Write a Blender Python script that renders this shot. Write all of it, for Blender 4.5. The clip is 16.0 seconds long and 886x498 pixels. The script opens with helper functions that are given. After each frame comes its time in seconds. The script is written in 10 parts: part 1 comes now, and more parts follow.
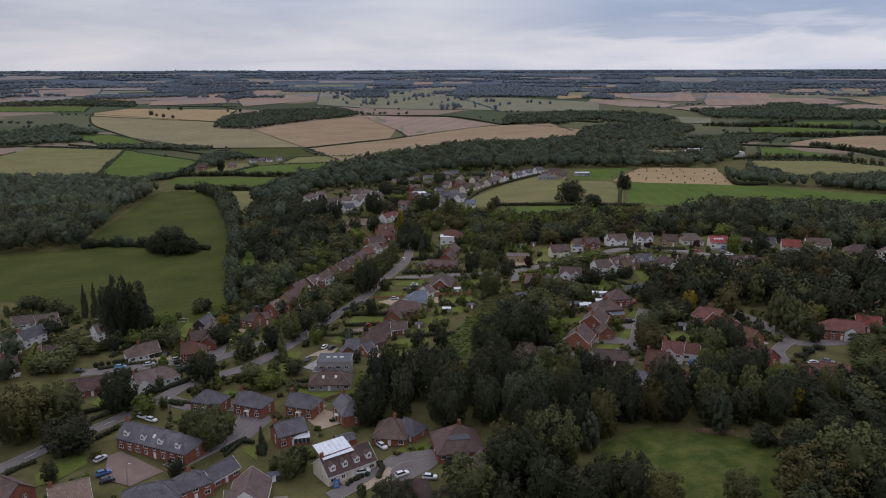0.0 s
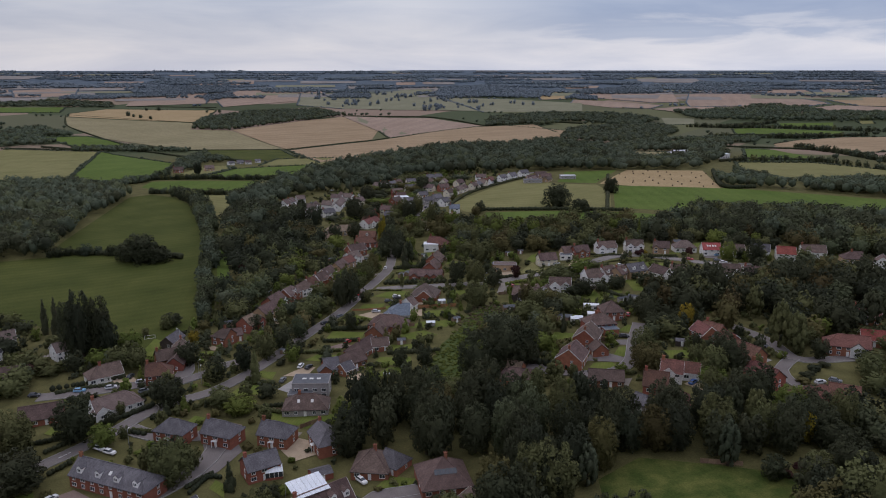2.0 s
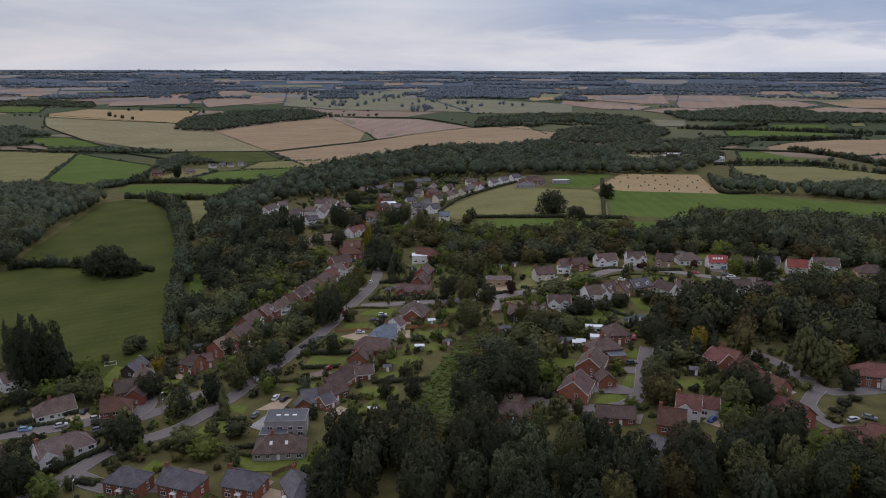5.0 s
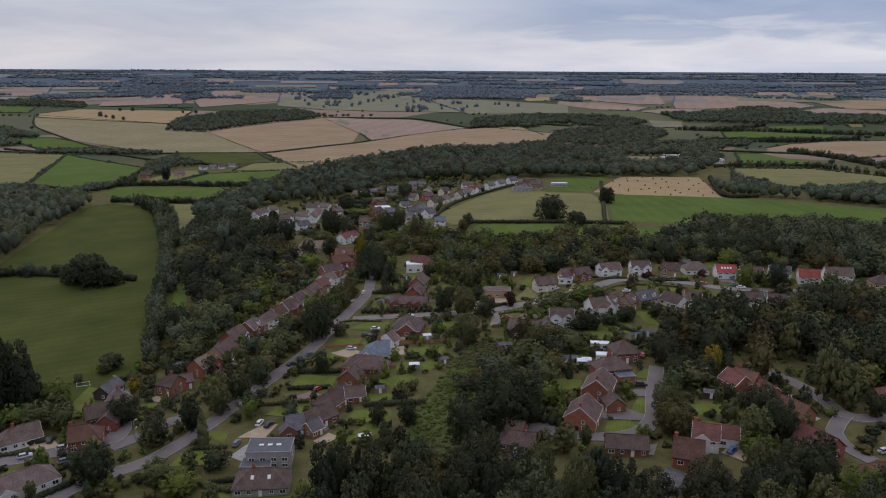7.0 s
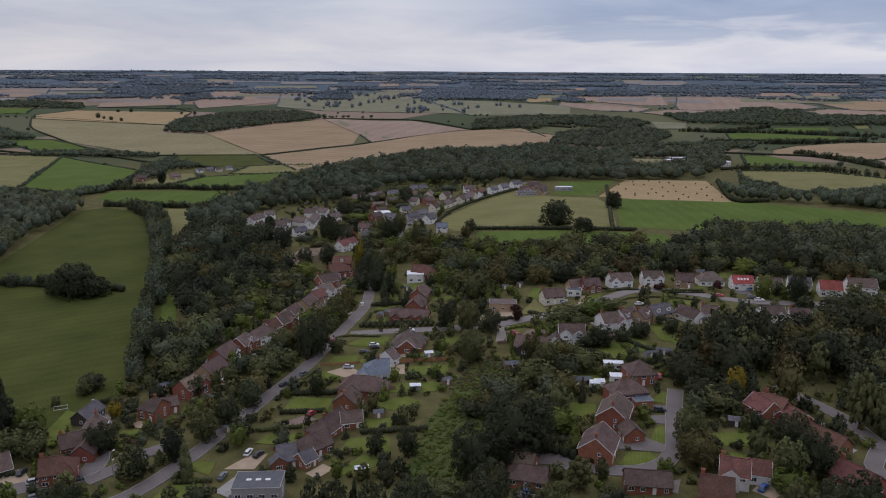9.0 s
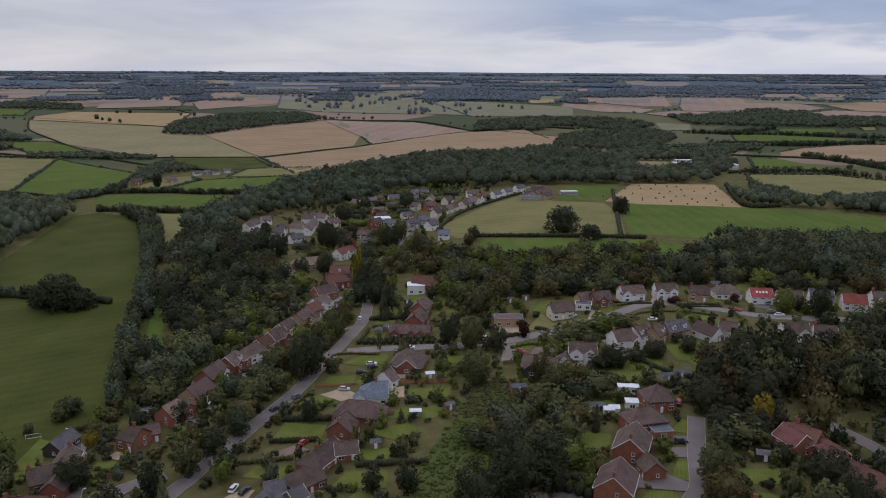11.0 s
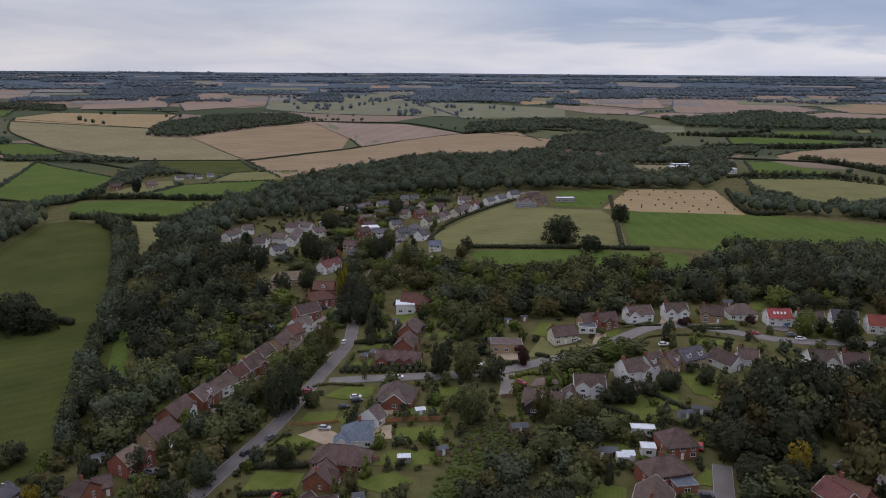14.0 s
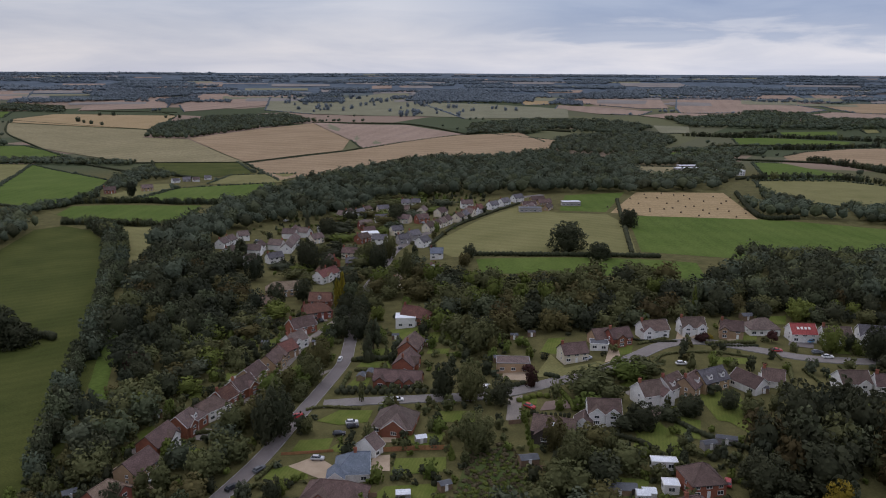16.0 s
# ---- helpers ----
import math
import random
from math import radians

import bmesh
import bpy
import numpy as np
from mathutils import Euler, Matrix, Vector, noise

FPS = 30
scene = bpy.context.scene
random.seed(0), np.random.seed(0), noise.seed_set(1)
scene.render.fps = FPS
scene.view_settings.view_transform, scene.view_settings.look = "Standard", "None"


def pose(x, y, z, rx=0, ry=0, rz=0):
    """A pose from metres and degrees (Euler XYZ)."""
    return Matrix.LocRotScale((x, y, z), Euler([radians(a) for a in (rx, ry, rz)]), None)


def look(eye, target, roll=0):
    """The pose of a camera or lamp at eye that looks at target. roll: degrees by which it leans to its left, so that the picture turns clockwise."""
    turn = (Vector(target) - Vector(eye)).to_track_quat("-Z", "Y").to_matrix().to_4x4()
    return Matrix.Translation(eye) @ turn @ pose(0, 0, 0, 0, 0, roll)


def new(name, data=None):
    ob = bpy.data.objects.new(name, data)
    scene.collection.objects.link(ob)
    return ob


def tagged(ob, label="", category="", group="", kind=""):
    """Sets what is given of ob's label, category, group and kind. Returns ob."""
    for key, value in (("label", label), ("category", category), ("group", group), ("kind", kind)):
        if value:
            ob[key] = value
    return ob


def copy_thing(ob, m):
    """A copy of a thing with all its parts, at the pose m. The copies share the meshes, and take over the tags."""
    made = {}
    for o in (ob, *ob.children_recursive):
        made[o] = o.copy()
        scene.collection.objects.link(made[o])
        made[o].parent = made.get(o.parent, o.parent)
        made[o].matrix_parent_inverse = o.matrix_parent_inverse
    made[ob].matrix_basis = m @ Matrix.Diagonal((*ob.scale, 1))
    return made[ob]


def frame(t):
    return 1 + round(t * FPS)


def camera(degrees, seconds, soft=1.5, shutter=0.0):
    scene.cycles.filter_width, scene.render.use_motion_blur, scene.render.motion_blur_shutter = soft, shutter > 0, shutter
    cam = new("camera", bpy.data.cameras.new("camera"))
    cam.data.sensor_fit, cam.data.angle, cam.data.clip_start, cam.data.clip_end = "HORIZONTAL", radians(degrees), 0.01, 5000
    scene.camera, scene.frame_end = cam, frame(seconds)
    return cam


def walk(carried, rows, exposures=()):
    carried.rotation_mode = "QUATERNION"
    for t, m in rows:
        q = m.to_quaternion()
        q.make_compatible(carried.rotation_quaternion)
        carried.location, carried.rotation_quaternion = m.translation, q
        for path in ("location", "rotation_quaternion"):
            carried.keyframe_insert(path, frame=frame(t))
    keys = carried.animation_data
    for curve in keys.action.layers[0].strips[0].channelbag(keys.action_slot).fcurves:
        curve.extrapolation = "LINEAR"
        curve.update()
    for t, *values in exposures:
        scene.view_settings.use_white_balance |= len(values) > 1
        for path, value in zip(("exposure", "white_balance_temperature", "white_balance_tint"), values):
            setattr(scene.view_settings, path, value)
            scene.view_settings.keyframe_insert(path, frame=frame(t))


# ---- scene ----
cam = camera(62.0, 16.0, soft=1.0)
PATH = [
    (0, (-2.81, -3.04, 111.49), (-2.735, -1.098, 111.018), -0.1),
    (0.5, (-2.682, 1.662, 111.541), (-2.607, 3.604, 111.069), -0.1),
    (1, (-2.548, 6.366, 111.609), (-2.473, 8.308, 111.137), -0.1),
    (1.5, (-2.432, 11.066, 111.682), (-2.335, 13.007, 111.21), -0.0),
    (2, (-2.368, 15.71, 111.741), (-2.247, 17.65, 111.27), 0.0),
    (2.5, (-2.29, 20.343, 111.787), (-2.163, 22.282, 111.317), 0.0),
    (3, (-2.151, 25.008, 111.809), (-2.025, 26.947, 111.338), 0.1),
    (3.5, (-1.951, 29.726, 111.832), (-1.825, 31.665, 111.361), 0.1),
    (4, (-1.732, 34.467, 111.848), (-1.601, 36.407, 111.378), 0.2),
    (4.5, (-1.537, 39.218, 111.867), (-1.398, 41.157, 111.397), 0.2),
    (5, (-1.341, 43.975, 111.899), (-1.188, 45.913, 111.429), 0.2),
    (7.5, (-0.231, 67.665, 112.217), (-0.064, 69.602, 111.747), 0.3),
    (8, (-0.074, 72.35, 112.254), (0.093, 74.287, 111.785), 0.3),
    (8.5, (0.083, 77.029, 112.291), (0.249, 78.966, 111.822), 0.4),
    (9, (0.321, 81.775, 112.345), (0.486, 83.712, 111.877), 0.3),
    (11.5, (2.018, 105.904, 112.942), (2.177, 107.843, 112.476), 0.3),
    (12, (2.35, 110.781, 113.004), (2.507, 112.719, 112.539), 0.3),
    (12.5, (2.68, 115.671, 113.064), (2.838, 117.609, 112.598), 0.3),
    (13, (3.004, 120.533, 113.135), (3.188, 122.47, 112.67), 0.4),
    (13.5, (3.337, 125.339, 113.21), (3.524, 127.276, 112.745), 0.3),
    (14, (3.721, 130.107, 113.279), (3.907, 132.043, 112.815), 0.4),
    (14.5, (4.11, 134.888, 113.348), (4.294, 136.825, 112.884), 0.4),
    (15, (4.514, 139.695, 113.407), (4.697, 141.632, 112.943), 0.4),
    (15.5, (4.935, 144.54, 113.452), (5.117, 146.477, 112.988), 0.3),
    (16, (5.366, 149.419, 113.487), (5.547, 151.356, 113.023), 0.3),
]
walk(cam, [(t, look(eye, target, roll)) for t, eye, target, roll in PATH], [(0.0, -0.06, 6200, 18.0), (16.0, -0.06, 6200, 18.0)])

# ---- world, sun, exposure ----
SUN_EL, SUN_AZ = radians(48), radians(-35)
world = bpy.data.worlds.new("overcast")
scene.world = world
world.use_nodes = True
_n, _l = world.node_tree.nodes, world.node_tree.links
_n.clear()


def wnode(kind, **kw):
    nd = _n.new(kind)
    for k, v in kw.items():
        nd.inputs[k].default_value = v
    return nd


def ramp(tree_nodes, stops):
    nd = tree_nodes.new("ShaderNodeValToRGB")
    el = nd.color_ramp.elements
    while len(el) < len(stops):
        el.new(0.5)
    for e, (p, c) in zip(el, stops):
        e.position, e.color = p, (*c, 1)
    return nd


sky = _n.new("ShaderNodeTexSky")
sky.sky_type = "NISHITA"
sky.sun_disc = False
sky.sun_elevation, sky.sun_rotation = SUN_EL, SUN_AZ
sky_dim = _n.new("ShaderNodeMix")
sky_dim.data_type, sky_dim.blend_type = "RGBA", "MULTIPLY"
sky_dim.inputs[0].default_value = 1.0
_l.new(sky.outputs[0], sky_dim.inputs[6])
sky_dim.inputs[7].default_value = (0.10, 0.10, 0.10, 1)
co = _n.new("ShaderNodeTexCoord")
sep = _n.new("ShaderNodeSeparateXYZ")
_l.new(co.outputs["Generated"], sep.inputs[0])
# height above the horizon: an overcast sky grows brighter towards the zenith
alt = _n.new("ShaderNodeMapRange")
alt.inputs["From Max"].default_value = 1.0
_l.new(sep.outputs["Z"], alt.inputs["Value"])
tone = ramp(_n, [(0.0, (0.655, 0.685, 0.72)), (0.025, (0.66, 0.675, 0.69)), (0.055, (0.585, 0.61, 0.64)), (0.10, (0.54, 0.585, 0.635)), (0.35, (0.66, 0.68, 0.75)), (1.0, (0.98, 1.0, 1.08))])
_l.new(alt.outputs[0], tone.inputs[0])
stretch = _n.new("ShaderNodeVectorMath")
stretch.operation = "MULTIPLY"
stretch.inputs[1].default_value = (4.2, 4.2, 26.0)
_l.new(co.outputs["Generated"], stretch.inputs[0])
clouds = wnode("ShaderNodeTexNoise", Scale=1.0, Detail=7.0, Roughness=0.55, Distortion=0.4)
_l.new(stretch.outputs[0], clouds.inputs["Vector"])
patch = ramp(_n, [(0.34, (0.82, 0.855, 0.92)), (0.50, (0.98, 0.985, 1.0)), (0.66, (1.14, 1.11, 1.07))])
_l.new(clouds.outputs[0], patch.inputs[0])
cloudy = _n.new("ShaderNodeMix")
cloudy.data_type, cloudy.blend_type = "RGBA", "MULTIPLY"
cloudy.inputs[0].default_value = 1.0
_l.new(tone.outputs[0], cloudy.inputs[6])
_l.new(patch.outputs[0], cloudy.inputs[7])
# a heavier bank of cloud over the eastern half of the view, ragged at its edge
bank_h = ramp(_n, [(0.064, (0, 0, 0)), (0.080, (1, 1, 1)), (0.20, (1, 1, 1)), (0.40, (0, 0, 0))])
ragged = _n.new("ShaderNodeMath")
ragged.operation = "MULTIPLY_ADD"
ragged.inputs[1].default_value = 0.16
_l.new(clouds.outputs[0], ragged.inputs[0])
lower = _n.new("ShaderNodeMath")
lower.inputs[1].default_value = -0.060
_l.new(sep.outputs["Z"], lower.inputs[0]), _l.new(lower.outputs[0], ragged.inputs[2])
_l.new(ragged.outputs[0], bank_h.inputs[0])
bank_x = _n.new("ShaderNodeMapRange")
bank_x.inputs["From Min"].default_value, bank_x.inputs["From Max"].default_value = 0.03, 0.24
_l.new(sep.outputs["X"], bank_x.inputs["Value"])
bank = _n.new("ShaderNodeMath")
bank.operation = "MULTIPLY"
_l.new(bank_h.outputs[0], bank.inputs[0]), _l.new(bank_x.outputs[0], bank.inputs[1])
heavy = _n.new("ShaderNodeMix")
heavy.data_type, heavy.blend_type = "RGBA", "MULTIPLY"
heavy.inputs[7].default_value = (0.60, 0.68, 0.81, 1)
_l.new(bank.outputs[0], heavy.inputs[0]), _l.new(cloudy.outputs[2], heavy.inputs[6])
cover = _n.new("ShaderNodeMix")
cover.data_type = "RGBA"
cover.inputs[0].default_value = 0.90
_l.new(sky_dim.outputs[2], cover.inputs[6])
_l.new(heavy.outputs[2], cover.inputs[7])
# the cover is thicker to the west than to the east
side = _n.new("ShaderNodeMapRange")
side.inputs["From Min"].default_value, side.inputs["From Max"].default_value = -0.5, 0.5
side.inputs["To Min"].default_value, side.inputs["To Max"].default_value = 0.90, 1.10
_l.new(sep.outputs["X"], side.inputs["Value"])
back = _n.new("ShaderNodeBackground")
_l.new(side.outputs[0], back.inputs[1])
_l.new(cover.outputs[2], back.inputs[0])
wout = _n.new("ShaderNodeOutputWorld")
_l.new(back.outputs[0], wout.inputs[0])

sun = new("sun", bpy.data.lights.new("sun", "SUN"))
sun.data.energy, sun.data.angle, sun.data.color = 0.4, radians(25), (1.0, 0.95, 0.88)
sun.rotation_euler = (radians(90) - SUN_EL, 0, math.pi - SUN_AZ)
scene.view_settings.exposure = 0.0

# ---- materials ----
def mat(name, c1, c2, size=3.0, fine=0.3, rough=0.85, bump=0.15, vary=0.0, island=0.0, metal=0.0, rows=None, contrast=1.0):
    """A rough surface whose colour drifts between c1 and c2 over `size` metres, with a grain of `fine` metres.
    rows: (angle in degrees, spacing, strength) of drilled or mown lines. vary: spread from object to object."""
    m = bpy.data.materials.new(name)
    m.use_nodes = True
    nt = m.node_tree
    nd, ln = nt.nodes, nt.links
    bsdf = nd["Principled BSDF"]
    geo = nd.new("ShaderNodeNewGeometry")
    n1, n2 = nd.new("ShaderNodeTexNoise"), nd.new("ShaderNodeTexNoise")
    n1.inputs["Scale"].default_value, n1.inputs["Detail"].default_value = 1.0 / size, 4
    n2.inputs["Scale"].default_value, n2.inputs["Detail"].default_value = 1.0 / fine, 3
    for n in (n1, n2):
        ln.new(geo.outputs["Position"], n.inputs["Vector"])
    spread = nd.new("ShaderNodeMapRange")
    spread.inputs["From Min"].default_value, spread.inputs["From Max"].default_value = 0.5 - 0.22 / contrast, 0.5 + 0.22 / contrast
    ln.new(n1.outputs[0], spread.inputs["Value"])
    mix = nd.new("ShaderNodeMix")
    mix.data_type = "RGBA"
    ln.new(spread.outputs[0], mix.inputs[0])
    mix.inputs[6].default_value, mix.inputs[7].default_value = (*c1, 1), (*c2, 1)
    val = nd.new("ShaderNodeMath")
    val.operation = "MULTIPLY_ADD"
    val.inputs[1].default_value, val.inputs[2].default_value = 0.9, 0.55
    ln.new(n2.outputs[0], val.inputs[0])
    last = val.outputs[0]

    def times(socket, amount):
        nonlocal last
        a = nd.new("ShaderNodeMath")
        a.operation = "MULTIPLY_ADD"
        a.inputs[1].default_value, a.inputs[2].default_value = amount, 1 - amount / 2
        ln.new(socket, a.inputs[0])
        b = nd.new("ShaderNodeMath")
        b.operation = "MULTIPLY"
        ln.new(last, b.inputs[0]), ln.new(a.outputs[0], b.inputs[1])
        last = b.outputs[0]

    if rows:
        mp = nd.new("ShaderNodeMapping")
        mp.inputs["Rotation"].default_value = (0, 0, radians(rows[0]))
        ln.new(geo.outputs["Position"], mp.inputs["Vector"])
        wv = nd.new("ShaderNodeTexWave")
        wv.inputs["Scale"].default_value = 0.314 / rows[1]
        wv.inputs["Distortion"].default_value, wv.inputs["Detail"].default_value = 2.5, 3
        ln.new(mp.outputs[0], wv.inputs["Vector"])
        times(wv.outputs["Fac"], rows[2])
    hsv = nd.new("ShaderNodeHueSaturation")
    if vary:
        oi = nd.new("ShaderNodeObjectInfo")
        times(oi.outputs["Random"], vary)
        hue = nd.new("ShaderNodeMath")
        hue.operation = "MULTIPLY_ADD"
        hue.inputs[1].default_value, hue.inputs[2].default_value = -0.06 * vary, 0.5 + 0.03 * vary
        sep = nd.new("ShaderNodeMath")
        sep.operation = "FRACT"
        mul = nd.new("ShaderNodeMath")
        mul.operation = "MULTIPLY"
        mul.inputs[1].default_value = 7.31
        ln.new(oi.outputs["Random"], mul.inputs[0]), ln.new(mul.outputs[0], sep.inputs[0]), ln.new(sep.outputs[0], hue.inputs[0])
        ln.new(hue.outputs[0], hsv.inputs["Hue"])
    if island:
        times(geo.outputs["Random Per Island"], island)
    ln.new(mix.outputs[2], hsv.inputs["Color"])
    ln.new(last, hsv.inputs["Value"])
    ln.new(hsv.outputs[0], bsdf.inputs["Base Color"])
    bsdf.inputs["Roughness"].default_value, bsdf.inputs["Metallic"].default_value = rough, metal
    bsdf.inputs["Specular IOR Level"].default_value = 0.04 if rough > 0.9 else 0.25
    if bump:
        bp = nd.new("ShaderNodeBump")
        bp.inputs["Strength"].default_value, bp.inputs["Distance"].default_value = bump, fine * 0.3
        ln.new(n2.outputs[0], bp.inputs["Height"])
        ln.new(bp.outputs[0], bsdf.inputs["Normal"])
    return m


def roof_mat(name, c1, c2, rough=0.8):
    """Tiles in courses: the courses step along the height, with single tiles darker or paler, moss in drifts."""
    m = mat(name, c1, c2, 2.4, 0.35, rough, 0.0, vary=0.5, contrast=1.2)
    nd, ln = m.node_tree.nodes, m.node_tree.links
    tc = nd.new("ShaderNodeTexCoord")
    br = nd.new("ShaderNodeTexBrick")
    br.inputs["Scale"].default_value = 1.0
    br.inputs["Brick Width"].default_value, br.inputs["Row Height"].default_value = 0.33, 0.2
    br.inputs["Mortar Size"].default_value, br.inputs["Bias"].default_value = 0.018, 0.0
    br.inputs["Color1"].default_value, br.inputs["Color2"].default_value, br.inputs["Mortar"].default_value = (1.15, 1.15, 1.15, 1), (0.8, 0.8, 0.8, 1), (0.45, 0.45, 0.45, 1)
    sp, cb = nd.new("ShaderNodeSeparateXYZ"), nd.new("ShaderNodeCombineXYZ")
    ad = nd.new("ShaderNodeMath")
    ln.new(tc.outputs["Object"], sp.inputs[0])
    ln.new(sp.outputs["X"], ad.inputs[0]), ln.new(sp.outputs["Y"], ad.inputs[1])
    ln.new(ad.outputs[0], cb.inputs["X"]), ln.new(sp.outputs["Z"], cb.inputs["Y"])
    ln.new(cb.outputs[0], br.inputs["Vector"])
    bsdf = nd["Principled BSDF"]
    old = bsdf.inputs["Base Color"].links[0].from_socket
    mx = nd.new("ShaderNodeMix")
    mx.data_type, mx.blend_type = "RGBA", "MULTIPLY"
    mx.inputs[0].default_value = 0.8
    ln.new(old, mx.inputs[6]), ln.new(br.outputs["Color"], mx.inputs[7]), ln.new(mx.outputs[2], bsdf.inputs["Base Color"])
    bp = nd.new("ShaderNodeBump")
    bp.inputs["Strength"].default_value, bp.inputs["Distance"].default_value = 0.5, 0.04
    ln.new(br.outputs["Fac"], bp.inputs["Height"])
    bp.invert = True
    ln.new(bp.outputs[0], bsdf.inputs["Normal"])
    return m


def plain(name, c, rough=0.5, metal=0.0, spec=0.5):
    m = mat(name, tuple(v * 0.9 for v in c), c, 1.5, 0.12, rough, 0.04, metal=metal)
    m.node_tree.nodes["Principled BSDF"].inputs["Specular IOR Level"].default_value = spec
    return m


LAWN = mat("mown_lawn", (0.090, 0.120, 0.025), (0.145, 0.162, 0.042), 5, 0.25, 0.95, 0.2, rows=(20, 1.1, 0.12))
MEADOW = mat("meadow_grass", (0.048, 0.06, 0.015), (0.08, 0.089, 0.024), 28, 0.6, 0.95, 0.3, rows=(70, 7, 0.10))
PASTURE = mat("green_pasture", (0.072, 0.110, 0.022), (0.102, 0.140, 0.033), 40, 1.5, 0.95, 0.2, rows=(5, 12, 0.08))
OLIVE = mat("dry_olive_pasture", (0.15, 0.146, 0.058), (0.2, 0.188, 0.08), 30, 0.8, 0.95, 0.2, rows=(-50, 9, 0.10))
PALE = mat("pale_straw_field", (0.204, 0.178, 0.098), (0.254, 0.222, 0.126), 80, 4, 0.95, 0.1, rows=(35, 24, 0.08))
STUBBLE = mat("tan_stubble", (0.258, 0.188, 0.113), (0.316, 0.234, 0.144), 70, 2.5, 0.95, 0.1, rows=(-62, 30, 0.11))
STUBBLE2 = mat("rosy_stubble", (0.255, 0.188, 0.142), (0.305, 0.230, 0.176), 120, 5, 0.95, 0.1, rows=(20, 40, 0.09))
GOLD = mat("golden_stubble", (0.290, 0.215, 0.112), (0.340, 0.255, 0.140), 50, 2.0, 0.95, 0.1, rows=(80, 10, 0.10))
PARK = mat("pale_parkland", (0.165, 0.165, 0.105), (0.21, 0.205, 0.135), 60, 3, 0.95, 0.1)
PALETAR = mat("pale_tarmac", (0.185, 0.168, 0.156), (0.240, 0.220, 0.204), 5, 0.2, 0.91, 0.1)
PADDOCK = mat("paddock_grass", (0.048, 0.070, 0.017), (0.104, 0.114, 0.032), 5, 0.5, 0.95, 0.5, contrast=1.5)
SCRUB = mat("bramble_scrub", (0.046, 0.072, 0.02), (0.095, 0.11, 0.04), 6, 0.5, 0.95, 0.5)
TARMAC = mat("worn_tarmac", (0.138, 0.121, 0.113), (0.182, 0.162, 0.152), 6, 0.2, 0.9, 0.1)
LANE = mat("pale_lane", (0.200, 0.175, 0.150), (0.270, 0.240, 0.205), 4, 0.3, 0.9, 0.15)
GRAVEL = mat("gravel", (0.330, 0.260, 0.180), (0.420, 0.335, 0.240), 3, 0.15, 0.95, 0.3)
# stubble greyed as if seen through haze, for the farthest fields
HAZYFIELD = mat("hazy_far_field", (0.185, 0.170, 0.155), (0.245, 0.225, 0.205), 90, 6, 0.95, 0.1)
BLOCK = mat("block_paving", (0.16, 0.115, 0.095), (0.22, 0.16, 0.135), 4, 0.2, 0.85, 0.15)
KERB = mat("kerb_stone", (0.26, 0.25, 0.24), (0.34, 0.33, 0.31), 2, 0.1, 0.8, 0.1)
PAINT = plain("road_paint", (0.72, 0.72, 0.70), 0.6)
BRICK = mat("red_brick", (0.215, 0.080, 0.050), (0.30, 0.115, 0.070), 1.4, 0.14, 0.85, 0.25, vary=0.35)
BUFF = mat("buff_brick", (0.32, 0.22, 0.13), (0.40, 0.28, 0.17), 1.4, 0.14, 0.85, 0.25, vary=0.3)
WHITE = mat("white_render", (0.66, 0.65, 0.62), (0.78, 0.77, 0.74), 2.5, 0.2, 0.7, 0.1, vary=0.1)
CREAM = mat("cream_render", (0.60, 0.54, 0.42), (0.70, 0.64, 0.51), 2.5, 0.2, 0.7, 0.1, vary=0.1)
GREYR = mat("grey_render", (0.26, 0.245, 0.235), (0.33, 0.31, 0.3), 2.5, 0.2, 0.7, 0.1)
DARKWOOD = mat("dark_boarding", (0.045, 0.035, 0.030), (0.075, 0.06, 0.05), 1.0, 0.1, 0.75, 0.2)
TILE = roof_mat("brown_roof_tile", (0.098, 0.066, 0.056), (0.15, 0.102, 0.086))
CRIMSON = roof_mat("new_crimson_tile", (0.26, 0.060, 0.052), (0.34, 0.085, 0.072))
REDTILE = roof_mat("red_roof_tile", (0.128, 0.060, 0.047), (0.185, 0.085, 0.064))
TANTILE = roof_mat("tan_roof_tile", (0.20, 0.145, 0.10), (0.27, 0.20, 0.145))
SLATE = roof_mat("grey_roof_slate", (0.092, 0.085, 0.092), (0.145, 0.136, 0.146), 0.6)
BLUESLATE = roof_mat("blue_grey_slate", (0.12, 0.145, 0.18), (0.17, 0.20, 0.24), 0.6)
PINKTILE = roof_mat("weathered_pink_tile", (0.135, 0.098, 0.086), (0.19, 0.14, 0.124))
FELT = mat("flat_roof_felt", (0.075, 0.08, 0.09), (0.11, 0.116, 0.126), 2, 0.2, 0.7, 0.1)
WHITEROOF = mat("white_membrane", (0.62, 0.66, 0.70), (0.76, 0.79, 0.82), 2, 0.3, 0.5, 0.05)
TRIM = plain("white_paint", (0.80, 0.80, 0.78), 0.45)
METAL = plain("grey_metal", (0.42, 0.43, 0.45), 0.4, 0.7)
RUBBER = plain("tyre_rubber", (0.03, 0.03, 0.03), 0.8)
GLASS = plain("window_glass", (0.035, 0.042, 0.05), 0.08, 0.0, 0.8)
LAMP = plain("lamp_glass", (0.70, 0.70, 0.66), 0.2)
WOOD = mat("fence_wood", (0.17, 0.115, 0.075), (0.25, 0.17, 0.11), 0.8, 0.08, 0.85, 0.2, vary=0.4)
ORANGEFENCE = mat("orange_fence_wood", (0.27, 0.13, 0.06), (0.34, 0.17, 0.085), 0.8, 0.08, 0.85, 0.2, vary=0.3)
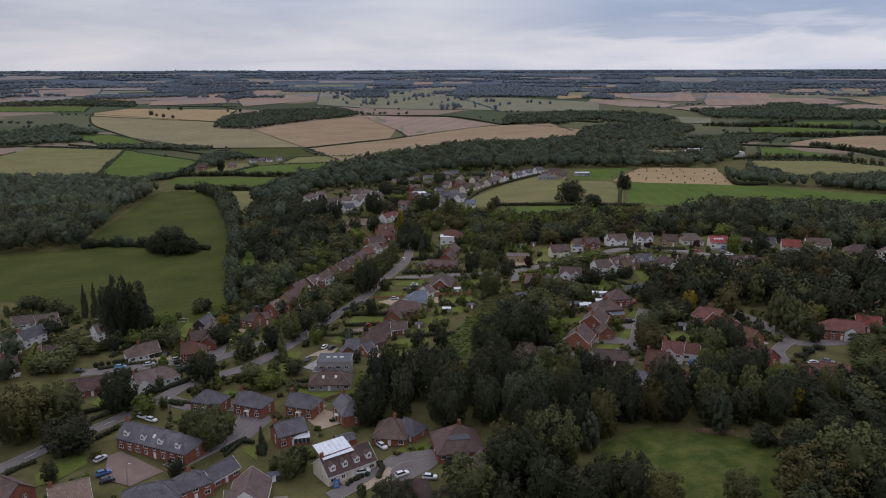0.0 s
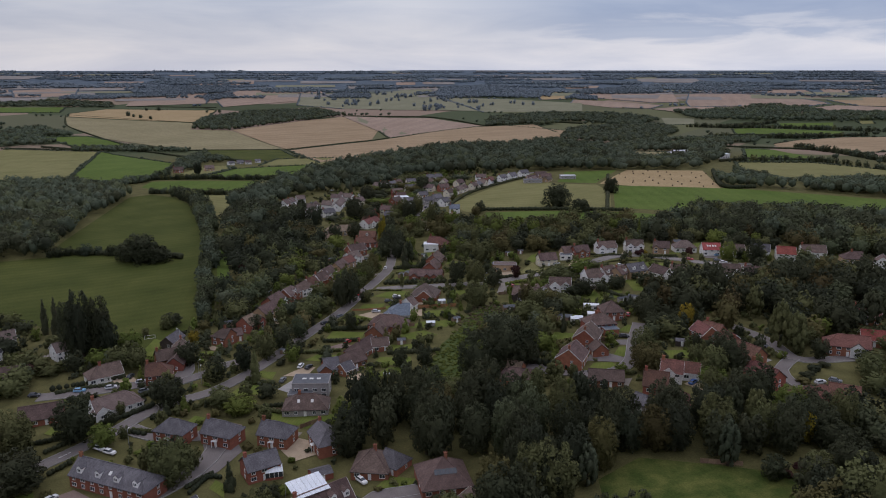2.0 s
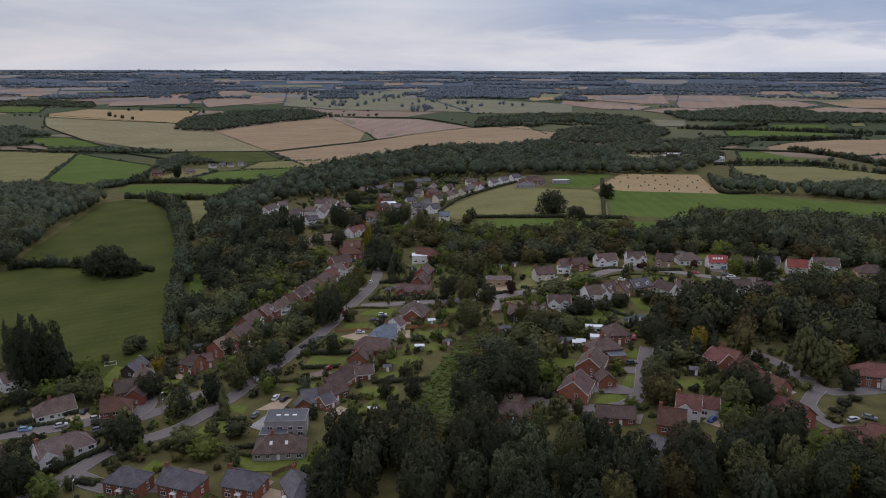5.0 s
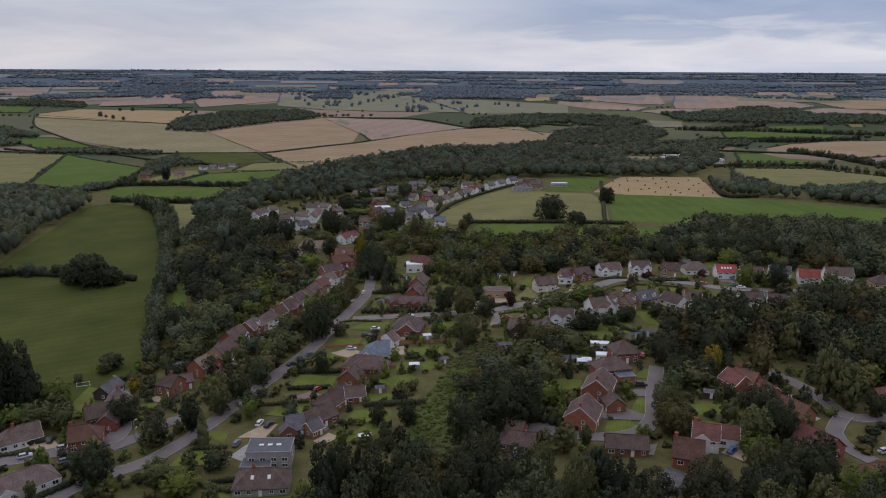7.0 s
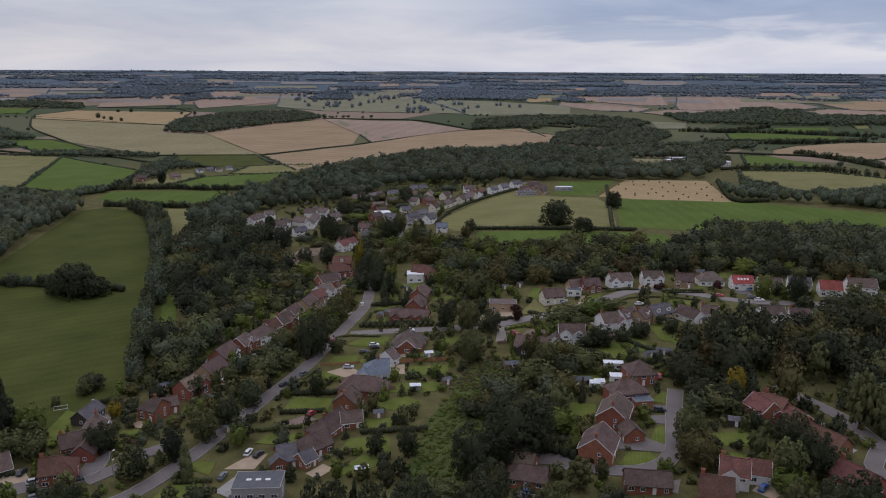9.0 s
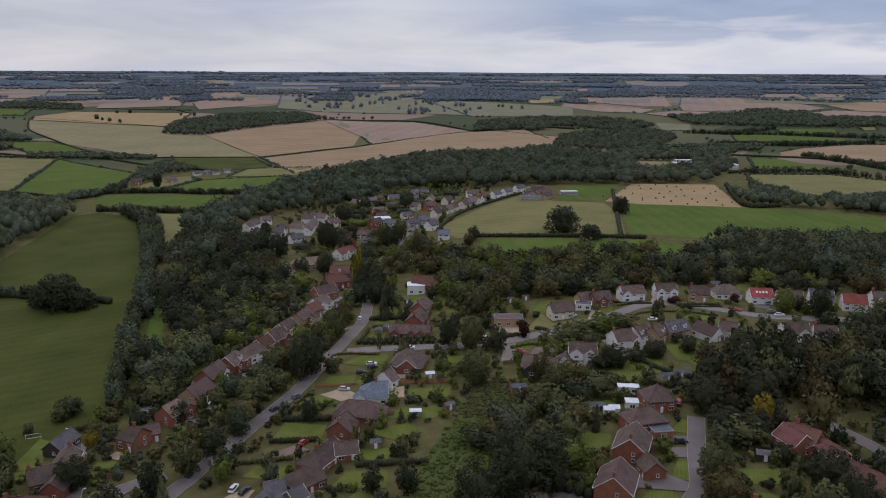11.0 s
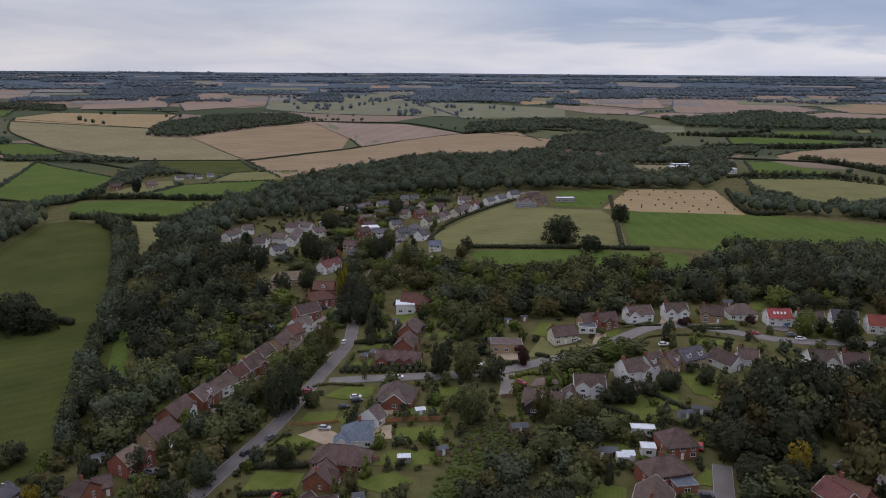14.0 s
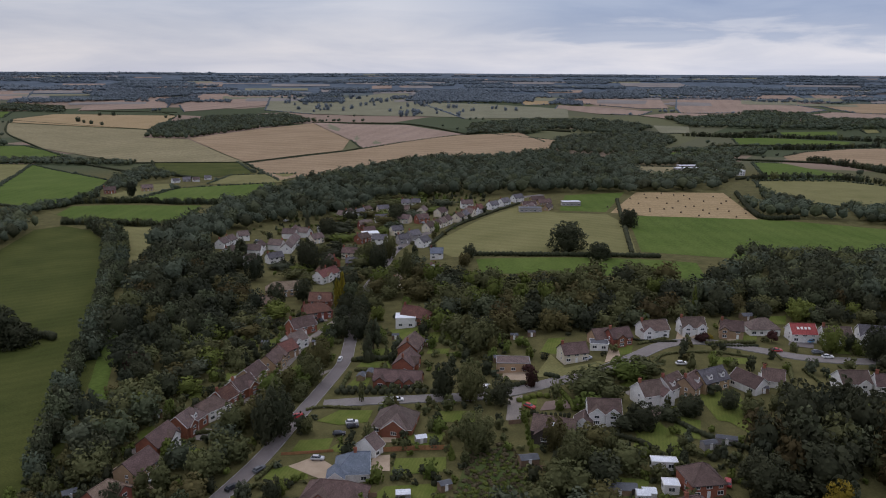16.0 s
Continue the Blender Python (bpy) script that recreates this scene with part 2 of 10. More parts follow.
BARK = mat("bark", (0.055, 0.042, 0.032), (0.10, 0.08, 0.062), 0.6, 0.08, 0.95, 0.5)
BALE = mat("black_bale", (0.10, 0.075, 0.05), (0.15, 0.11, 0.075), 0.6, 0.1, 0.9, 0.2)


def leaf_mat(name, c1, c2):
    m = mat(name, c1, c2, 7.0, 0.8, 0.75, 0.0, vary=0.35, island=0.12, contrast=0.9)
    nd, ln = m.node_tree.nodes, m.node_tree.links
    bsdf = nd["Principled BSDF"]
    bsdf.inputs["Specular IOR Level"].default_value = 0.06
    # thin leaves let part of the light through
    thin, both = nd.new("ShaderNodeBsdfTranslucent"), nd.new("ShaderNodeMixShader")
    both.inputs[0].default_value = 0.30
    ln.new(bsdf.inputs["Base Color"].links[0].from_socket, thin.inputs["Color"])
    ln.new(bsdf.outputs[0], both.inputs[1]), ln.new(thin.outputs[0], both.inputs[2])
    ln.new(both.outputs[0], nd["Material Output"].inputs["Surface"])
    return m


def land_mat():
    """Rough grass in the village; beyond, a patchwork of old pasture, fallow and stubble, each plot a few hectares;
    farthest out, treetops in blue-grey with the haze coloured in.
    """
    m = mat("open_land", (0.078, 0.075, 0.030), (0.132, 0.121, 0.050), 6, 0.5, 0.95, 0.4)
    nd, ln = m.node_tree.nodes, m.node_tree.links
    bsdf = nd["Principled BSDF"]
    geo = nd.new("ShaderNodeNewGeometry")
    sq = nd.new("ShaderNodeMapping")
    sq.inputs["Scale"].default_value = (0.0030, 0.0042, 0.0)
    sq.inputs["Rotation"].default_value = (0, 0, 0.5)
    ln.new(geo.outputs["Position"], sq.inputs["Vector"])
    vo = nd.new("ShaderNodeTexVoronoi")
    vo.distance, vo.inputs["Scale"].default_value = "CHEBYCHEV", 1.0
    ln.new(sq.outputs[0], vo.inputs["Vector"])
    sp = nd.new("ShaderNodeSeparateColor")
    ln.new(vo.outputs["Color"], sp.inputs[0])
    plots = ramp(nd, [(0.0, (0.060, 0.074, 0.038)), (0.22, (0.105, 0.108, 0.062)), (0.40, (0.21, 0.165, 0.115)), (0.56, (0.070, 0.085, 0.045)), (0.70, (0.24, 0.180, 0.135)), (0.84, (0.115, 0.118, 0.060))])
    plots.color_ramp.interpolation = "CONSTANT"
    ln.new(sp.outputs[0], plots.inputs[0])
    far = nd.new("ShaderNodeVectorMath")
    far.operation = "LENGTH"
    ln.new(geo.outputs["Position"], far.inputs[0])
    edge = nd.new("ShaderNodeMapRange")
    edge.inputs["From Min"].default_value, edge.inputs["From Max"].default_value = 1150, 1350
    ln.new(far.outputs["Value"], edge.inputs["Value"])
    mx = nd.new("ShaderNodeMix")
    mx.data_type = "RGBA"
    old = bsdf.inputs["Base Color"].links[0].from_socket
    # treetop colour of the farthest land, blue-grey because haze is painted into it
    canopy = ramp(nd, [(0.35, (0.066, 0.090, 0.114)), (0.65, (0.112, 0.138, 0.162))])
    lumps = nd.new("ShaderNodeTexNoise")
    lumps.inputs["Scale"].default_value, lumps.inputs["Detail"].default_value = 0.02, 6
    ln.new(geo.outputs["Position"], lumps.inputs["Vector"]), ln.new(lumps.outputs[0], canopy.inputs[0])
    hazy_woods = nd.new("ShaderNodeMapRange")
    hazy_woods.inputs["From Min"].default_value, hazy_woods.inputs["From Max"].default_value = 2750, 3150
    ln.new(far.outputs["Value"], hazy_woods.inputs["Value"])
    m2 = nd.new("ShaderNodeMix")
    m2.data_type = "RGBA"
    ln.new(hazy_woods.outputs[0], m2.inputs[0]), ln.new(plots.outputs[0], m2.inputs[6]), ln.new(canopy.outputs[0], m2.inputs[7])
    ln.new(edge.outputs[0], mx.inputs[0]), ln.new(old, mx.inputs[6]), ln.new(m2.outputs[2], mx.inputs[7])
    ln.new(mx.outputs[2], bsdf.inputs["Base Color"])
    return m


LAND = land_mat()
LEAF = leaf_mat("green_leaves", (0.092, 0.099, 0.042), (0.151, 0.156, 0.066))
LEAF2 = leaf_mat("deep_green_leaves", (0.044, 0.050, 0.028), (0.078, 0.084, 0.046))
LEAF3 = leaf_mat("fresh_green_leaves", (0.101, 0.129, 0.030), (0.163, 0.193, 0.048))
LEAF4 = leaf_mat("turning_leaves", (0.098, 0.090, 0.037), (0.149, 0.133, 0.052))
LEAF5 = leaf_mat("yellow_leaves", (0.19, 0.15, 0.02), (0.27, 0.21, 0.03))
LEAF6 = leaf_mat("grey_green_leaves", (0.077, 0.092, 0.056), (0.120, 0.135, 0.083))
LEAF7 = leaf_mat("copper_leaves", (0.050, 0.025, 0.022), (0.085, 0.040, 0.034))
# far woods: pale blue-grey, the haze of distance put into the leaf colour
HAZYLEAF = leaf_mat("hazy_far_leaves", (0.150, 0.184, 0.205), (0.200, 0.236, 0.256))
# green lifted and blued a little, a light haze within the colour
LEAF8 = leaf_mat("hazy_hill_leaves", (0.072, 0.090, 0.060), (0.118, 0.140, 0.090))
LEAF9 = leaf_mat("shaded_oak_leaves", (0.036, 0.042, 0.026), (0.062, 0.070, 0.042))
LEAF10 = leaf_mat("pale_ash_leaves", (0.078, 0.094, 0.049), (0.120, 0.135, 0.073))
LEAF12 = leaf_mat("dry_bramble_stems", (0.105, 0.092, 0.050), (0.165, 0.140, 0.080))
LEAF11 = leaf_mat("dull_autumn_leaves", (0.070, 0.058, 0.026), (0.105, 0.084, 0.036))

# ---- the lie of the land ----
_gx = np.arange(-3000.0, 3001.0, 5.0)
_across = np.interp(_gx, [-700, -400, -180, -100, -40, 0, 40, 80, 130, 300, 500, 900], [-10, -9, -6, -2, -4, -2, 2, 5.5, 8, 8, 6, 0])
_across = np.convolve(np.pad(_across, 4, mode="edge"), np.ones(9) / 9, mode="valid")
_gr = np.arange(0.0, 7001.0, 10.0)
_away = np.interp(_gr, [0, 500, 760, 1000, 1350, 1900, 2500, 3300, 4200, 4850, 7000], [0, 0, -4, -9, -18, -8, 14, 45, 85, 111, 111])
_away = np.convolve(np.pad(_away, 8, mode="edge"), np.ones(17) / 17, mode="valid")


def ground(x, y):
    """Height of the land at a place; works on arrays too."""
    r = np.hypot(x, y)
    near = np.clip(1.35 - r / 1500, 0.25, 1)
    return np.interp(x, _gx, _across) * near + np.interp(r, _gr, _away)


# ---- helpers for meshes ----
def obj(name, bm, material, smooth=False):
    me = bpy.data.meshes.new(name)
    bm.to_mesh(me)
    bm.free()
    for m in material if isinstance(material, (list, tuple)) else (material,):
        me.materials.append(m)
    if smooth:
        me.shade_smooth()
    return new(name, me)


def part(name, bm, material, parent, label=""):
    """A bmesh as one mesh object under a thing or a part."""
    ob = obj(name, bm, material)
    ob.parent = parent
    return tagged(ob, label)


def shared(name, mesh, parent, m):
    """One more object on a mesh that others use too."""
    ob = new(name, mesh)
    ob.parent = parent
    ob.matrix_basis = m
    return ob


def thing(name, m, label, category, group=""):
    ob = new(name)
    ob.matrix_basis = m
    ob.empty_display_size = 0.5
    return tagged(ob, label, category, group)


def box(bm, x0, x1, y0, y1, z0, z1, m=None):
    v = [bm.verts.new(p) for p in ((x0, y0, z0), (x1, y0, z0), (x1, y1, z0), (x0, y1, z0), (x0, y0, z1), (x1, y0, z1), (x1, y1, z1), (x0, y1, z1))]
    for f in ((3, 2, 1, 0), (4, 5, 6, 7), (0, 1, 5, 4), (1, 2, 6, 5), (2, 3, 7, 6), (3, 0, 4, 7)):
        bm.faces.new([v[i] for i in f])
    if m is not None:
        bmesh.ops.transform(bm, matrix=m, verts=v)
    return v


def solid(bm, low, high):
    """A closed body between two rings of points with the same count."""
    a, b = [bm.verts.new(p) for p in low], [bm.verts.new(p) for p in high]
    n = len(a)
    bm.faces.new(a[::-1]), bm.faces.new(b)
    for i in range(n):
        j = (i + 1) % n
        bm.faces.new((a[i], a[j], b[j], b[i]))
    return a + b


def bar(bm, p, q, w, h):
    """A beam of width w and height h from p to q."""
    p, q = Vector(p), Vector(q)
    d = (q - p).normalized()
    s = d.cross(Vector((0, 0, 1)))
    s = s.normalized() if s.length > 1e-3 else Vector((1, 0, 0))
    u = s.cross(d)
    ring = [(-w / 2, -h / 2), (w / 2, -h / 2), (w / 2, h / 2), (-w / 2, h / 2)]
    return solid(bm, [p + s * a + u * b for a, b in ring], [q + s * a + u * b for a, b in ring])


def tube(bm, p, q, r0, r1, n=8):
    p, q = Vector(p), Vector(q)
    d = (q - p).normalized()
    s = d.orthogonal().normalized()
    u = d.cross(s)
    a = [2 * math.pi * i / n for i in range(n)]
    return solid(bm, [p + (s * math.cos(t) + u * math.sin(t)) * r0 for t in a], [q + (s * math.cos(t) + u * math.sin(t)) * r1 for t in a])


def inside(x, y, poly):
    hit = False
    for (x0, y0), (x1, y1) in zip(poly, poly[1:] + poly[:1]):
        if (y0 > y) != (y1 > y) and x < (x1 - x0) * (y - y0) / (y1 - y0) + x0:
            hit = not hit
    return hit


class Discs:
    """Discs (x, y, r) that hold no tree or shrub, sorted into squares of 10 m."""

    def __init__(self):
        self.cells = {}

    def append(self, d):
        x, y, r = d
        m = r + 3
        for i in range(int((x - m) // 10), int((x + m) // 10) + 1):
            for j in range(int((y - m) // 10), int((y + m) // 10) + 1):
                self.cells.setdefault((i, j), []).append(d)

    def near(self, x, y):
        return self.cells.get((int(x // 10), int(y // 10)), ())


KEEP_OUT = Discs()
KEEP_POLY = []  # polygons that hold no tree or shrub


def is_free(x, y, r):
    for a, b, c in KEEP_OUT.near(x, y):
        if (x - a) ** 2 + (y - b) ** 2 < (r + c) ** 2:
            return False
    for p, lo_x, hi_x, lo_y, hi_y in KEEP_POLY:
        if lo_x < x < hi_x and lo_y < y < hi_y and inside(x, y, p):
            return False
    return True


def reserve(poly):
    xs, ys = [p[0] for p in poly], [p[1] for p in poly]
    KEEP_POLY.append((poly, min(xs), max(xs), min(ys), max(ys)))


# ---- ground, fields, roads ----
def spaced(lo, hi, fine_lo, fine_hi, step, grow):
    out = list(np.arange(fine_lo, fine_hi + 1, step))
    s, v = step, fine_hi
    while v < hi:
        s *= grow
        v += s
        out.append(min(v, hi))
    s, v = step, fine_lo
    while v > lo:
        s *= grow
        v -= s
        out.insert(0, max(v, lo))
    return np.array(out)


def make_ground():
    xs = spaced(-5600, 5600, -420, 420, 10, 1.06)
    ys = spaced(-5600, 5600, -60, 900, 10, 1.05)
    gx, gy = np.meshgrid(xs, ys)
    gz = ground(gx, gy)
    verts = np.stack([gx, gy, gz], -1).reshape(-1, 3)
    w = len(xs)
    faces = [(j * w + i, j * w + i + 1, (j + 1) * w + i + 1, (j + 1) * w + i) for j in range(len(ys) - 1) for i in range(w - 1)]
    me = bpy.data.meshes.new("ground")
    me.from_pydata(verts.tolist(), [], faces)
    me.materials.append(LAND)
    me.shade_smooth()
    return tagged(new("ground", me), "rolling green land with rough grass between gardens", "ground", kind="structure")


def drape(name, poly, material, lift, label, category, cells=14, kind="structure", keep=True):
    """A flat patch with these corners, laid on the land."""
    bm = bmesh.new()
    bm.faces.new([bm.verts.new((x, y, 0)) for x, y in poly])
    xs, ys = [p[0] for p in poly], [p[1] for p in poly]
    step = max(4.0, max(max(xs) - min(xs), max(ys) - min(ys)) / cells)
    for axis, lo, hi in ((0, min(xs), max(xs)), (1, min(ys), max(ys))):
        v = lo + step
        while v < hi:
            at, no = [0, 0, 0], [0, 0, 0]
            at[axis], no[axis] = v, 1
            bmesh.ops.bisect_plane(bm, geom=bm.verts[:] + bm.edges[:] + bm.faces[:], plane_co=at, plane_no=no)
            v += step
    for v in bm.verts:
        v.co.z = float(ground(v.co.x, v.co.y)) + lift
    bmesh.ops.recalc_face_normals(bm, faces=bm.faces[:])
    if bm.faces[:] and sum(f.normal.z for f in bm.faces) < 0:
        bmesh.ops.reverse_faces(bm, faces=bm.faces[:])
    if keep:
        reserve(poly)
    return tagged(obj(name, bm, material, True), label, category, kind=kind)


def field(poly, material, label):
    far = max(y for x, y in poly)
    ob = drape("field", poly, material, (0.10 if far < 1000 else 0.3 + far * 0.0003), label, "field", 48 if far < 1000 else 14)
    if 900 < far and not label.startswith(("wide pale", "wide tan stubble field on", "strip")):
        edge_hedges(poly, far)
    return ob


def edge_hedges(poly, far):
    """Hedges and hedgerow trees round a far field, in one mass."""
    rng = np.random.default_rng(int(abs(poly[0][0]) + far))
    c, r = [], []
    for (x0, y0), (x1, y1) in zip(poly, poly[1:] + poly[:1]):
        if rng.random() < 0.35:
            continue
        d = math.hypot(x1 - x0, y1 - y0)
        n = int(d / (2.6 if far < 2200 else 5.5))
        for k in range(n):
            x, y = x0 + (x1 - x0) * k / n + rng.normal(), y0 + (y1 - y0) * k / n + rng.normal()
            k = rng.random()
            s = rng.uniform(0.9, 1.8) if k < 0.985 else rng.uniform(2.2, 3.8)
            s *= 1.0 if far < 2200 else 1.35
            c.append((x, y, float(ground(x, y)) + s * 0.6)), r.append(s)
    if c:
        c, r = np.array(c), np.array(r)
        me = mesh_of("field_hedge", [leaf_quads(rng, c, r, len(c) * 4, 1.5 if far < 2200 else 2.4), cores(rng, c, r, 0.9, False)], HAZYLEAF if far > 2300 else LEAF8)
        tagged(new("field_hedge", me), "dark hedge with hedgerow trees round a field", "hedge", kind="stuff")


def lawn(poly, label="mown green garden lawn"):
    return drape("lawn", poly, LAWN, 0.16, label, "lawn", 6)


def drive(poly, material=GRAVEL, label="gravel drive beside a house"):
    return drape("driveway", poly, material, 0.21, label, "driveway", 6)


def smooth_line(pts, step=5.0):
    """A rounded line through the points."""
    p = [Vector((x, y)) for x, y in pts]
    p = [p[0] * 2 - p[1]] + p + [p[-1] * 2 - p[-2]]
    out = []
    for i in range(1, len(p) - 2):
        a, b, c, d = p[i - 1 : i + 3]
        n = max(2, int((c - b).length / step))
        for k in range(n):
            t = k / n
            out.append(0.5 * (2 * b + (c - a) * t + (2 * a - 5 * b + 4 * c - d) * t * t + (3 * b - a - 3 * c + d) * t**3))
    out.append(p[-2])
    return out


def ribbon(bm, line, lo, hi, z0, z1):
    """A strip of the line from side offset lo to hi, with its top z1 and its foot z0 above the land."""
    rows = []
    for i, c in enumerate(line):
        d = (line[min(i + 1, len(line) - 1)] - line[max(i - 1, 0)]).normalized()
        s = Vector((d.y, -d.x))
        a, b = c + s * lo, c + s * hi
        g = float(ground(c.x, c.y))
        rows.append([bm.verts.new((p.x, p.y, g + z)) for p, z in ((a, z0), (a, z1), (b, z1), (b, z0))])
    for r, q in zip(rows, rows[1:]):
        for k in range(3):
            bm.faces.new((r[k], q[k], q[k + 1], r[k + 1]))
    bm.faces.new(rows[0]), bm.faces.new(rows[-1][::-1])


def road(name, pts, width, material=TARMAC, label="grey tarmac village road", kerb=True, dashes=False, lift=0.26):
    line = smooth_line(pts)
    bm = bmesh.new()
    ribbon(bm, line, -width / 2, width / 2, -0.3, lift)
    bmesh.ops.recalc_face_normals(bm, faces=bm.faces[:])
    ob = tagged(obj(name, bm, material), label, "road", kind="structure")
    if kerb:
        for side in (-1, 1):
            bm = bmesh.new()
            lo, hi = sorted((side * (width / 2 + 0.002), side * (width / 2 + 0.16)))
            ribbon(bm, line, lo, hi, -0.2, lift + 0.10)
            bmesh.ops.recalc_face_normals(bm, faces=bm.faces[:])
            part("kerb", bm, KERB, ob, "pale stone kerb")
    if dashes:
        for i in range(2, len(line) - 2, 2):
            if line[i].y > 235:
                break
            bm = bmesh.new()
            ribbon(bm, [line[i], line[i].lerp(line[i + 1], 0.6)], -0.06, 0.09, 0.1, lift + 0.012)
            bmesh.ops.recalc_face_normals(bm, faces=bm.faces[:])
            part("road_marking", bm, PAINT, ob, "white painted dash")
    for c in line[::1]:
        KEEP_OUT.append((c.x, c.y, width / 2 + 1.5))
    return ob


# ---- trees, shrubs, hedges ----
def leaf_quads(rng, centres, radii, count, size, low=-0.35, flat=1.0, spread=0.86, heart=None):
    """Leafy clumps: small bent cards over a set of lobes, as arrays of vertices, faces and normals.
    The normals follow the lobes, and the whole crown round its heart, as dense foliage takes the light."""
    k = rng.choice(len(centres), count, p=radii**2 / np.sum(radii**2))
    d = rng.normal(size=(count, 3))
    d /= np.linalg.norm(d, axis=1)[:, None]
    d[:, 2] = np.where(d[:, 2] < low, -d[:, 2] * 0.6, d[:, 2])
    pos = centres[k] + d * (radii[k] * rng.uniform(spread, 1.06, count))[:, None] * np.array([1, 1, flat])
    n = d + rng.normal(scale=0.30, size=(count, 3))
    n /= np.linalg.norm(n, axis=1)[:, None]
    a = np.cross(n, rng.normal(size=(count, 3)))
    a /= np.linalg.norm(a, axis=1)[:, None]
    b = np.cross(n, a)
    s = (size * rng.uniform(0.6, 1.35, count))[:, None]
    lift = n * s * 0.10
    v = np.stack([pos - a * s * 0.5 - lift, pos + b * s * 0.42, pos + a * s * 0.5 - lift, pos - b * s * 0.42], 1).reshape(-1, 3)
    f = np.arange(count * 4).reshape(-1, 4)[:, ::-1]
    soft = d + rng.normal(scale=0.10, size=(count, 3))
    if heart is not None:
        out = pos - np.array(heart)
        soft = soft * 0.6 + 0.65 * out / np.maximum(np.linalg.norm(out, axis=1), 1e-6)[:, None]
    soft /= np.linalg.norm(soft, axis=1)[:, None]
    return v, f, np.repeat(soft, 4, axis=0)


_ball = bmesh.new()
bmesh.ops.create_icosphere(_ball, subdivisions=2, radius=1.0)
BALL_V = np.array([v.co[:] for v in _ball.verts])
BALL_F = np.array([[v.index for v in f.verts] for f in _ball.faces])
_ball.free()
_ball = bmesh.new()
bmesh.ops.create_icosphere(_ball, subdivisions=1, radius=1.0)
BALL1_V = np.array([v.co[:] for v in _ball.verts])
BALL1_F = np.array([[v.index for v in f.verts] for f in _ball.faces])
_ball.free()


def cores(rng, centres, radii, shrink=0.86, fine=True, flat=1.0):
    """The dense inside of the lobes, knobbly."""
    bv, bf = (BALL_V, BALL_F) if fine else (BALL1_V, BALL1_F)
    vs, fs, at = [], [], 0
    for c, r in zip(centres, radii):
        k = 1 + rng.normal(scale=0.10, size=len(bv))
        vs.append(c + bv * (r * shrink * k)[:, None] * np.array([1, 1, flat]))
        fs.append(bf + at)
        at += len(bv)
    return np.concatenate(vs), np.concatenate(fs), np.tile(bv, (len(centres), 1))


def leafy(me, normals):
    """Shade a leafy mesh by the given normals, one for each vertex."""
    me.shade_smooth()
    n = np.concatenate(normals)
    n /= np.linalg.norm(n, axis=1)[:, None]
    me.attributes.new("custom_normal", "FLOAT_VECTOR", "POINT").data.foreach_set("vector", n.astype(np.float32).ravel())


def mesh_of(name, groups, material):
    """One mesh out of several (vertices, faces, normals) arrays."""
    vs, fs, at = [], [], 0
    for v, f, _ in groups:
        vs.append(v)
        fs += (f + at).tolist()
        at += len(v)
    me = bpy.data.meshes.new(name)
    me.from_pydata(np.concatenate(vs).tolist(), [], fs)
    me.materials.append(material)
    leafy(me, [g[2] for g in groups])
    return me


def lobes(rng, kind):
    """Lobes of a crown one unit wide and high, standing on z = 0."""
    c, r = [], []
    if kind in ("round", "grand"):
        for i in range(24 if kind == "round" else 72):
            a, h = 2.4 * i + rng.uniform(-0.5, 0.5), 0.06 + 0.86 * (i + rng.uniform(0, 1)) / (24 if kind == "round" else 72)
            w = rng.uniform(0.30, 0.40) * math.sqrt(max(0.04, 1 - ((h - 0.48) / 0.50) ** 2))
            c.append((w * math.cos(a), w * math.sin(a), h)), r.append(rng.uniform(0.08, 0.155) * (1 if kind == "round" else 0.66))
        c.append((0, 0, 0.24)), r.append(0.26)
        c.append((0, 0, 0.50)), r.append(0.34)
    elif kind == "dome":
        for i in range(46):
            a, h = 2.4 * i + rng.uniform(-0.4, 0.4), 0.03 + 0.84 * (i + rng.uniform(0, 1)) / 46
            w = rng.uniform(0.36, 0.43) * (1 - (h / 0.95) ** 2.6) ** 0.5
            c.append((w * math.cos(a), w * math.sin(a), h)), r.append(rng.uniform(0.07, 0.12))
        c += [(0, 0, 0.25), (0, 0, 0.55)]
        r += [0.40, 0.36]
    elif kind == "tall":
        for i in range(26):
            h = 0.06 + 0.86 * (i + rng.uniform(0, 1)) / 26
            a = 2.4 * i + rng.uniform(-0.5, 0.5)
            w = 0.30 * math.sin(math.pi * min(1, h * 0.86 + 0.14)) ** 0.8
            c.append((w * math.cos(a), w * math.sin(a), h)), r.append(0.08 + 0.07 * math.sin(math.pi * h))
        c.append((0, 0, 0.45)), r.append(0.26)
    elif kind == "cone":
        for i in range(12):
            h = 0.06 + 0.9 * i / 12
            a = rng.uniform(0, 6.28)
            w = 0.16 * (1 - h)
            c.append((w * math.cos(a), w * math.sin(a), h)), r.append(0.30 * (1 - h) + 0.05)
    else:
        for i in range(9):
            a = rng.uniform(0, 6.28)
            w = rng.uniform(0.1, 0.34)
            c.append((w * math.cos(a), w * math.sin(a), rng.uniform(0.2, 0.68))), r.append(rng.uniform(0.18, 0.27))
    return np.array(c), np.array(r)


CROWNS = {}
TRUNKS = {}


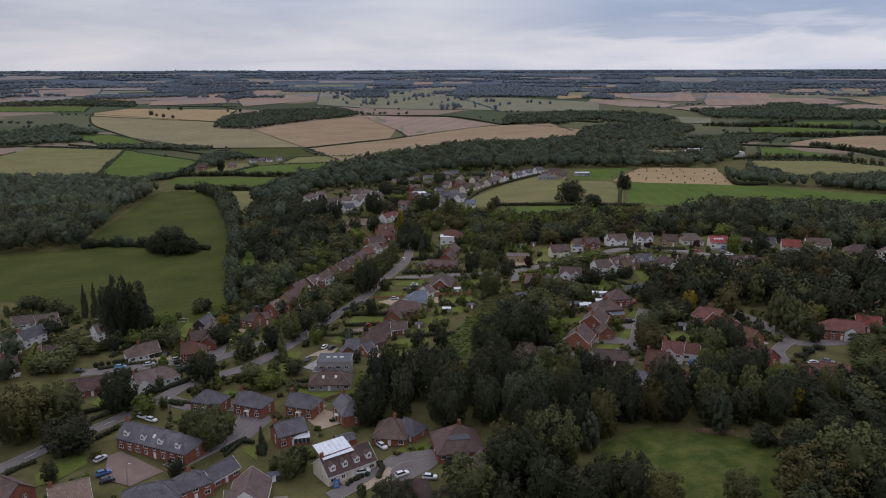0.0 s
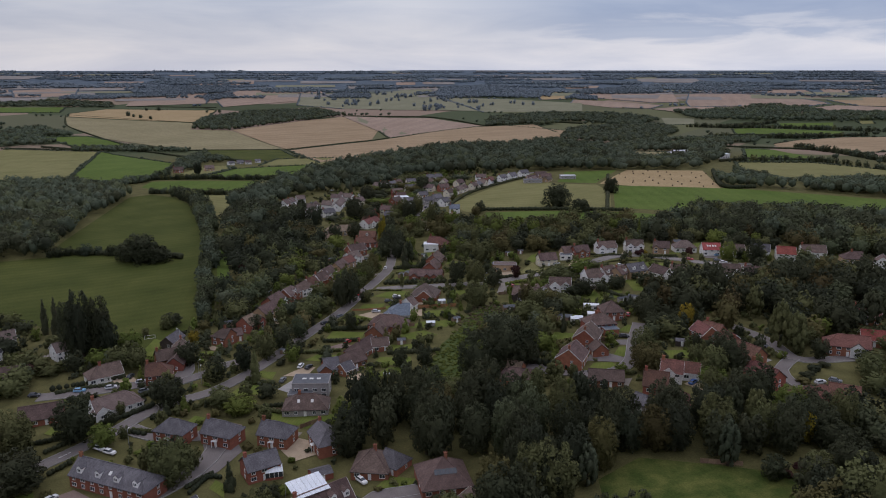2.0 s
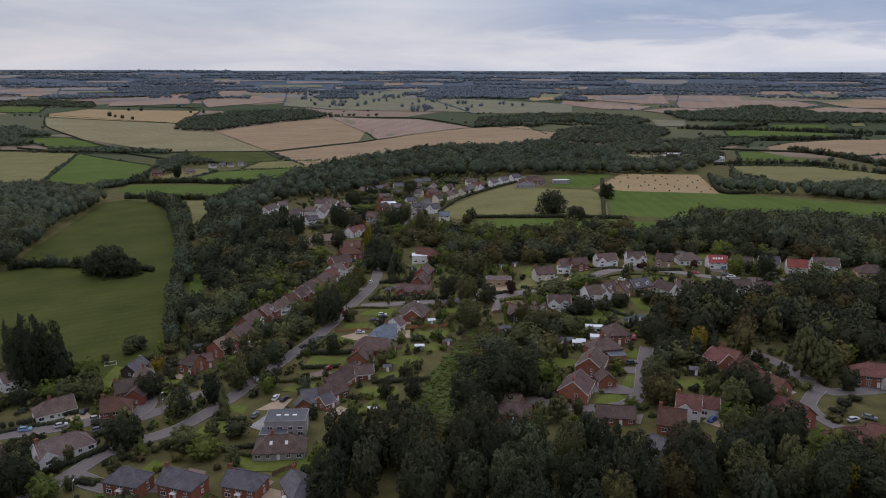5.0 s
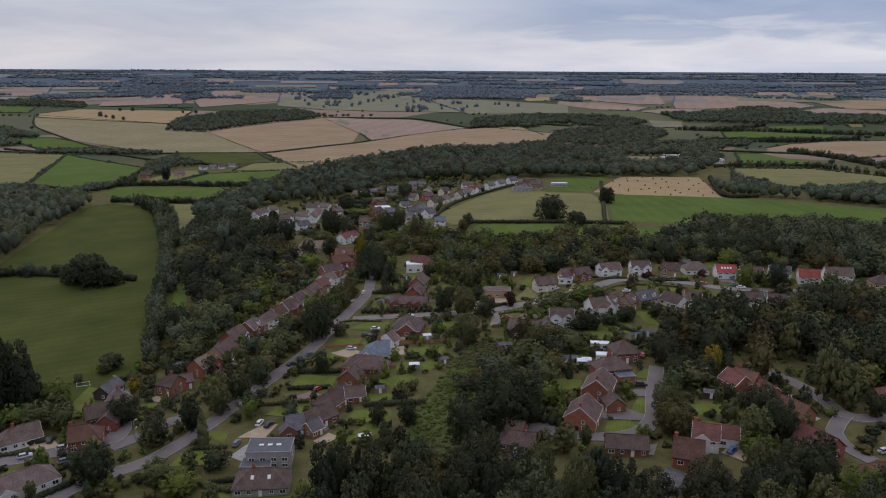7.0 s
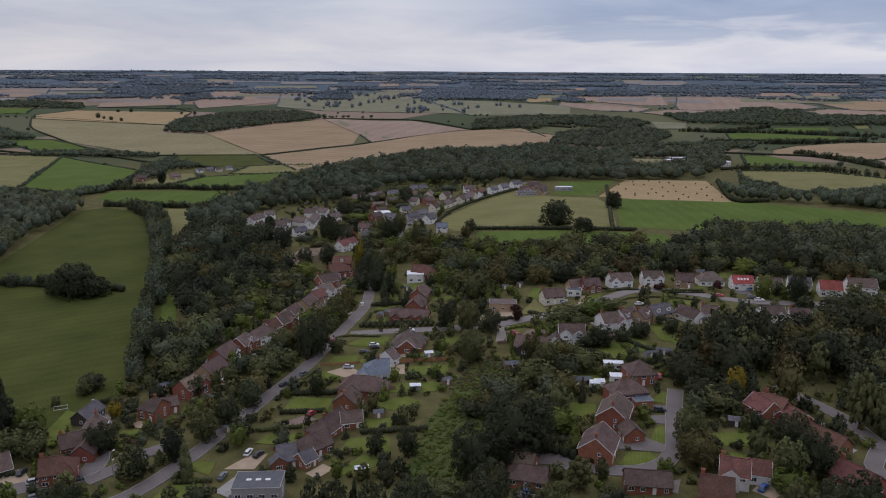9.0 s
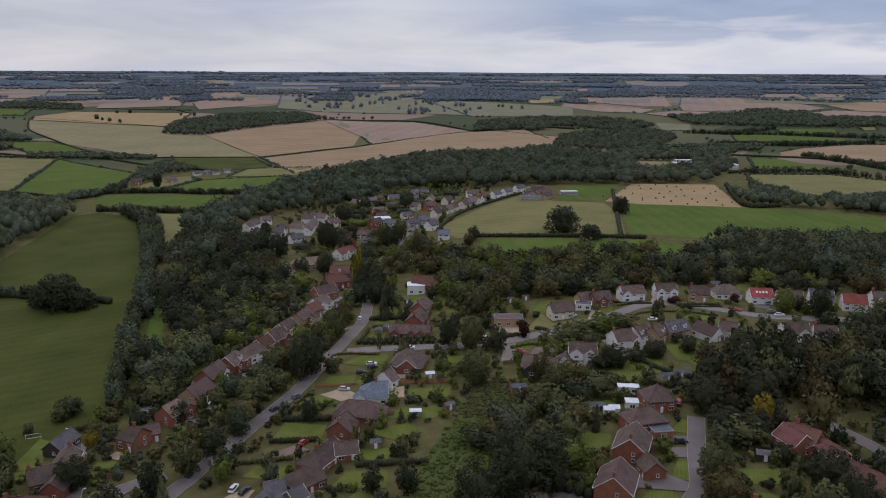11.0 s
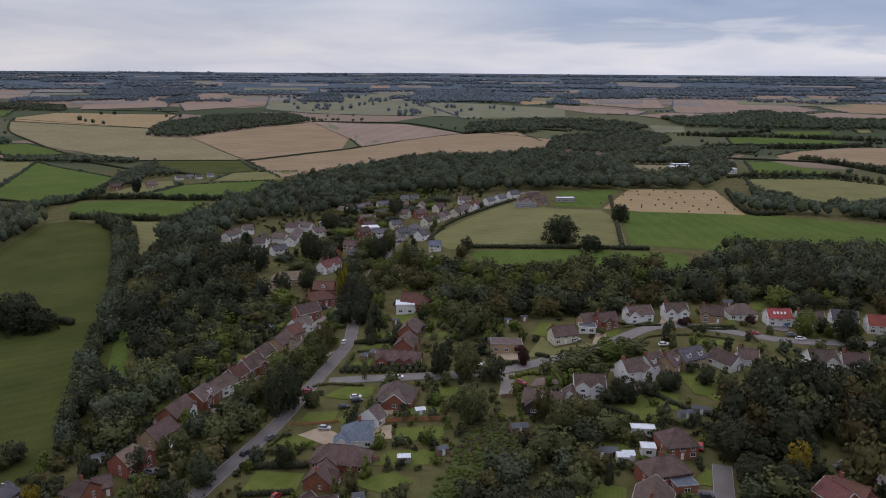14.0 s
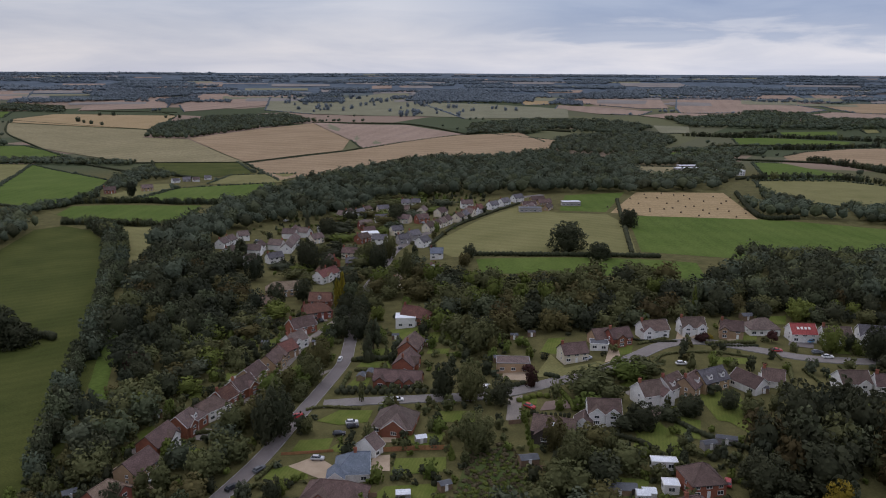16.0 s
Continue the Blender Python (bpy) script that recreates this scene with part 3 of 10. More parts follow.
def crown_mesh(kind, leaf, seed):
    key = (kind, leaf.name, seed)
    if key not in CROWNS:
        rng = np.random.default_rng(seed * 17 + len(kind))
        c, r = lobes(rng, kind)
        n = {"dome": 2600, "grand": 5200, "round": 1600, "tall": 900, "cone": 520, "bush": 300}[kind]
        size = {"dome": 0.052, "grand": 0.038, "round": 0.068, "tall": 0.072, "cone": 0.065, "bush": 0.13}[kind]
        CROWNS[key] = mesh_of("crown", [leaf_quads(rng, c, r, n, size, -0.85, spread=0.7, heart=(0, 0, 0.42)), cores(rng, c[-2:] if kind in ("round", "grand", "dome") else c, r[-2:] if kind in ("round", "grand", "dome") else r, 0.76 if kind in ("round", "grand", "dome") else 0.72, False)], leaf)
    return CROWNS[key]


def trunk_mesh(kind, seed):
    """A tapered trunk with limbs, for a tree of height one with its crown from 0.2 up."""
    key = (kind, seed)
    if key not in TRUNKS:
        rng = random.Random(seed)
        bm = bmesh.new()
        tube(bm, (0, 0, -0.06), (0.01, 0, 0.30), 0.034, 0.022, 7)
        tube(bm, (0.01, 0, 0.30), (0, 0.01, 0.78), 0.022, 0.007, 6)
        for i in range(6):
            a, h = rng.uniform(0, 6.28), rng.uniform(0.22, 0.5)
            w = 0.2 if kind in ("round", "grand", "dome") else 0.12
            tube(bm, (0.008, 0, h), (w * math.cos(a), w * math.sin(a), h + rng.uniform(0.12, 0.25)), 0.011, 0.004, 5)
        me = bpy.data.meshes.new("trunk")
        bm.to_mesh(me)
        bm.free()
        me.materials.append(BARK)
        TRUNKS[key] = me
    return TRUNKS[key]


TREE_RNG = random.Random(11)


def tree(x, y, h, w, kind="round", leaf=None, label="", z=None):
    """A broadleaf tree or conifer: trunk with limbs, and a leafy crown w wide that ends h above the land."""
    leaf = leaf or LEAF
    seed = TREE_RNG.randrange(4)
    z = float(ground(x, y)) if z is None else z
    base = thing("tree", pose(x, y, z, 0, 0, TREE_RNG.uniform(0, 360)), label or {"round": "full-crowned green broadleaf tree", "dome": "dense dome-shaped dark green field tree", "tall": "tall narrow green leafy tree", "cone": "dark green pointed garden conifer"}.get(kind, "small bright green leafy tree"), "tree")
    if kind == "round" and w > 10.5:
        kind = "grand"
    low = 0.02
    shared("trunk", trunk_mesh(kind, seed), base, Matrix.Diagonal((h * 0.8, h * 0.8, h, 1)))
    shared("crown", crown_mesh(kind, leaf, seed), base, Matrix.Translation((0, 0, h * low)) @ Matrix.Diagonal((w, w, h * (1 - low), 1)))
    KEEP_OUT.append((x, y, w * 0.28))
    return base


def shrub(x, y, w, h, leaf=None, label="rounded green garden shrub"):
    leaf = leaf or LEAF
    ob = new("shrub", crown_mesh("bush", leaf, TREE_RNG.randrange(3)))
    ob.matrix_basis = pose(x, y, float(ground(x, y)) - 0.15 * h, 0, 0, TREE_RNG.uniform(0, 360)) @ Matrix.Diagonal((w, w, h, 1))
    KEEP_OUT.append((x, y, w * 0.3))
    return tagged(ob, label, "shrub")


def scatter(poly, spacing, seed):
    """Places in the polygon at about that spacing, in an uneven grid."""
    rng = random.Random(seed)
    xs, ys = [p[0] for p in poly], [p[1] for p in poly]
    y = min(ys)
    row = 0
    while y < max(ys):
        x = min(xs) + (row % 2) * spacing / 2
        while x < max(xs):
            px, py = x + rng.uniform(-0.38, 0.38) * spacing, y + rng.uniform(-0.38, 0.38) * spacing
            if inside(px, py, poly):
                yield px, py, rng
            x += spacing
        y += spacing * 0.87
        row += 1


MIX = [LEAF2] * 10 + [LEAF9] * 5 + [LEAF] * 2 + [LEAF10] * 2 + [LEAF4, LEAF11]
UNIT = {}


def unit_crown(kind, seed):
    """Leaves and inside of a crown one unit wide and high, as arrays, thinner than that of a tree close by."""
    if (kind, seed) not in UNIT:
        rng = np.random.default_rng(seed * 31 + len(kind))
        c, r = lobes(rng, "round" if kind == "sapling" else kind)
        n, size = {"sapling": (150, 0.16), "round": (520, 0.095), "tall": (320, 0.11), "cone": (190, 0.10), "bush": (70, 0.22)}[kind]
        inner = {"round": (c[-2:], r[-2:]), "sapling": (c[-2:], r[-2:]), "bush": (c[::3], r[::3])}.get(kind, (c[::2], r[::2]))
        UNIT[kind, seed] = (leaf_quads(rng, c, r, n, size, -0.7, spread=0.75, heart=(0, 0, 0.4)), cores(rng, *inner, 0.84, False))
    return UNIT[kind, seed]


class Mass:
    """Crowns that have grown together, gathered into one mesh."""

    def __init__(self):
        self.v, self.f, self.n, self.m, self.at, self.mats = [], [], [], [], 0, []

    def add(self, x, y, z, w, h, kind, leaf, rng):
        t = rng.uniform(0, 6.28)
        turn = np.array([[math.cos(t) * w, -math.sin(t) * w, 0], [math.sin(t) * w, math.cos(t) * w, 0], [0, 0, h]])
        spin = np.array([[math.cos(t), -math.sin(t), 0], [math.sin(t), math.cos(t), 0], [0, 0, 1]])
        for v, f, n in unit_crown(kind, rng.randrange(5)):
            self.join(v @ turn.T + np.array([x, y, z]), f, n @ spin.T, leaf)

    def join(self, v, f, n, leaf):
        if leaf not in self.mats:
            self.mats.append(leaf)
        self.v.append(v), self.n.append(n)
        self.f += (f + self.at).tolist()
        self.m += [self.mats.index(leaf)] * len(f)
        self.at += len(v)

    def done(self, name, label, category):
        if not self.v:
            return None
        me = bpy.data.meshes.new(name)
        me.from_pydata(np.concatenate(self.v).tolist(), [], self.f)
        for m in self.mats:
            me.materials.append(m)
        me.polygons.foreach_set("material_index", self.m)
        leafy(me, self.n)
        return tagged(new(name, me), label, category, kind="stuff")


def stands_near(x, y):
    """The stretch of the village that is passed closest, where trees and shrubs are things of their own."""
    return y < 262 and abs(x) < 130


def grove(poly, spacing, low, high, seed, mix=None, label="broadleaf tree of a dense village wood"):
    """A wood or a belt of trees; those of the nearest stretch stand singly."""
    mass = Mass()
    spacing *= 1.12
    for x, y, rng in scatter(poly, spacing, seed):
        if is_free(x, y, 1.5):
            h = rng.uniform(low, high)
            w = spacing * rng.uniform(1.05, 1.6)
            kind = "round" if rng.random() < 0.88 else "tall"
            leaf = rng.choice(mix or MIX)
            w *= 0.75 if kind == "tall" else 1.0
            if stands_near(x, y):
                tree(x, y, h, w, kind, leaf, label)
            else:
                mass.add(x, y, float(ground(x, y)) + 0.04 * h, w, h * 0.96, kind, leaf, rng)
                KEEP_OUT.append((x, y, w * 0.28))
    mass.done("tree_belt", "mixed green broadleaf trees grown together", "trees")


WOOD_MIX = [LEAF2] * 8 + [LEAF9] + [LEAF8] * 3 + [LEAF10] * 4 + [LEAF]
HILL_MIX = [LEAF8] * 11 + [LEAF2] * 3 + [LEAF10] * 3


def wood(poly, spacing, low, high, seed, leaf=None, quads=50, label="dense dark green wood beyond the fields"):
    """A far wood as one mass of separate crowns of uneven size and tone."""
    mass = Mass()
    nrng = np.random.default_rng(seed)
    for x, y, rng in scatter(poly, spacing, seed):
        if y < 2600 and not is_free(x, y, 0.5):
            continue
        big = rng.random() ** 1.5
        h, w = low + (high - low) * (0.35 * rng.random() + 0.65 * big), spacing * (0.85 + 0.8 * big)
        near = y < 620
        n = 12 if near else 8 if quads > 30 else 3
        c = np.column_stack([nrng.uniform(-0.36, 0.36, n) * w, nrng.uniform(-0.36, 0.36, n) * w, nrng.uniform(0.45, 0.8, n) * h])
        c[0] = (0, 0, 0.5 * h)
        r = nrng.uniform(0.13, 0.24, n) * w
        r[0] = 0.38 * w
        off = np.array([x, y, float(ground(x, y))])
        tall = h * 0.45 / r[0] * 0.9
        # crowns past 620 m mostly take the leaf tone with haze mixed in
        tone = leaf if leaf is HAZYLEAF else rng.choice(HILL_MIX) if y > 620 else rng.choice(WOOD_MIX)
        count, size = (230, 0.10) if near else (int(quads * 1.5), 0.115) if quads > 30 and y < 1250 else (quads, 0.12) if quads > 30 else (quads, 0.2)
        for v, f, no in (leaf_quads(nrng, c, r, count, w * size, flat=tall, low=-0.9 if near else -0.5, spread=0.8, heart=(0, 0, 0.3 * h)), cores(nrng, c[:1], r[:1], 0.80 if near else 0.86, False, tall)):
            mass.join(v + off, f, no, tone)
    return mass.done("woodland", label, "woodland")


def tree_row(pts, step, low, high, seed, leaf=None, label="row of dark hedgerow trees of uneven height", gap=0.25):
    """Hedgerow trees along a line, uneven, with gaps."""
    mass = Mass()
    rng = random.Random(seed)
    for p in smooth_line(pts, step):
        if rng.random() < gap:
            continue
        h = rng.uniform(low, high)
        w = h * rng.uniform(0.75, 1.15)
        x, y = p.x + rng.uniform(-0.3, 0.3) * step, p.y + rng.uniform(-0.3, 0.3) * step
        mass.add(x, y, float(ground(x, y)) - 0.06 * h, w, h, "sapling" if y > 900 else "round", leaf or rng.choice(WOOD_MIX), rng)
    mass.done("hedgerow_trees", label, "trees")


def field_trees(poly, count, low, high, seed, leaf):
    """Single trees standing about in parkland."""
    mass = Mass()
    rng = random.Random(seed)
    xs, ys = [p[0] for p in poly], [p[1] for p in poly]
    while count:
        x, y = rng.uniform(min(xs), max(xs)), rng.uniform(min(ys), max(ys))
        if inside(x, y, poly):
            count -= 1
            for k in range(rng.choice([1, 1, 1, 2, 4])):
                h = rng.uniform(low, high)
                mass.add(x + k * rng.uniform(-14, 14), y + k * rng.uniform(-10, 10), float(ground(x, y)) - 0.5, h * rng.uniform(0.8, 1.2), h, "sapling", leaf, rng)
    mass.done("parkland_trees", "scattered round trees in distant parkland", "trees")


def hedge(pts, w=1.4, h=1.8, leaf=None, label="clipped green garden hedge", quads=2.2):
    """A hedge along a line: a dense body with leaves standing out of it."""
    line = smooth_line(pts, 2.5)
    rng = np.random.default_rng(int(abs(pts[0][0]) * 10 + abs(pts[0][1])))
    far = pts[0][1] > 600
    step = max(w * 0.7, 0.9) * (2.0 if far else 1.0)
    c, r, total = [], [], 0.0
    for a, b in zip(line, line[1:]):
        n = max(1, int((b - a).length / step))
        for k in range(n):
            p = a.lerp(b, k / n)
            g = float(ground(p.x, p.y))
            c.append((p.x + rng.normal() * 0.06 * w, p.y + rng.normal() * 0.06 * w, g + h * 0.45))
            r.append(w * 0.6 * rng.uniform(0.9, 1.15))
            KEEP_OUT.append((p.x, p.y, w * 0.5))
    c, r = np.array(c), np.array(r)
    flat = h * 0.55 / (w * 0.6)
    leaves = leaf_quads(rng, c, r, int(len(c) * 9 * quads * (0.4 if far else 1)), 0.38 * (w / 1.4) ** 0.5 * (1.8 if far else 1), low=-0.6, flat=flat)
    me = mesh_of("hedge", [leaves, cores(rng, c, r, 0.97, False, flat)], leaf or LEAF)
    return tagged(new("hedge", me), label, "hedge")


# ---- houses ----
MESHES = {}


def window_meshes(w, h):
    """Frame with a mullion, and the panes behind it; the wall lies in y = 0, outside is -y."""
    key = (round(w, 1), round(h, 1))
    if key not in MESHES:
        t = 0.09
        n = 1 if w < 1.0 else (2 if w < 1.9 else 3)
        xs = [-w / 2, -w / 2 + t]
        for i in range(1, n):
            xs += [-w / 2 + w * i / n - 0.04, -w / 2 + w * i / n + 0.04]
        xs += [w / 2 - t, w / 2]
        zs = [-h / 2 - 0.06, -h / 2 + t, h / 2 - t, h / 2]
        bm = bmesh.new()
        grid = [[bm.verts.new((x, -0.07, z)) for x in xs] for z in zs]
        front = []
        for j in range(3):
            for i in range(len(xs) - 1):
                if j != 1 or i % 2 == 0:
                    front.append(bm.faces.new((grid[j][i], grid[j][i + 1], grid[j + 1][i + 1], grid[j + 1][i])))
        made = bmesh.ops.extrude_face_region(bm, geom=front)
        bmesh.ops.translate(bm, vec=(0, 0.09, 0), verts=[v for v in made["geom"] if isinstance(v, bmesh.types.BMVert)])
        bmesh.ops.recalc_face_normals(bm, faces=bm.faces[:])
        fr = bpy.data.meshes.new("window")
        bm.to_mesh(fr)
        bm.free()
        fr.materials.append(TRIM)
        bm = bmesh.new()
        box(bm, -w / 2 + 0.02, w / 2 - 0.02, -0.03, 0.015, -h / 2 + 0.02, h / 2 - 0.02)
        pn = bpy.data.meshes.new("pane")
        bm.to_mesh(pn)
        bm.free()
        pn.materials.append(GLASS)
        MESHES[key] = (fr, pn)
    return MESHES[key]


def window(parent, x, y, z, turn, w=1.4, h=1.15):
    fr, pn = window_meshes(w, h)
    ob = shared("window", fr, parent, pose(x, y, z, 0, 0, turn))
    shared("pane", pn, ob, Matrix())
    return ob


def door(parent, x, y, z, turn, material=None):
    key = "door"
    if key not in MESHES:
        bm = bmesh.new()
        box(bm, -0.48, 0.48, -0.05, 0.02, 0, 2.05)
        for z0, z1 in ((0.2, 0.85), (1.0, 1.8)):
            box(bm, -0.34, 0.34, -0.075, -0.048, z0, z1)
        me = bpy.data.meshes.new("door")
        bm.to_mesh(me)
        bm.free()
        me.materials.append(TRIM)
        MESHES[key] = me
    return shared("door", MESHES[key], parent, pose(x, y, z, 0, 0, turn))


def gable_walls(bm, L, W, he, rise, hip0, hip1, foot=-1.0):
    """Walls of a house L by W with its ridge along x; gables rise to the ridge where there is no hip."""
    x0, x1, y0, y1 = -L / 2, L / 2, -W / 2, W / 2
    low = [(x0, y0, foot), (x1, y0, foot), (x1, y1, foot), (x0, y1, foot)]
    a, b = [bm.verts.new(p) for p in low], [bm.verts.new((p[0], p[1], he)) for p in low]
    for i in range(4):
        j = (i + 1) % 4
        bm.faces.new((a[i], a[j], b[j], b[i]))
    bm.faces.new(b), bm.faces.new(a[::-1])
    for x, hip, (i, j) in ((x0, hip0, (3, 0)), (x1, hip1, (1, 2))):
        if not hip:
            t = bm.verts.new((x, 0, he + rise))
            bm.faces.new((b[i], b[j], t))
            inner = bm.verts.new((x * 0.9, 0, he + 0.01))
            bm.faces.new((b[j], inner, t)), bm.faces.new((inner, b[i], t))


def roof_shell(bm, L, W, he, rise, hip0, hip1, over=0.4, thick=0.16):
    """Pitched roof slabs with eaves; hipped at either end where asked."""
    pitch = rise / (W / 2)
    x0, x1, y0, y1 = -L / 2 - over * 0.6, L / 2 + over * 0.6, -W / 2 - over, W / 2 + over
    ze, zr = he - over * pitch + 0.06, he + rise + 0.06
    run = W / 2 + over
    ra, rb = x0 + (run if hip0 else 0), x1 - (run if hip1 else 0)
    if ra > rb - 0.2:
        ra, rb = (ra + rb) / 2 - 0.1, (ra + rb) / 2 + 0.1
    low = [(x0, y0, ze), (x1, y0, ze), (rb, 0, zr), (ra, 0, zr)]
    solid(bm, low, [(p[0], p[1], p[2] + thick) for p in low])
    low = [(x1, y1, ze), (x0, y1, ze), (ra, 0, zr), (rb, 0, zr)]
    solid(bm, low, [(p[0], p[1], p[2] + thick) for p in low])
    if hip0:
        low = [(x0, y1, ze), (x0, y0, ze), (ra, 0, zr)]
        solid(bm, low, [(p[0], p[1], p[2] + thick) for p in low])
    if hip1:
        low = [(x1, y0, ze), (x1, y1, ze), (rb, 0, zr)]
        solid(bm, low, [(p[0], p[1], p[2] + thick) for p in low])
    return ra, rb, zr + thick, ze


def barges(parent, L, W, he, rise, sides, over=0.4, paint=None):
    pitch = rise / (W / 2)
    for s in sides:
        x = s * (L / 2 + over * 0.6 + 0.03)
        for side in (-1, 1):
            bm = bmesh.new()
            bar(bm, (x, side * (W / 2 + over), he - over * pitch + 0.14), (x, 0, he + rise + 0.14), 0.06, 0.2)
            part("bargeboard", bm, paint, parent, "white painted bargeboard" if paint is TRIM else "dark stained bargeboard")


def house(x, y, turn, L, W, storeys=2, wall=None, roof=None, hips="", rise=None, chimney=0, gables=(), dormers=0, barge=True,
          porch=False, rooflights=0, solar=0, detail=2, eaves=None, label="", name="house", timber=False):
    """A house with its ridge along its own x, its front to -y. hips: 'a' hips the -x end, 'b' the +x end.
    gables: places along x of gabled bays on the front."""
    wall, roof = wall or BRICK, roof or TILE
    r = radians(turn)
    corners = [(x + a * L / 2 * math.cos(r) - b * W / 2 * math.sin(r), y + a * L / 2 * math.sin(r) + b * W / 2 * math.cos(r)) for a, b in ((-1, -1), (1, -1), (1, 1), (-1, 1))]
    z = float(np.mean([ground(px, py) for px, py in corners])) + 0.1
    he = eaves or (2.5 if storeys == 1 else (2.9 if storeys == 1.5 else 4.0))
    rise = rise or W * 0.40
    h0, h1 = "a" in hips, "b" in hips
    base = thing(name, pose(x, y, z, 0, 0, turn), label, "house")
    base["half"], base["deep"] = L / 2, W / 2
    paint = TRIM if wall is WHITE or int(abs(x * 7 + y * 3)) % 10 < 3 else DARKWOOD
    bm = bmesh.new()
    gable_walls(bm, L, W, he, rise, h0, h1)
    part("wall", bm, wall, base)
    bm = bmesh.new()
    ra, rb, top, ze = roof_shell(bm, L, W, he, rise, h0, h1)
    part("roof", bm, roof, base)
    bm = bmesh.new()
    bar(bm, (ra - 0.05, 0, top), (rb + 0.05, 0, top), 0.3, 0.16)
    if h0 or h1:
        for h, rx, sx in ((h0, ra, -1), (h1, rb, 1)):
            if h:
                for sy in (-1, 1):
                    bar(bm, (rx, 0, top - 0.02), (sx * (L / 2 + 0.24), sy * (W / 2 + 0.4), ze + 0.18), 0.24, 0.12)
    part("ridge_tiles", bm, roof, base)
    if barge:
        barges(base, L, W, he, rise, [s for s, h in ((-1, h0), (1, h1)) if not h], paint=paint)
    for sy in (-1, 1):
        bm = bmesh.new()
        bar(bm, (-L / 2 - 0.1, sy * (W / 2 + 0.44), ze + 0.02), (L / 2 + 0.1, sy * (W / 2 + 0.44), ze + 0.02), 0.11, 0.12)
        part("gutter", bm, TRIM if paint is TRIM and barge else RUBBER, base)
    # bays with gables on the front
    taken = []
    for gx, gw, gd in gables:
        grise = gw * 0.5 * rise / (W / 2)
        yc = -W / 2 - gd
        bm = bmesh.new()
        v0 = len(bm.verts)
        depth = gd + W / 2 * min(1.0, gw / W) + 0.1
        gable_walls(bm, depth, gw, he, grise, False, True)
        bmesh.ops.transform(bm, matrix=pose(gx, yc + depth / 2, 0, 0, 0, 90), verts=bm.verts[:])
        bay = part("gabled_bay", bm, WHITE if timber else wall, base)
        bm = bmesh.new()
        roof_shell(bm, depth, gw, he, grise, False, False, 0.3, 0.15)
        bmesh.ops.transform(bm, matrix=pose(gx, yc + depth / 2, 0.05, 0, 0, 90), verts=bm.verts[:])
        part("bay_roof", bm, roof, bay)
        if barge:
            for s in (-1, 1):
                bm = bmesh.new()
                bar(bm, (gx + s * (gw / 2 + 0.3), yc - 0.22, he - 0.3 * rise / (W / 2) + 0.16), (gx, yc - 0.22, he + grise + 0.18), 0.06, 0.2)
                bm.normal_update()
                part("bargeboard", bm, paint, bay, "white painted bargeboard" if paint is TRIM else "dark stained bargeboard")
        window(bay, gx, yc, 1.35, 0, min(1.9, gw * 0.5), 1.2)
        if storeys == 2:
            window(bay, gx, yc, 3.2, 0, min(1.6, gw * 0.45), 1.0)
        taken.append((gx - gw / 2 - 0.5, gx + gw / 2 + 0.5))
    # windows and doors
    if detail:
        levels = [1.35] + ([3.2] if storeys == 2 else [])
        n = max(2, int(L / 3.0))
        for sy, turn_w in ((-1, 0), (1, 180)):
            if sy == 1 and detail < 3:
                continue
            for k, lz in enumerate(levels):
                for i in range(n):
                    wx = -L / 2 + L * (i + 0.5) / n
                    if sy == -1 and any(a < wx < b for a, b in taken):
                        continue
                    if k == 0 and i == n // 2:
                        door(base, wx, sy * W / 2, 0, turn_w)
                        if porch and sy == -1:
                            bm = bmesh.new()
                            box(bm, wx - 0.9, wx + 0.9, -W / 2 - 1.1, -W / 2 + 0.02, 2.25, 2.4)
                            for px in (wx - 0.8, wx + 0.8):
                                box(bm, px - 0.06, px + 0.06, -W / 2 - 1.05, -W / 2 - 0.93, 0, 2.25)
                            part("porch", bm, TRIM, base, "small white porch")
                        continue
                    window(base, wx, sy * W / 2, lz, turn_w, 1.7 if (i + k) % 2 == 0 else 1.2, 1.2 if k == 0 else 1.0)
        for sx, turn_w in ((-1, -90), (1, 90)):
            for lz in levels:
                if detail > 1 or lz == levels[-1]:
                    window(base, sx * L / 2, W * 0.12 * sx, lz, turn_w, 1.0, 1.1)
    for i in range(dormers):
        dx = -L / 2 + L * (i + 0.5) / dormers
        dz = he + rise * 0.28
        dy = -W / 2 * 0.86
        back = W / 2 * 0.1
        bm = bmesh.new()
        dep = abs(dy) - back
        gable_walls(bm, dep, 1.7, 1.25, 0.75, False, True, -0.4)
        bmesh.ops.transform(bm, matrix=pose(dx, dy + dep / 2, dz, 0, 0, 90), verts=bm.verts[:])
        dm = part("dormer", bm, WHITE, base, "white gabled dormer")
        bm = bmesh.new()
        roof_shell(bm, dep, 1.7, 1.25, 0.75, False, False, 0.16, 0.1)
        bmesh.ops.transform(bm, matrix=pose(dx, dy + dep / 2, dz, 0, 0, 90), verts=bm.verts[:])
        part("dormer_roof", bm, roof, dm)
        window(dm, dx, dy, dz + 0.65, 0, 1.1, 0.95)
    pitch = math.atan2(rise, W / 2)
    for i in range(rooflights):
        bm = bmesh.new()
        box(bm, -0.45, 0.45, -0.6, 0.6, 0.0, 0.09)
        lx = -L * 0.3 + L * 0.6 * (i + 0.5) / rooflights
        bmesh.ops.transform(bm, matrix=Matrix.Translation((lx, -W / 4, he + rise / 2 + 0.06 + 0.17 / math.cos(pitch))) @ Matrix.Rotation(pitch, 4, "X"), verts=bm.verts[:])
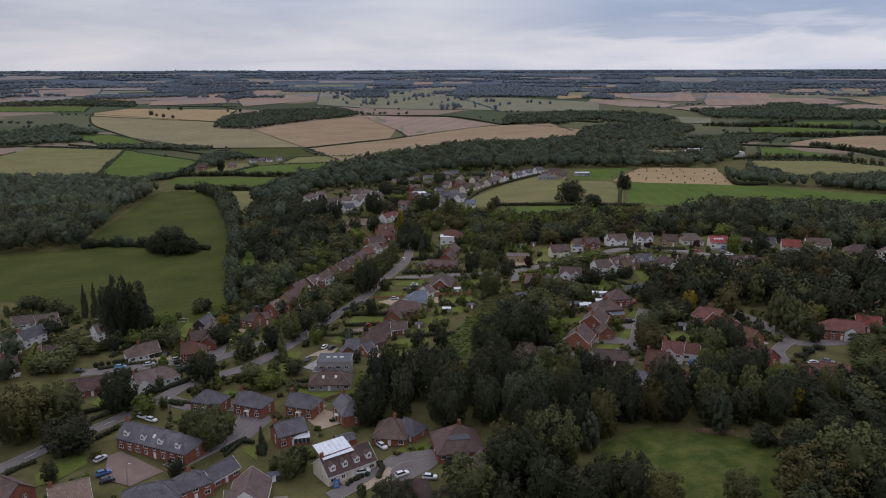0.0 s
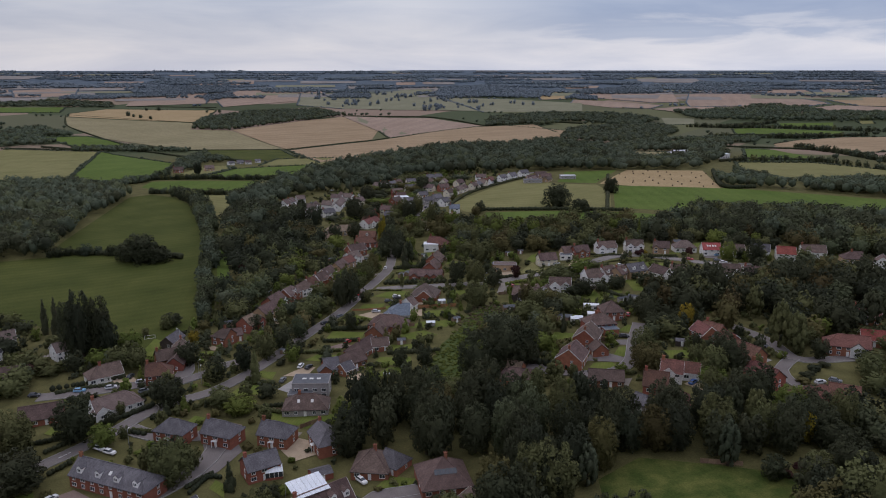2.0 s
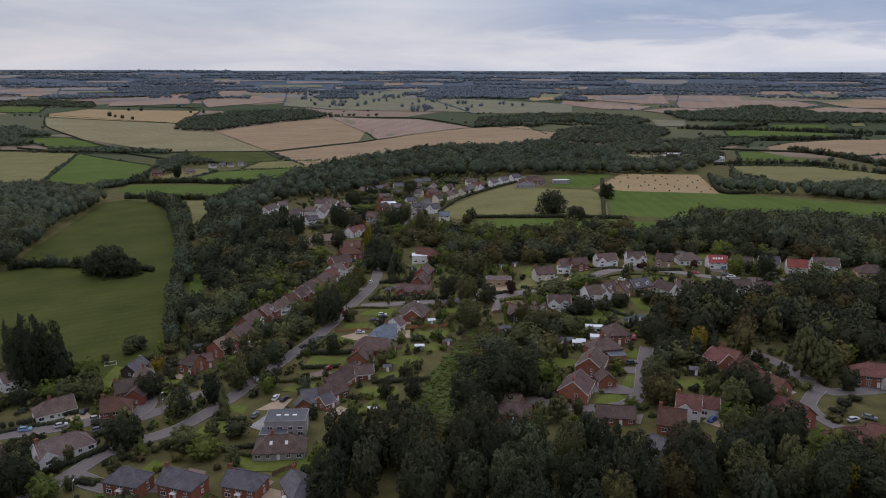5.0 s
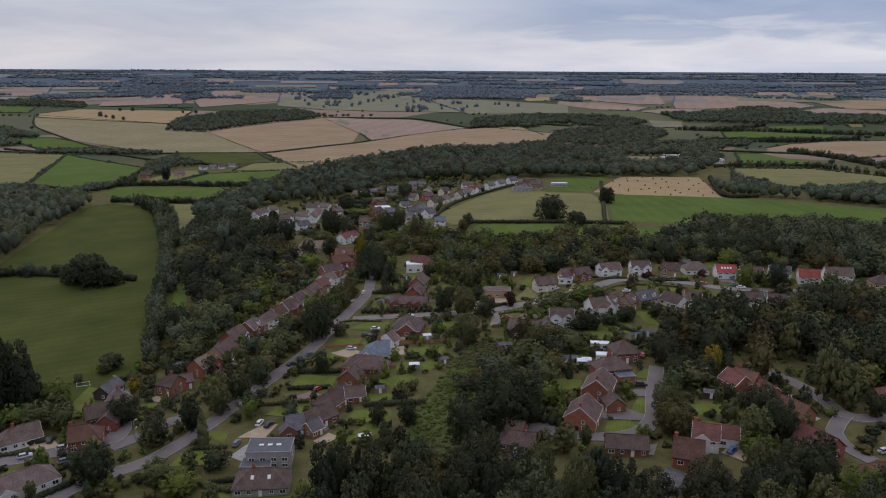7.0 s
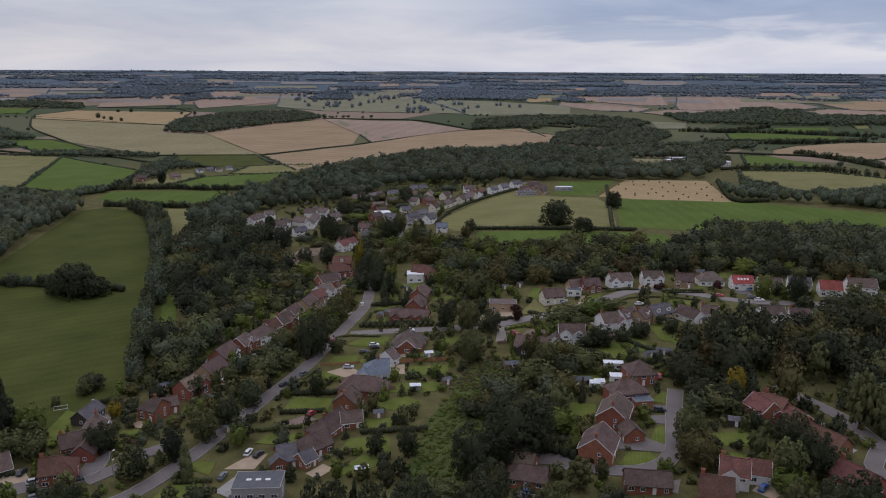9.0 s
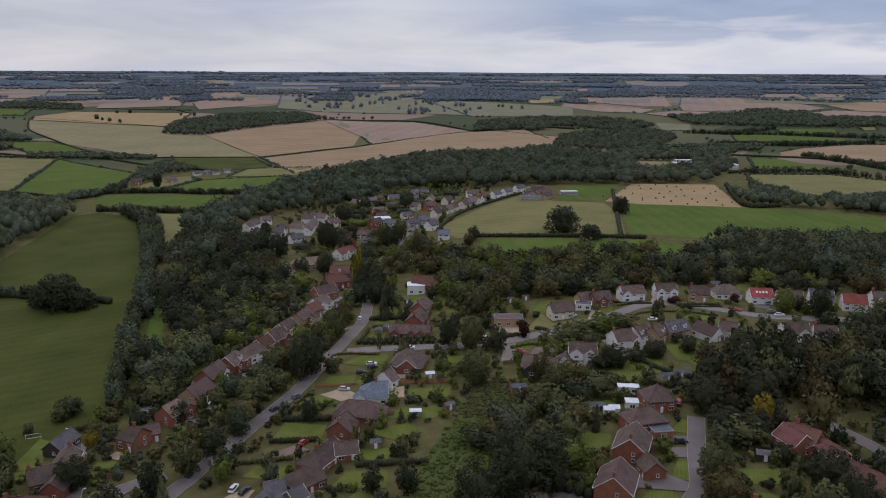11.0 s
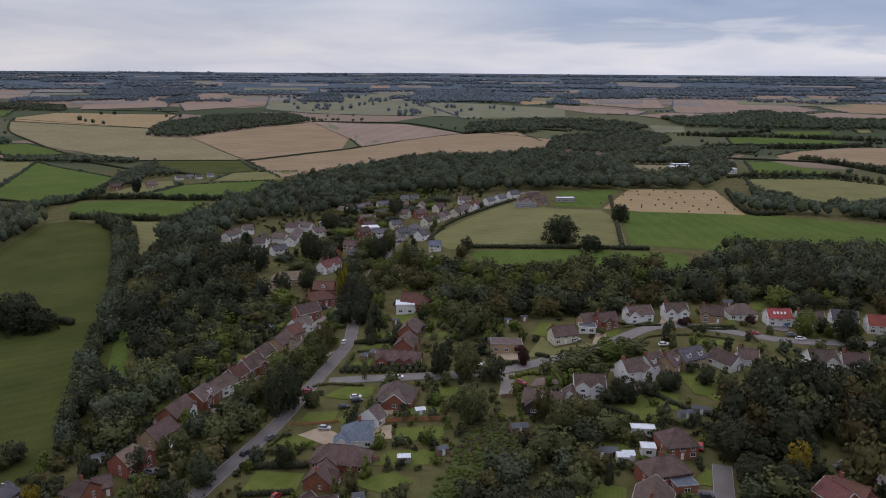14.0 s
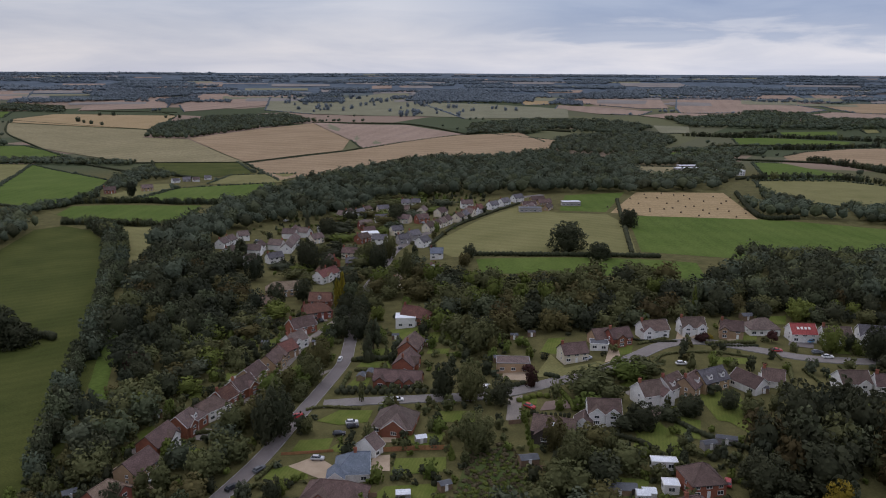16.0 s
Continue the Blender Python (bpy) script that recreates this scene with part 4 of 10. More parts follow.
        part("rooflight", bm, LAMP, base, "pale glazed rooflight")
    for i in range(solar):
        bm = bmesh.new()
        box(bm, -0.5, 0.5, -0.8, 0.8, 0.0, 0.06)
        lx = (i - solar / 2 + 0.5) * 1.06
        bmesh.ops.transform(bm, matrix=Matrix.Translation((lx, -W / 4, he + rise / 2 + 0.06 + 0.19 / math.cos(pitch))) @ Matrix.Rotation(pitch, 4, "X"), verts=bm.verts[:])
        part("solar_panel", bm, GLASS, base, "dark solar panel")
    for i in range(chimney):
        cx = (ra + 0.8, rb - 0.8, (ra + rb) / 2)[i]
        bm = bmesh.new()
        box(bm, cx - 0.45, cx + 0.45, -0.35, 0.35, he + rise - 1.0, top + 1.1)
        box(bm, cx - 0.52, cx + 0.52, -0.42, 0.42, top + 1.102, top + 1.25)
        ch = part("chimney", bm, BRICK, base)
        for px in (-0.2, 0.2):
            bm = bmesh.new()
            tube(bm, (cx + px, 0, top + 1.252), (cx + px, 0, top + 1.62), 0.12, 0.09, 8)
            part("chimney_pot", bm, REDTILE, ch, "clay chimney pot")
    for t in np.arange(-L / 2, L / 2 + 0.1, 3.0):
        KEEP_OUT.append((x + t * math.cos(r), y + t * math.sin(r), W / 2 + 1.0))
    return base


def flat_house(x, y, turn, L, W, h, wall, roof, label, lights=0, name="house"):
    """A box of a house with a parapet and a flat roof."""
    z = float(ground(x, y)) + 0.1
    base = thing(name, pose(x, y, z, 0, 0, turn), label, "house")
    bm = bmesh.new()
    box(bm, -L / 2, L / 2, -W / 2, W / 2, -1, h)
    part("wall", bm, wall, base)
    bm = bmesh.new()
    box(bm, -L / 2 - 0.15, L / 2 + 0.15, -W / 2 - 0.15, W / 2 + 0.15, h + 0.002, h + 0.22)
    part("roof", bm, roof, base)
    bm = bmesh.new()
    for a, b, c, d in ((-L / 2 - 0.2, L / 2 + 0.2, -W / 2 - 0.2, -W / 2), (-L / 2 - 0.2, L / 2 + 0.2, W / 2, W / 2 + 0.2), (-L / 2 - 0.2, -L / 2, -W / 2, W / 2), (L / 2, L / 2 + 0.2, -W / 2, W / 2)):
        box(bm, a, b, c, d, h + 0.05, h + 0.36)
    part("parapet", bm, TRIM if wall is WHITE else GREYR, base, "pale roof edge")
    for i in range(lights):
        lx = -L * 0.3 + L * 0.6 * (i + 0.5) / lights
        bm = bmesh.new()
        box(bm, lx - 0.7, lx + 0.7, -0.5, 0.5, h + 0.222, h + 0.4)
        part("rooflight", bm, LAMP, base, "pale glazed rooflight")
    n = max(1, int(L / 3.2))
    for i in range(n):
        for lz in (1.45, 3.35) if h > 4.5 else (1.45,):
            window(base, -L / 2 + L * (i + 0.5) / n, -W / 2, lz, 0, 1.7, 1.2)
    for lz in (1.45, 3.35) if h > 4.5 else (1.45,):
        window(base, L / 2, 0, lz, 90, 1.4, 1.2), window(base, -L / 2, 0, lz, -90, 1.4, 1.2)
    for t in np.arange(-L / 2, L / 2 + 0.1, 3.0):
        KEEP_OUT.append((x + t * math.cos(radians(turn)), y + t * math.sin(radians(turn)), W / 2 + 0.8))
    return base


def shed(x, y, turn, L=3.0, W=2.2, wall=None, roof=None, label="small wooden garden shed with a felt roof", h=1.9):
    base = thing("shed", pose(x, y, float(ground(x, y)) + 0.1, 0, 0, turn), label, "shed")
    bm = bmesh.new()
    gable_walls(bm, L, W, h, W * 0.22, False, False, -0.5)
    part("wall", bm, wall or WOOD, base)
    bm = bmesh.new()
    roof_shell(bm, L, W, h, W * 0.22, False, False, 0.15, 0.06)
    part("roof", bm, roof or FELT, base)
    door(base, 0, -W / 2, 0, 0)
    KEEP_OUT.append((x, y, L * 0.6))
    return base


def conservatory(x, y, turn, L=4.5, W=4.0, label="white framed glass conservatory beside a brick house"):
    """A glazed room: white posts and roof bars, pale glass between."""
    base = thing("conservatory", pose(x, y, float(ground(x, y)) + 0.15, 0, 0, turn), label, "conservatory")
    bm = bmesh.new()
    box(bm, -L / 2, L / 2, -W / 2, W / 2, -0.6, 0.6)
    part("base_wall", bm, BRICK, base)
    for i in range(5):
        for s in (-1, 1):
            bm = bmesh.new()
            px = -L / 2 + L * i / 4
            box(bm, px - 0.06, px + 0.06, s * W / 2 - 0.06, s * W / 2 + 0.06, 0.602, 2.3)
            part("post", bm, TRIM, base)
    bm = bmesh.new()
    box(bm, -L / 2 + 0.05, L / 2 - 0.05, -W / 2 + 0.02, W / 2 - 0.02, 0.605, 2.28)
    part("glazing", bm, GLASS, base)
    bm = bmesh.new()
    roof_shell(bm, L, W, 2.3, 1.3, True, True, 0.12, 0.06)
    part("roof", bm, WHITEROOF, base, "white glazed roof")
    for i in range(7):
        for s in (-1, 1):
            bm = bmesh.new()
            px = -L / 2 + L * i / 6
            bar(bm, (px, s * (W / 2 + 0.12), 2.42), (px * 0.45, 0, 3.75), 0.06, 0.06)
            part("glazing_bar", bm, TRIM, base)
    KEEP_OUT.append((x, y, L * 0.6))
    return base


# ---- cars ----
CARS = {}


def build_car(key, paint):
    """A small family car, its nose to +x, wheels on z = 0."""
    base = thing("car", Matrix(), "", "car")
    def ring(x0, x1, w, z):
        return [(x0, -w, z), (x0 + 0.25, -w - 0.06, z), (x1 - 0.3, -w - 0.06, z), (x1, -w + 0.12, z), (x1, w - 0.12, z), (x1 - 0.3, w + 0.06, z), (x0 + 0.25, w + 0.06, z), (x0, w, z)]
    bm = bmesh.new()
    solid(bm, ring(-2.05, 2.12, 0.76, 0.24), ring(-2.1, 2.15, 0.82, 0.62))
    solid(bm, ring(-2.1, 2.15, 0.82, 0.621), ring(-1.98, 1.98, 0.72, 0.92))
    part("body", bm, paint, base)
    bm = bmesh.new()
    solid(bm, [(-1.9, -0.74, 0.922), (1.05, -0.74, 0.922), (1.05, 0.74, 0.922), (-1.9, 0.74, 0.922)], [(-1.45, -0.56, 1.40), (0.30, -0.56, 1.40), (0.30, 0.56, 1.40), (-1.45, 0.56, 1.40)])
    part("cabin_glass", bm, GLASS, base)
    bm = bmesh.new()
    solid(bm, [(-1.47, -0.58, 1.402), (0.32, -0.58, 1.402), (0.32, 0.58, 1.402), (-1.47, 0.58, 1.402)], [(-1.38, -0.52, 1.47), (0.22, -0.52, 1.47), (0.22, 0.52, 1.47), (-1.38, 0.52, 1.47)])
    part("roof", bm, paint, base)
    for wx in (-1.3, 1.32):
        for s in (-1, 1):
            bm = bmesh.new()
            tube(bm, (wx, s * 0.66, 0.31), (wx, s * 0.86, 0.31), 0.31, 0.31, 12)
            wh = part("wheel", bm, RUBBER, base)
            bm = bmesh.new()
            tube(bm, (wx, s * 0.862, 0.31), (wx, s * 0.875, 0.31), 0.19, 0.17, 10)
            part("rim", bm, METAL, wh)
    for s in (-1, 1):
        bm = bmesh.new()
        box(bm, 2.06, 2.165, s * 0.52 - 0.16, s * 0.52 + 0.16, 0.6, 0.74)
        part("headlight", bm, LAMP, base)
    CARS[key] = base
    return base


PAINTS = {"silver": (0.50, 0.51, 0.53), "white": (0.78, 0.78, 0.77), "black": (0.02, 0.02, 0.025), "blue": (0.05, 0.13, 0.36), "red": (0.42, 0.03, 0.03), "grey": (0.13, 0.14, 0.15), "lightblue": (0.18, 0.36, 0.55)}


def car(x, y, turn, colour, where="parked on a drive"):
    z = float(ground(x, y)) + 0.28
    words = "light blue" if colour == "lightblue" else colour
    m = pose(x, y, z, 0, 0, turn)
    if colour not in CARS:
        ob = build_car(colour, plain(colour + "_car_paint", PAINTS[colour], 0.3, 0.2 if colour == "silver" else 0.0, 0.6))
        ob.matrix_basis = m
    else:
        ob = copy_thing(CARS[colour], m)
    KEEP_OUT.append((x, y, 2.0))
    return tagged(ob, f"{words} family car {where}", "car", "parked cars")


# ---- fences, lamps, small things ----
def fence(pts, h=1.7, material=None, label="close-boarded wooden garden fence"):
    """Posts with boarded panels between them."""
    line = smooth_line(pts, 2.0)
    x, y = line[0]
    base = thing("fence", Matrix(), label, "fence")
    for i, (a, b) in enumerate(zip(line, line[1:])):
        ga, gb = float(ground(a.x, a.y)), float(ground(b.x, b.y))
        bm = bmesh.new()
        box(bm, a.x - 0.06, a.x + 0.06, a.y - 0.06, a.y + 0.06, ga - 0.4, ga + h + 0.1)
        part("post", bm, material or WOOD, base)
        bm = bmesh.new()
        bar(bm, (a.x, a.y, ga + h * 0.52), (b.x, b.y, gb + h * 0.52), 0.05, h * 0.94)
        part("panel", bm, material or WOOD, base)
    return base


def lamp_post(x, y, turn=0, h=7.0):
    base = thing("street_lamp", pose(x, y, float(ground(x, y)), 0, 0, turn), "slim grey street lamp beside the road", "street lamp", "street lamps")
    bm = bmesh.new()
    tube(bm, (0, 0, -0.5), (0, 0, h), 0.09, 0.05, 8)
    part("pole", bm, METAL, base)
    bm = bmesh.new()
    tube(bm, (0, 0, h), (0.9, 0, h + 0.25), 0.05, 0.04, 8)
    part("arm", bm, METAL, base)
    bm = bmesh.new()
    box(bm, 0.7, 1.4, -0.14, 0.14, h + 0.2, h + 0.36)
    part("lantern", bm, LAMP, base, "pale lamp head")
    return base


def sheeted_scaffold(x, y, turn, L=11.0, W=8.0, h=7.6):
    """A temporary roof of pale sheets on scaffold poles, over a house being rebuilt."""
    base = thing("scaffold_roof", pose(x, y, float(ground(x, y)), 0, 0, turn), "temporary pale sheeted roof on scaffold poles", "scaffold")
    n = 7
    for i in range(n):
        bm = bmesh.new()
        x0, x1 = -L / 2 + L * i / n + 0.03, -L / 2 + L * (i + 1) / n - 0.03
        solid(bm, [(x0, -W / 2, h - 1.0), (x1, -W / 2, h - 1.0), (x1, W / 2, h + 0.6), (x0, W / 2, h + 0.6)], [(x0, -W / 2, h - 0.92), (x1, -W / 2, h - 0.92), (x1, W / 2, h + 0.68), (x0, W / 2, h + 0.68)])
        part("sheet", bm, WHITEROOF, base)
    for sx in (-1, 0, 1):
        for sy in (-1, 1):
            bm = bmesh.new()
            tube(bm, (sx * L / 2 * 0.98, sy * W / 2 * 0.98, -0.3), (sx * L / 2 * 0.98, sy * W / 2 * 0.98, h - 0.2 + sy * 0.8), 0.05, 0.05, 6)
            part("pole", bm, METAL, base)
    return base


def plant(poly, spacing, seed):
    """Shrubs and small trees of the gardens, wherever there is room."""
    mass = Mass()
    for x, y, rng in scatter(poly, spacing, seed):
        if rng.random() < 0.56 and is_free(x, y, 0.6):
            leaf = rng.choice([LEAF, LEAF, LEAF2, LEAF, LEAF3, LEAF, LEAF2, LEAF4, LEAF6, LEAF3, LEAF2, LEAF3, LEAF, LEAF2])
            kind = "bush" if rng.random() < 0.72 else rng.choice(["round", "round", "cone", "tall"])
            w = rng.uniform(1.8, 4.4) if kind == "bush" else rng.uniform(3.4, 6.0)
            h = w * (rng.uniform(0.7, 1.1) if kind == "bush" else rng.uniform(1.0, 1.6))
            if not stands_near(x, y):
                mass.add(x, y, float(ground(x, y)) - 0.1 * h, w, h, "sapling" if kind == "round" else kind, leaf, rng)
                KEEP_OUT.append((x, y, w * 0.3))
            elif kind == "bush":
                shrub(x, y, w, h, leaf)
            else:
                tree(x, y, h, w, kind, leaf, "small garden tree among shrubs")
    mass.done("garden_shrubs", "mixed green shrubs and small trees of village gardens", "shrubs")


def thicket(poly, spacing, seed, leaf=LEAF3):
    """Brambles and saplings that have run together."""
    nrng = np.random.default_rng(seed)
    g = []
    for x, y, rng in scatter(poly, spacing, seed):
        w, h = spacing * rng.uniform(0.5, 1.0), rng.uniform(0.5, 1.5)
        c = np.array([(0, 0, h * 0.3), (rng.uniform(-0.5, 0.5) * w, rng.uniform(-0.5, 0.5) * w, h * 0.4)])
        r = np.array([w * 0.5, w * 0.35])
        off = np.array([x, y, float(ground(x, y))])
        for v, f, no in (leaf_quads(nrng, c, r, 46, 0.34, flat=h / w), cores(nrng, c, r, 0.75, False, h / w)):
            g.append((v + off, f, no))
    me = mesh_of("brambles", g, leaf)
    return tagged(new("brambles", me), "overgrown brambles and low scrub on a plot", "brambles", kind="stuff")


def far_country():
    """Beyond two and a half kilometres: woods in long bands with narrow fields between them, all round."""
    rng = random.Random(5)
    for k in range(300):
        r = 2650 * (4700 / 2650) ** rng.random()
        az = rng.uniform(-0.72, 0.72)
        half, deep = (rng.uniform(40, 150) if k % 5 < 2 else rng.uniform(70, 260)) * r / 3500, rng.uniform(40, 130) * (1.6 if k % 5 < 2 else 1)
        arc = [az + (i / 6 - 0.5) * 2 * half / r for i in range(7)]
        poly = [((r - deep / 2 + rng.uniform(-15, 15)) * math.sin(a), (r - deep / 2) * math.cos(a)) for a in arc]
        poly += [((r + deep / 2 + rng.uniform(-15, 15)) * math.sin(a), (r + deep / 2) * math.cos(a)) for a in arc[::-1]]
        mid = poly[3]
        if k % 5 < 2:
            drape("field", poly, rng.choice([HAZYFIELD, PARK, HAZYFIELD, PARK, STUBBLE2, HAZYFIELD]), 1.6, "narrow field between distant woods", "field")
        elif r > 3100 or is_free(mid[0], mid[1], 30):
            wood(poly, 20 if r < 3300 else 28 if r < 3900 else 40, 8 if r < 3900 else 6, 13 if r < 3900 else 10, 300 + k, HAZYLEAF, 9, "distant wood on the far side of the fields")
    # scattered field trees and copses in the middle distance
    nrng = np.random.default_rng(8)
    for k in range(210):
        r, az = rng.uniform(1150, 3000), rng.uniform(-0.65, 0.65)
        x, y = r * math.sin(az), r * math.cos(az)
        if not is_free(x, y, 8):
            continue
        g = []
        for i in range(rng.choice([1, 1, 2, 3, 6, 10])):
            w, h = rng.uniform(6, 11), rng.uniform(6, 10)
            px, py = x + i * rng.uniform(6, 16), y + rng.uniform(-8, 8)
            if not is_free(px, py, 4):
                continue
            c = np.array([(0, 0, h * 0.5), (w * 0.2, 0, h * 0.62), (-w * 0.22, w * 0.1, h * 0.5)])
            rr = np.array([w * 0.4, w * 0.3, w * 0.3])
            off = np.array([px, py, float(ground(px, py))])
            for v, f, no in (leaf_quads(nrng, c, rr, 40, 1.7), cores(nrng, c, rr, 0.88, False)):
                g.append((v + off, f, no))
        if not g:
            continue
        tagged(new("copse", mesh_of("copse", g, HAZYLEAF if r > 2300 else LEAF8)), "dark field trees among distant pastures", "copse", kind="stuff")


BALE_MESH = []


def bale(x, y, turn):
    """A round bale lying on its side."""
    if not BALE_MESH:
        bm = bmesh.new()
        tube(bm, (-0.6, 0, 0.65), (-0.55, 0, 0.65), 0.58, 0.66, 14)
        tube(bm, (-0.549, 0, 0.65), (0.549, 0, 0.65), 0.66, 0.66, 14)
        tube(bm, (0.55, 0, 0.65), (0.6, 0, 0.65), 0.66, 0.58, 14)
        me = bpy.data.meshes.new("bale")
        bm.to_mesh(me)
        bm.free()
        me.materials.append(BALE)
        BALE_MESH.append(me)
    ob = new("bale", BALE_MESH[0])
    ob.matrix_basis = pose(x, y, float(ground(x, y)) + 0.35, 0, 0, turn)
    return tagged(ob, "round dark straw bale lying on stubble", "bale", "bales on the stubble field")


def post_row(pts):
    """Low white posts along the verge."""
    base = thing("verge_posts", Matrix(), "row of low white posts along a grass verge", "fence")
    for p in smooth_line(pts, 2.6):
        bm = bmesh.new()
        g = float(ground(p.x, p.y))
        solid(bm, [(p.x - 0.1, p.y - 0.1, g - 0.3), (p.x + 0.1, p.y - 0.1, g - 0.3), (p.x + 0.1, p.y + 0.1, g - 0.3), (p.x - 0.1, p.y + 0.1, g - 0.3)],
              [(p.x - 0.07, p.y - 0.07, g + 0.95), (p.x + 0.07, p.y - 0.07, g + 0.95), (p.x + 0.07, p.y + 0.07, g + 0.95), (p.x - 0.07, p.y + 0.07, g + 0.95)])
        part("post", bm, TRIM, base)


def goal(x, y, turn):
    base = thing("football_goal", pose(x, y, float(ground(x, y)) + 0.16, 0, 0, turn), "small white football goal on a lawn", "goal")
    for a, b in (((-2.2, 0, 0), (-2.2, 0, 1.8)), ((2.2, 0, 0), (2.2, 0, 1.8)), ((-2.24, 0, 1.84), (2.24, 0, 1.84)), ((-2.2, 1.2, 0), (2.2, 1.2, 0))):
        bm = bmesh.new()
        tube(bm, a, b, 0.06, 0.06, 8)
        part("bar", bm, TRIM, base)


def plot_hedges():
    """Hedges between the garden plots, running out from the sides of the houses."""
    rng = random.Random(77)
    for ob in [o for o in scene.objects if o.name.split(".")[0] == "house" and 150 < o.location.y < 520]:
        m = ob.matrix_basis
        for ahead in (-1, 1):
            # paving against the house
            if rng.random() < 0.6:
                deep = ob.get("deep", 4.0) + 1.25
                off, w, d = rng.uniform(-0.4, 0.4) * ob.get("half", 6.0), rng.uniform(2, 4), rng.uniform(2.5, 5)
                quad = [m @ Vector((off + sx * w, ahead * (deep + sy * d), 0)) for sx, sy in ((-1, 0), (1, 0), (1, 1), (-1, 1))]
                if all(is_free(p.x, p.y, 0.1) for p in quad):
                    stone, words = rng.choice([(LANE, "pale slab patio against a house"), (GRAVEL, "gravel apron against a house"), (KERB, "pale concrete patio against a house"), (BLOCK, "brown block-paved patio against a house")])
                    drape("patio", [(p.x, p.y) for p in quad], stone, 0.21, words, "patio", 4)
                    if rng.random() < 0.45:
                        mid = (quad[0] + quad[2]) / 2
                        if ahead < 0:
                            car(mid.x, mid.y, math.degrees(m.to_euler().z) + 90, rng.choice(["silver", "white", "black", "grey", "white", "blue"]), "parked before a house")
            # a small lawn before or behind the house
            if rng.random() < 0.3:
                continue
            w, d = rng.uniform(4, 8), rng.uniform(5, 10)
            off, gap = rng.uniform(-2, 2), rng.uniform(6.5, 9)
            quad = [m @ Vector((off + sx * w / 2, ahead * (gap + sy * d), 0)) for sx, sy in ((-1, 0), (1, 0), (1, 1), (-1, 1))]
            if all(is_free(p.x, p.y, 0.3) for p in quad + [(quad[0] + quad[2]) / 2]):
                lawn([(p.x, p.y) for p in quad], "small mown lawn of a village garden")
        for side, ahead in ((1, 1), (1, -1), (-1, 1)):
            if rng.random() < 0.35:
                continue
            half = max(ob.get("half", 6.0), 4.0) + rng.uniform(1.8, 3.0)
            a, b = rng.uniform(2, 6) * ahead, rng.uniform(13, 22) * ahead
            pts = [m @ Vector((side * half, a + (b - a) * k / 4, 0)) for k in range(5)]
            if all(is_free(p.x, p.y, 0.5) for p in pts):
                hedge([(p.x, p.y) for p in pts], rng.uniform(1.0, 1.5), rng.uniform(1.2, 2.1), rng.choice([LEAF, LEAF2, LEAF, LEAF3]), "clipped hedge between two garden plots", 1.6)


# ---- land ----
make_ground()
field([(-297.7, 477.9), (-230.0, 499.1), (-241.8, 541.3), (-268.0, 757.0), (-250.4, 771.0), (-221.0, 748.0), (-197.0, 706.0), (-179.0, 660.0), (-160.0, 607.0), (-143.0, 561.0), (-109.0, 444.3), (-93.6, 369.4), (-97.0, 333.3), (-107.0, 309.5), (-149.9, 343.3), (-194.2, 368.1), (-242.5, 382.3)], MEADOW, "green grazing meadow edged by trees")
field([(-663.9, 1254.6), (-665.7, 1315.2), (-499.3, 1285.0), (-400.9, 931.3), (-473.8, 897.3), (-546.3, 907.6), (-661.2, 1106.1)], OLIVE, "dry yellow-green hillside pasture")
field([(-497.3, 1284.9), (-317.0, 1080.1), (-286.3, 922.0), (-310.7, 871.6), (-394.4, 918.8)], PASTURE, "green pasture on a slope")
field([(-826.6, 1936.0), (-482.6, 1815.5), (-447.4, 1659.9), (-355.0, 1631.6), (-192.1, 1290.8), (-360.5, 1303.3), (-560.0, 1477.3), (-738.0, 1737.3)], PALE, "wide pale straw-coloured field")
field([(-356.4, 1644.5), (-243.8, 1854.9), (-140.0, 1968.6), (-42.5, 1599.4), (-49.7, 1436.1), (-189.1, 1290.2)], STUBBLE, "wide tan stubble field on a hill")
field([(-141.0, 1984.1), (80.1, 1903.7), (191.2, 1672.2), (-17.1, 1462.3), (-40.1, 1599.3)], STUBBLE2, "rosy fallow land on a hill")
field([(-135.2, 1954.1), (-100.1, 1951.4), (-39.2, 1726.0), (25.7, 1537.0), (-12.8, 1506.9), (-64.9, 1752.0)], PARK, "strip of green left across the fallow")
field([(-183.9, 1267.1), (-38.5, 1425.7), (156.8, 1647.1), (312.7, 1705.8), (324.8, 1515.5), (126.8, 1333.3), (23.1, 1257.4), (-108.0, 1032.0)], STUBBLE, "wide tan stubble field with a dark hedge")
field([(-856.8, 2027.0), (-813.5, 2172.4), (-506.6, 2158.5), (-472.8, 1830.2), (-825.8, 1951.2)], GOLD, "golden stubble strip")
field([(-832.4, 2418.8), (-823.4, 2752.3), (-696.3, 2855.4), (-592.3, 2395.5), (-796.5, 2272.1)], STUBBLE2, "rosy stubble field")
field([(-581.3, 2487.4), (-618.3, 2989.9), (-400.4, 3103.6), (-323.3, 2517.7), (-515.7, 2272.6)], STUBBLE2, "rosy stubble field")
field([(-358.4, 2870.4), (-91.6, 2819.0), (137.1, 3214.7), (135.8, 2713.5), (229.8, 2080.1), (-156.1, 2208.4), (-304.3, 2336.7)], PARK, "grey-green parkland with scattered trees")
field([(140.0, 2604.2), (372.2, 2508.2), (575.6, 2323.3), (509.7, 2054.0), (233.8, 2045.4)], PARK, "pale parkland with scattered trees")
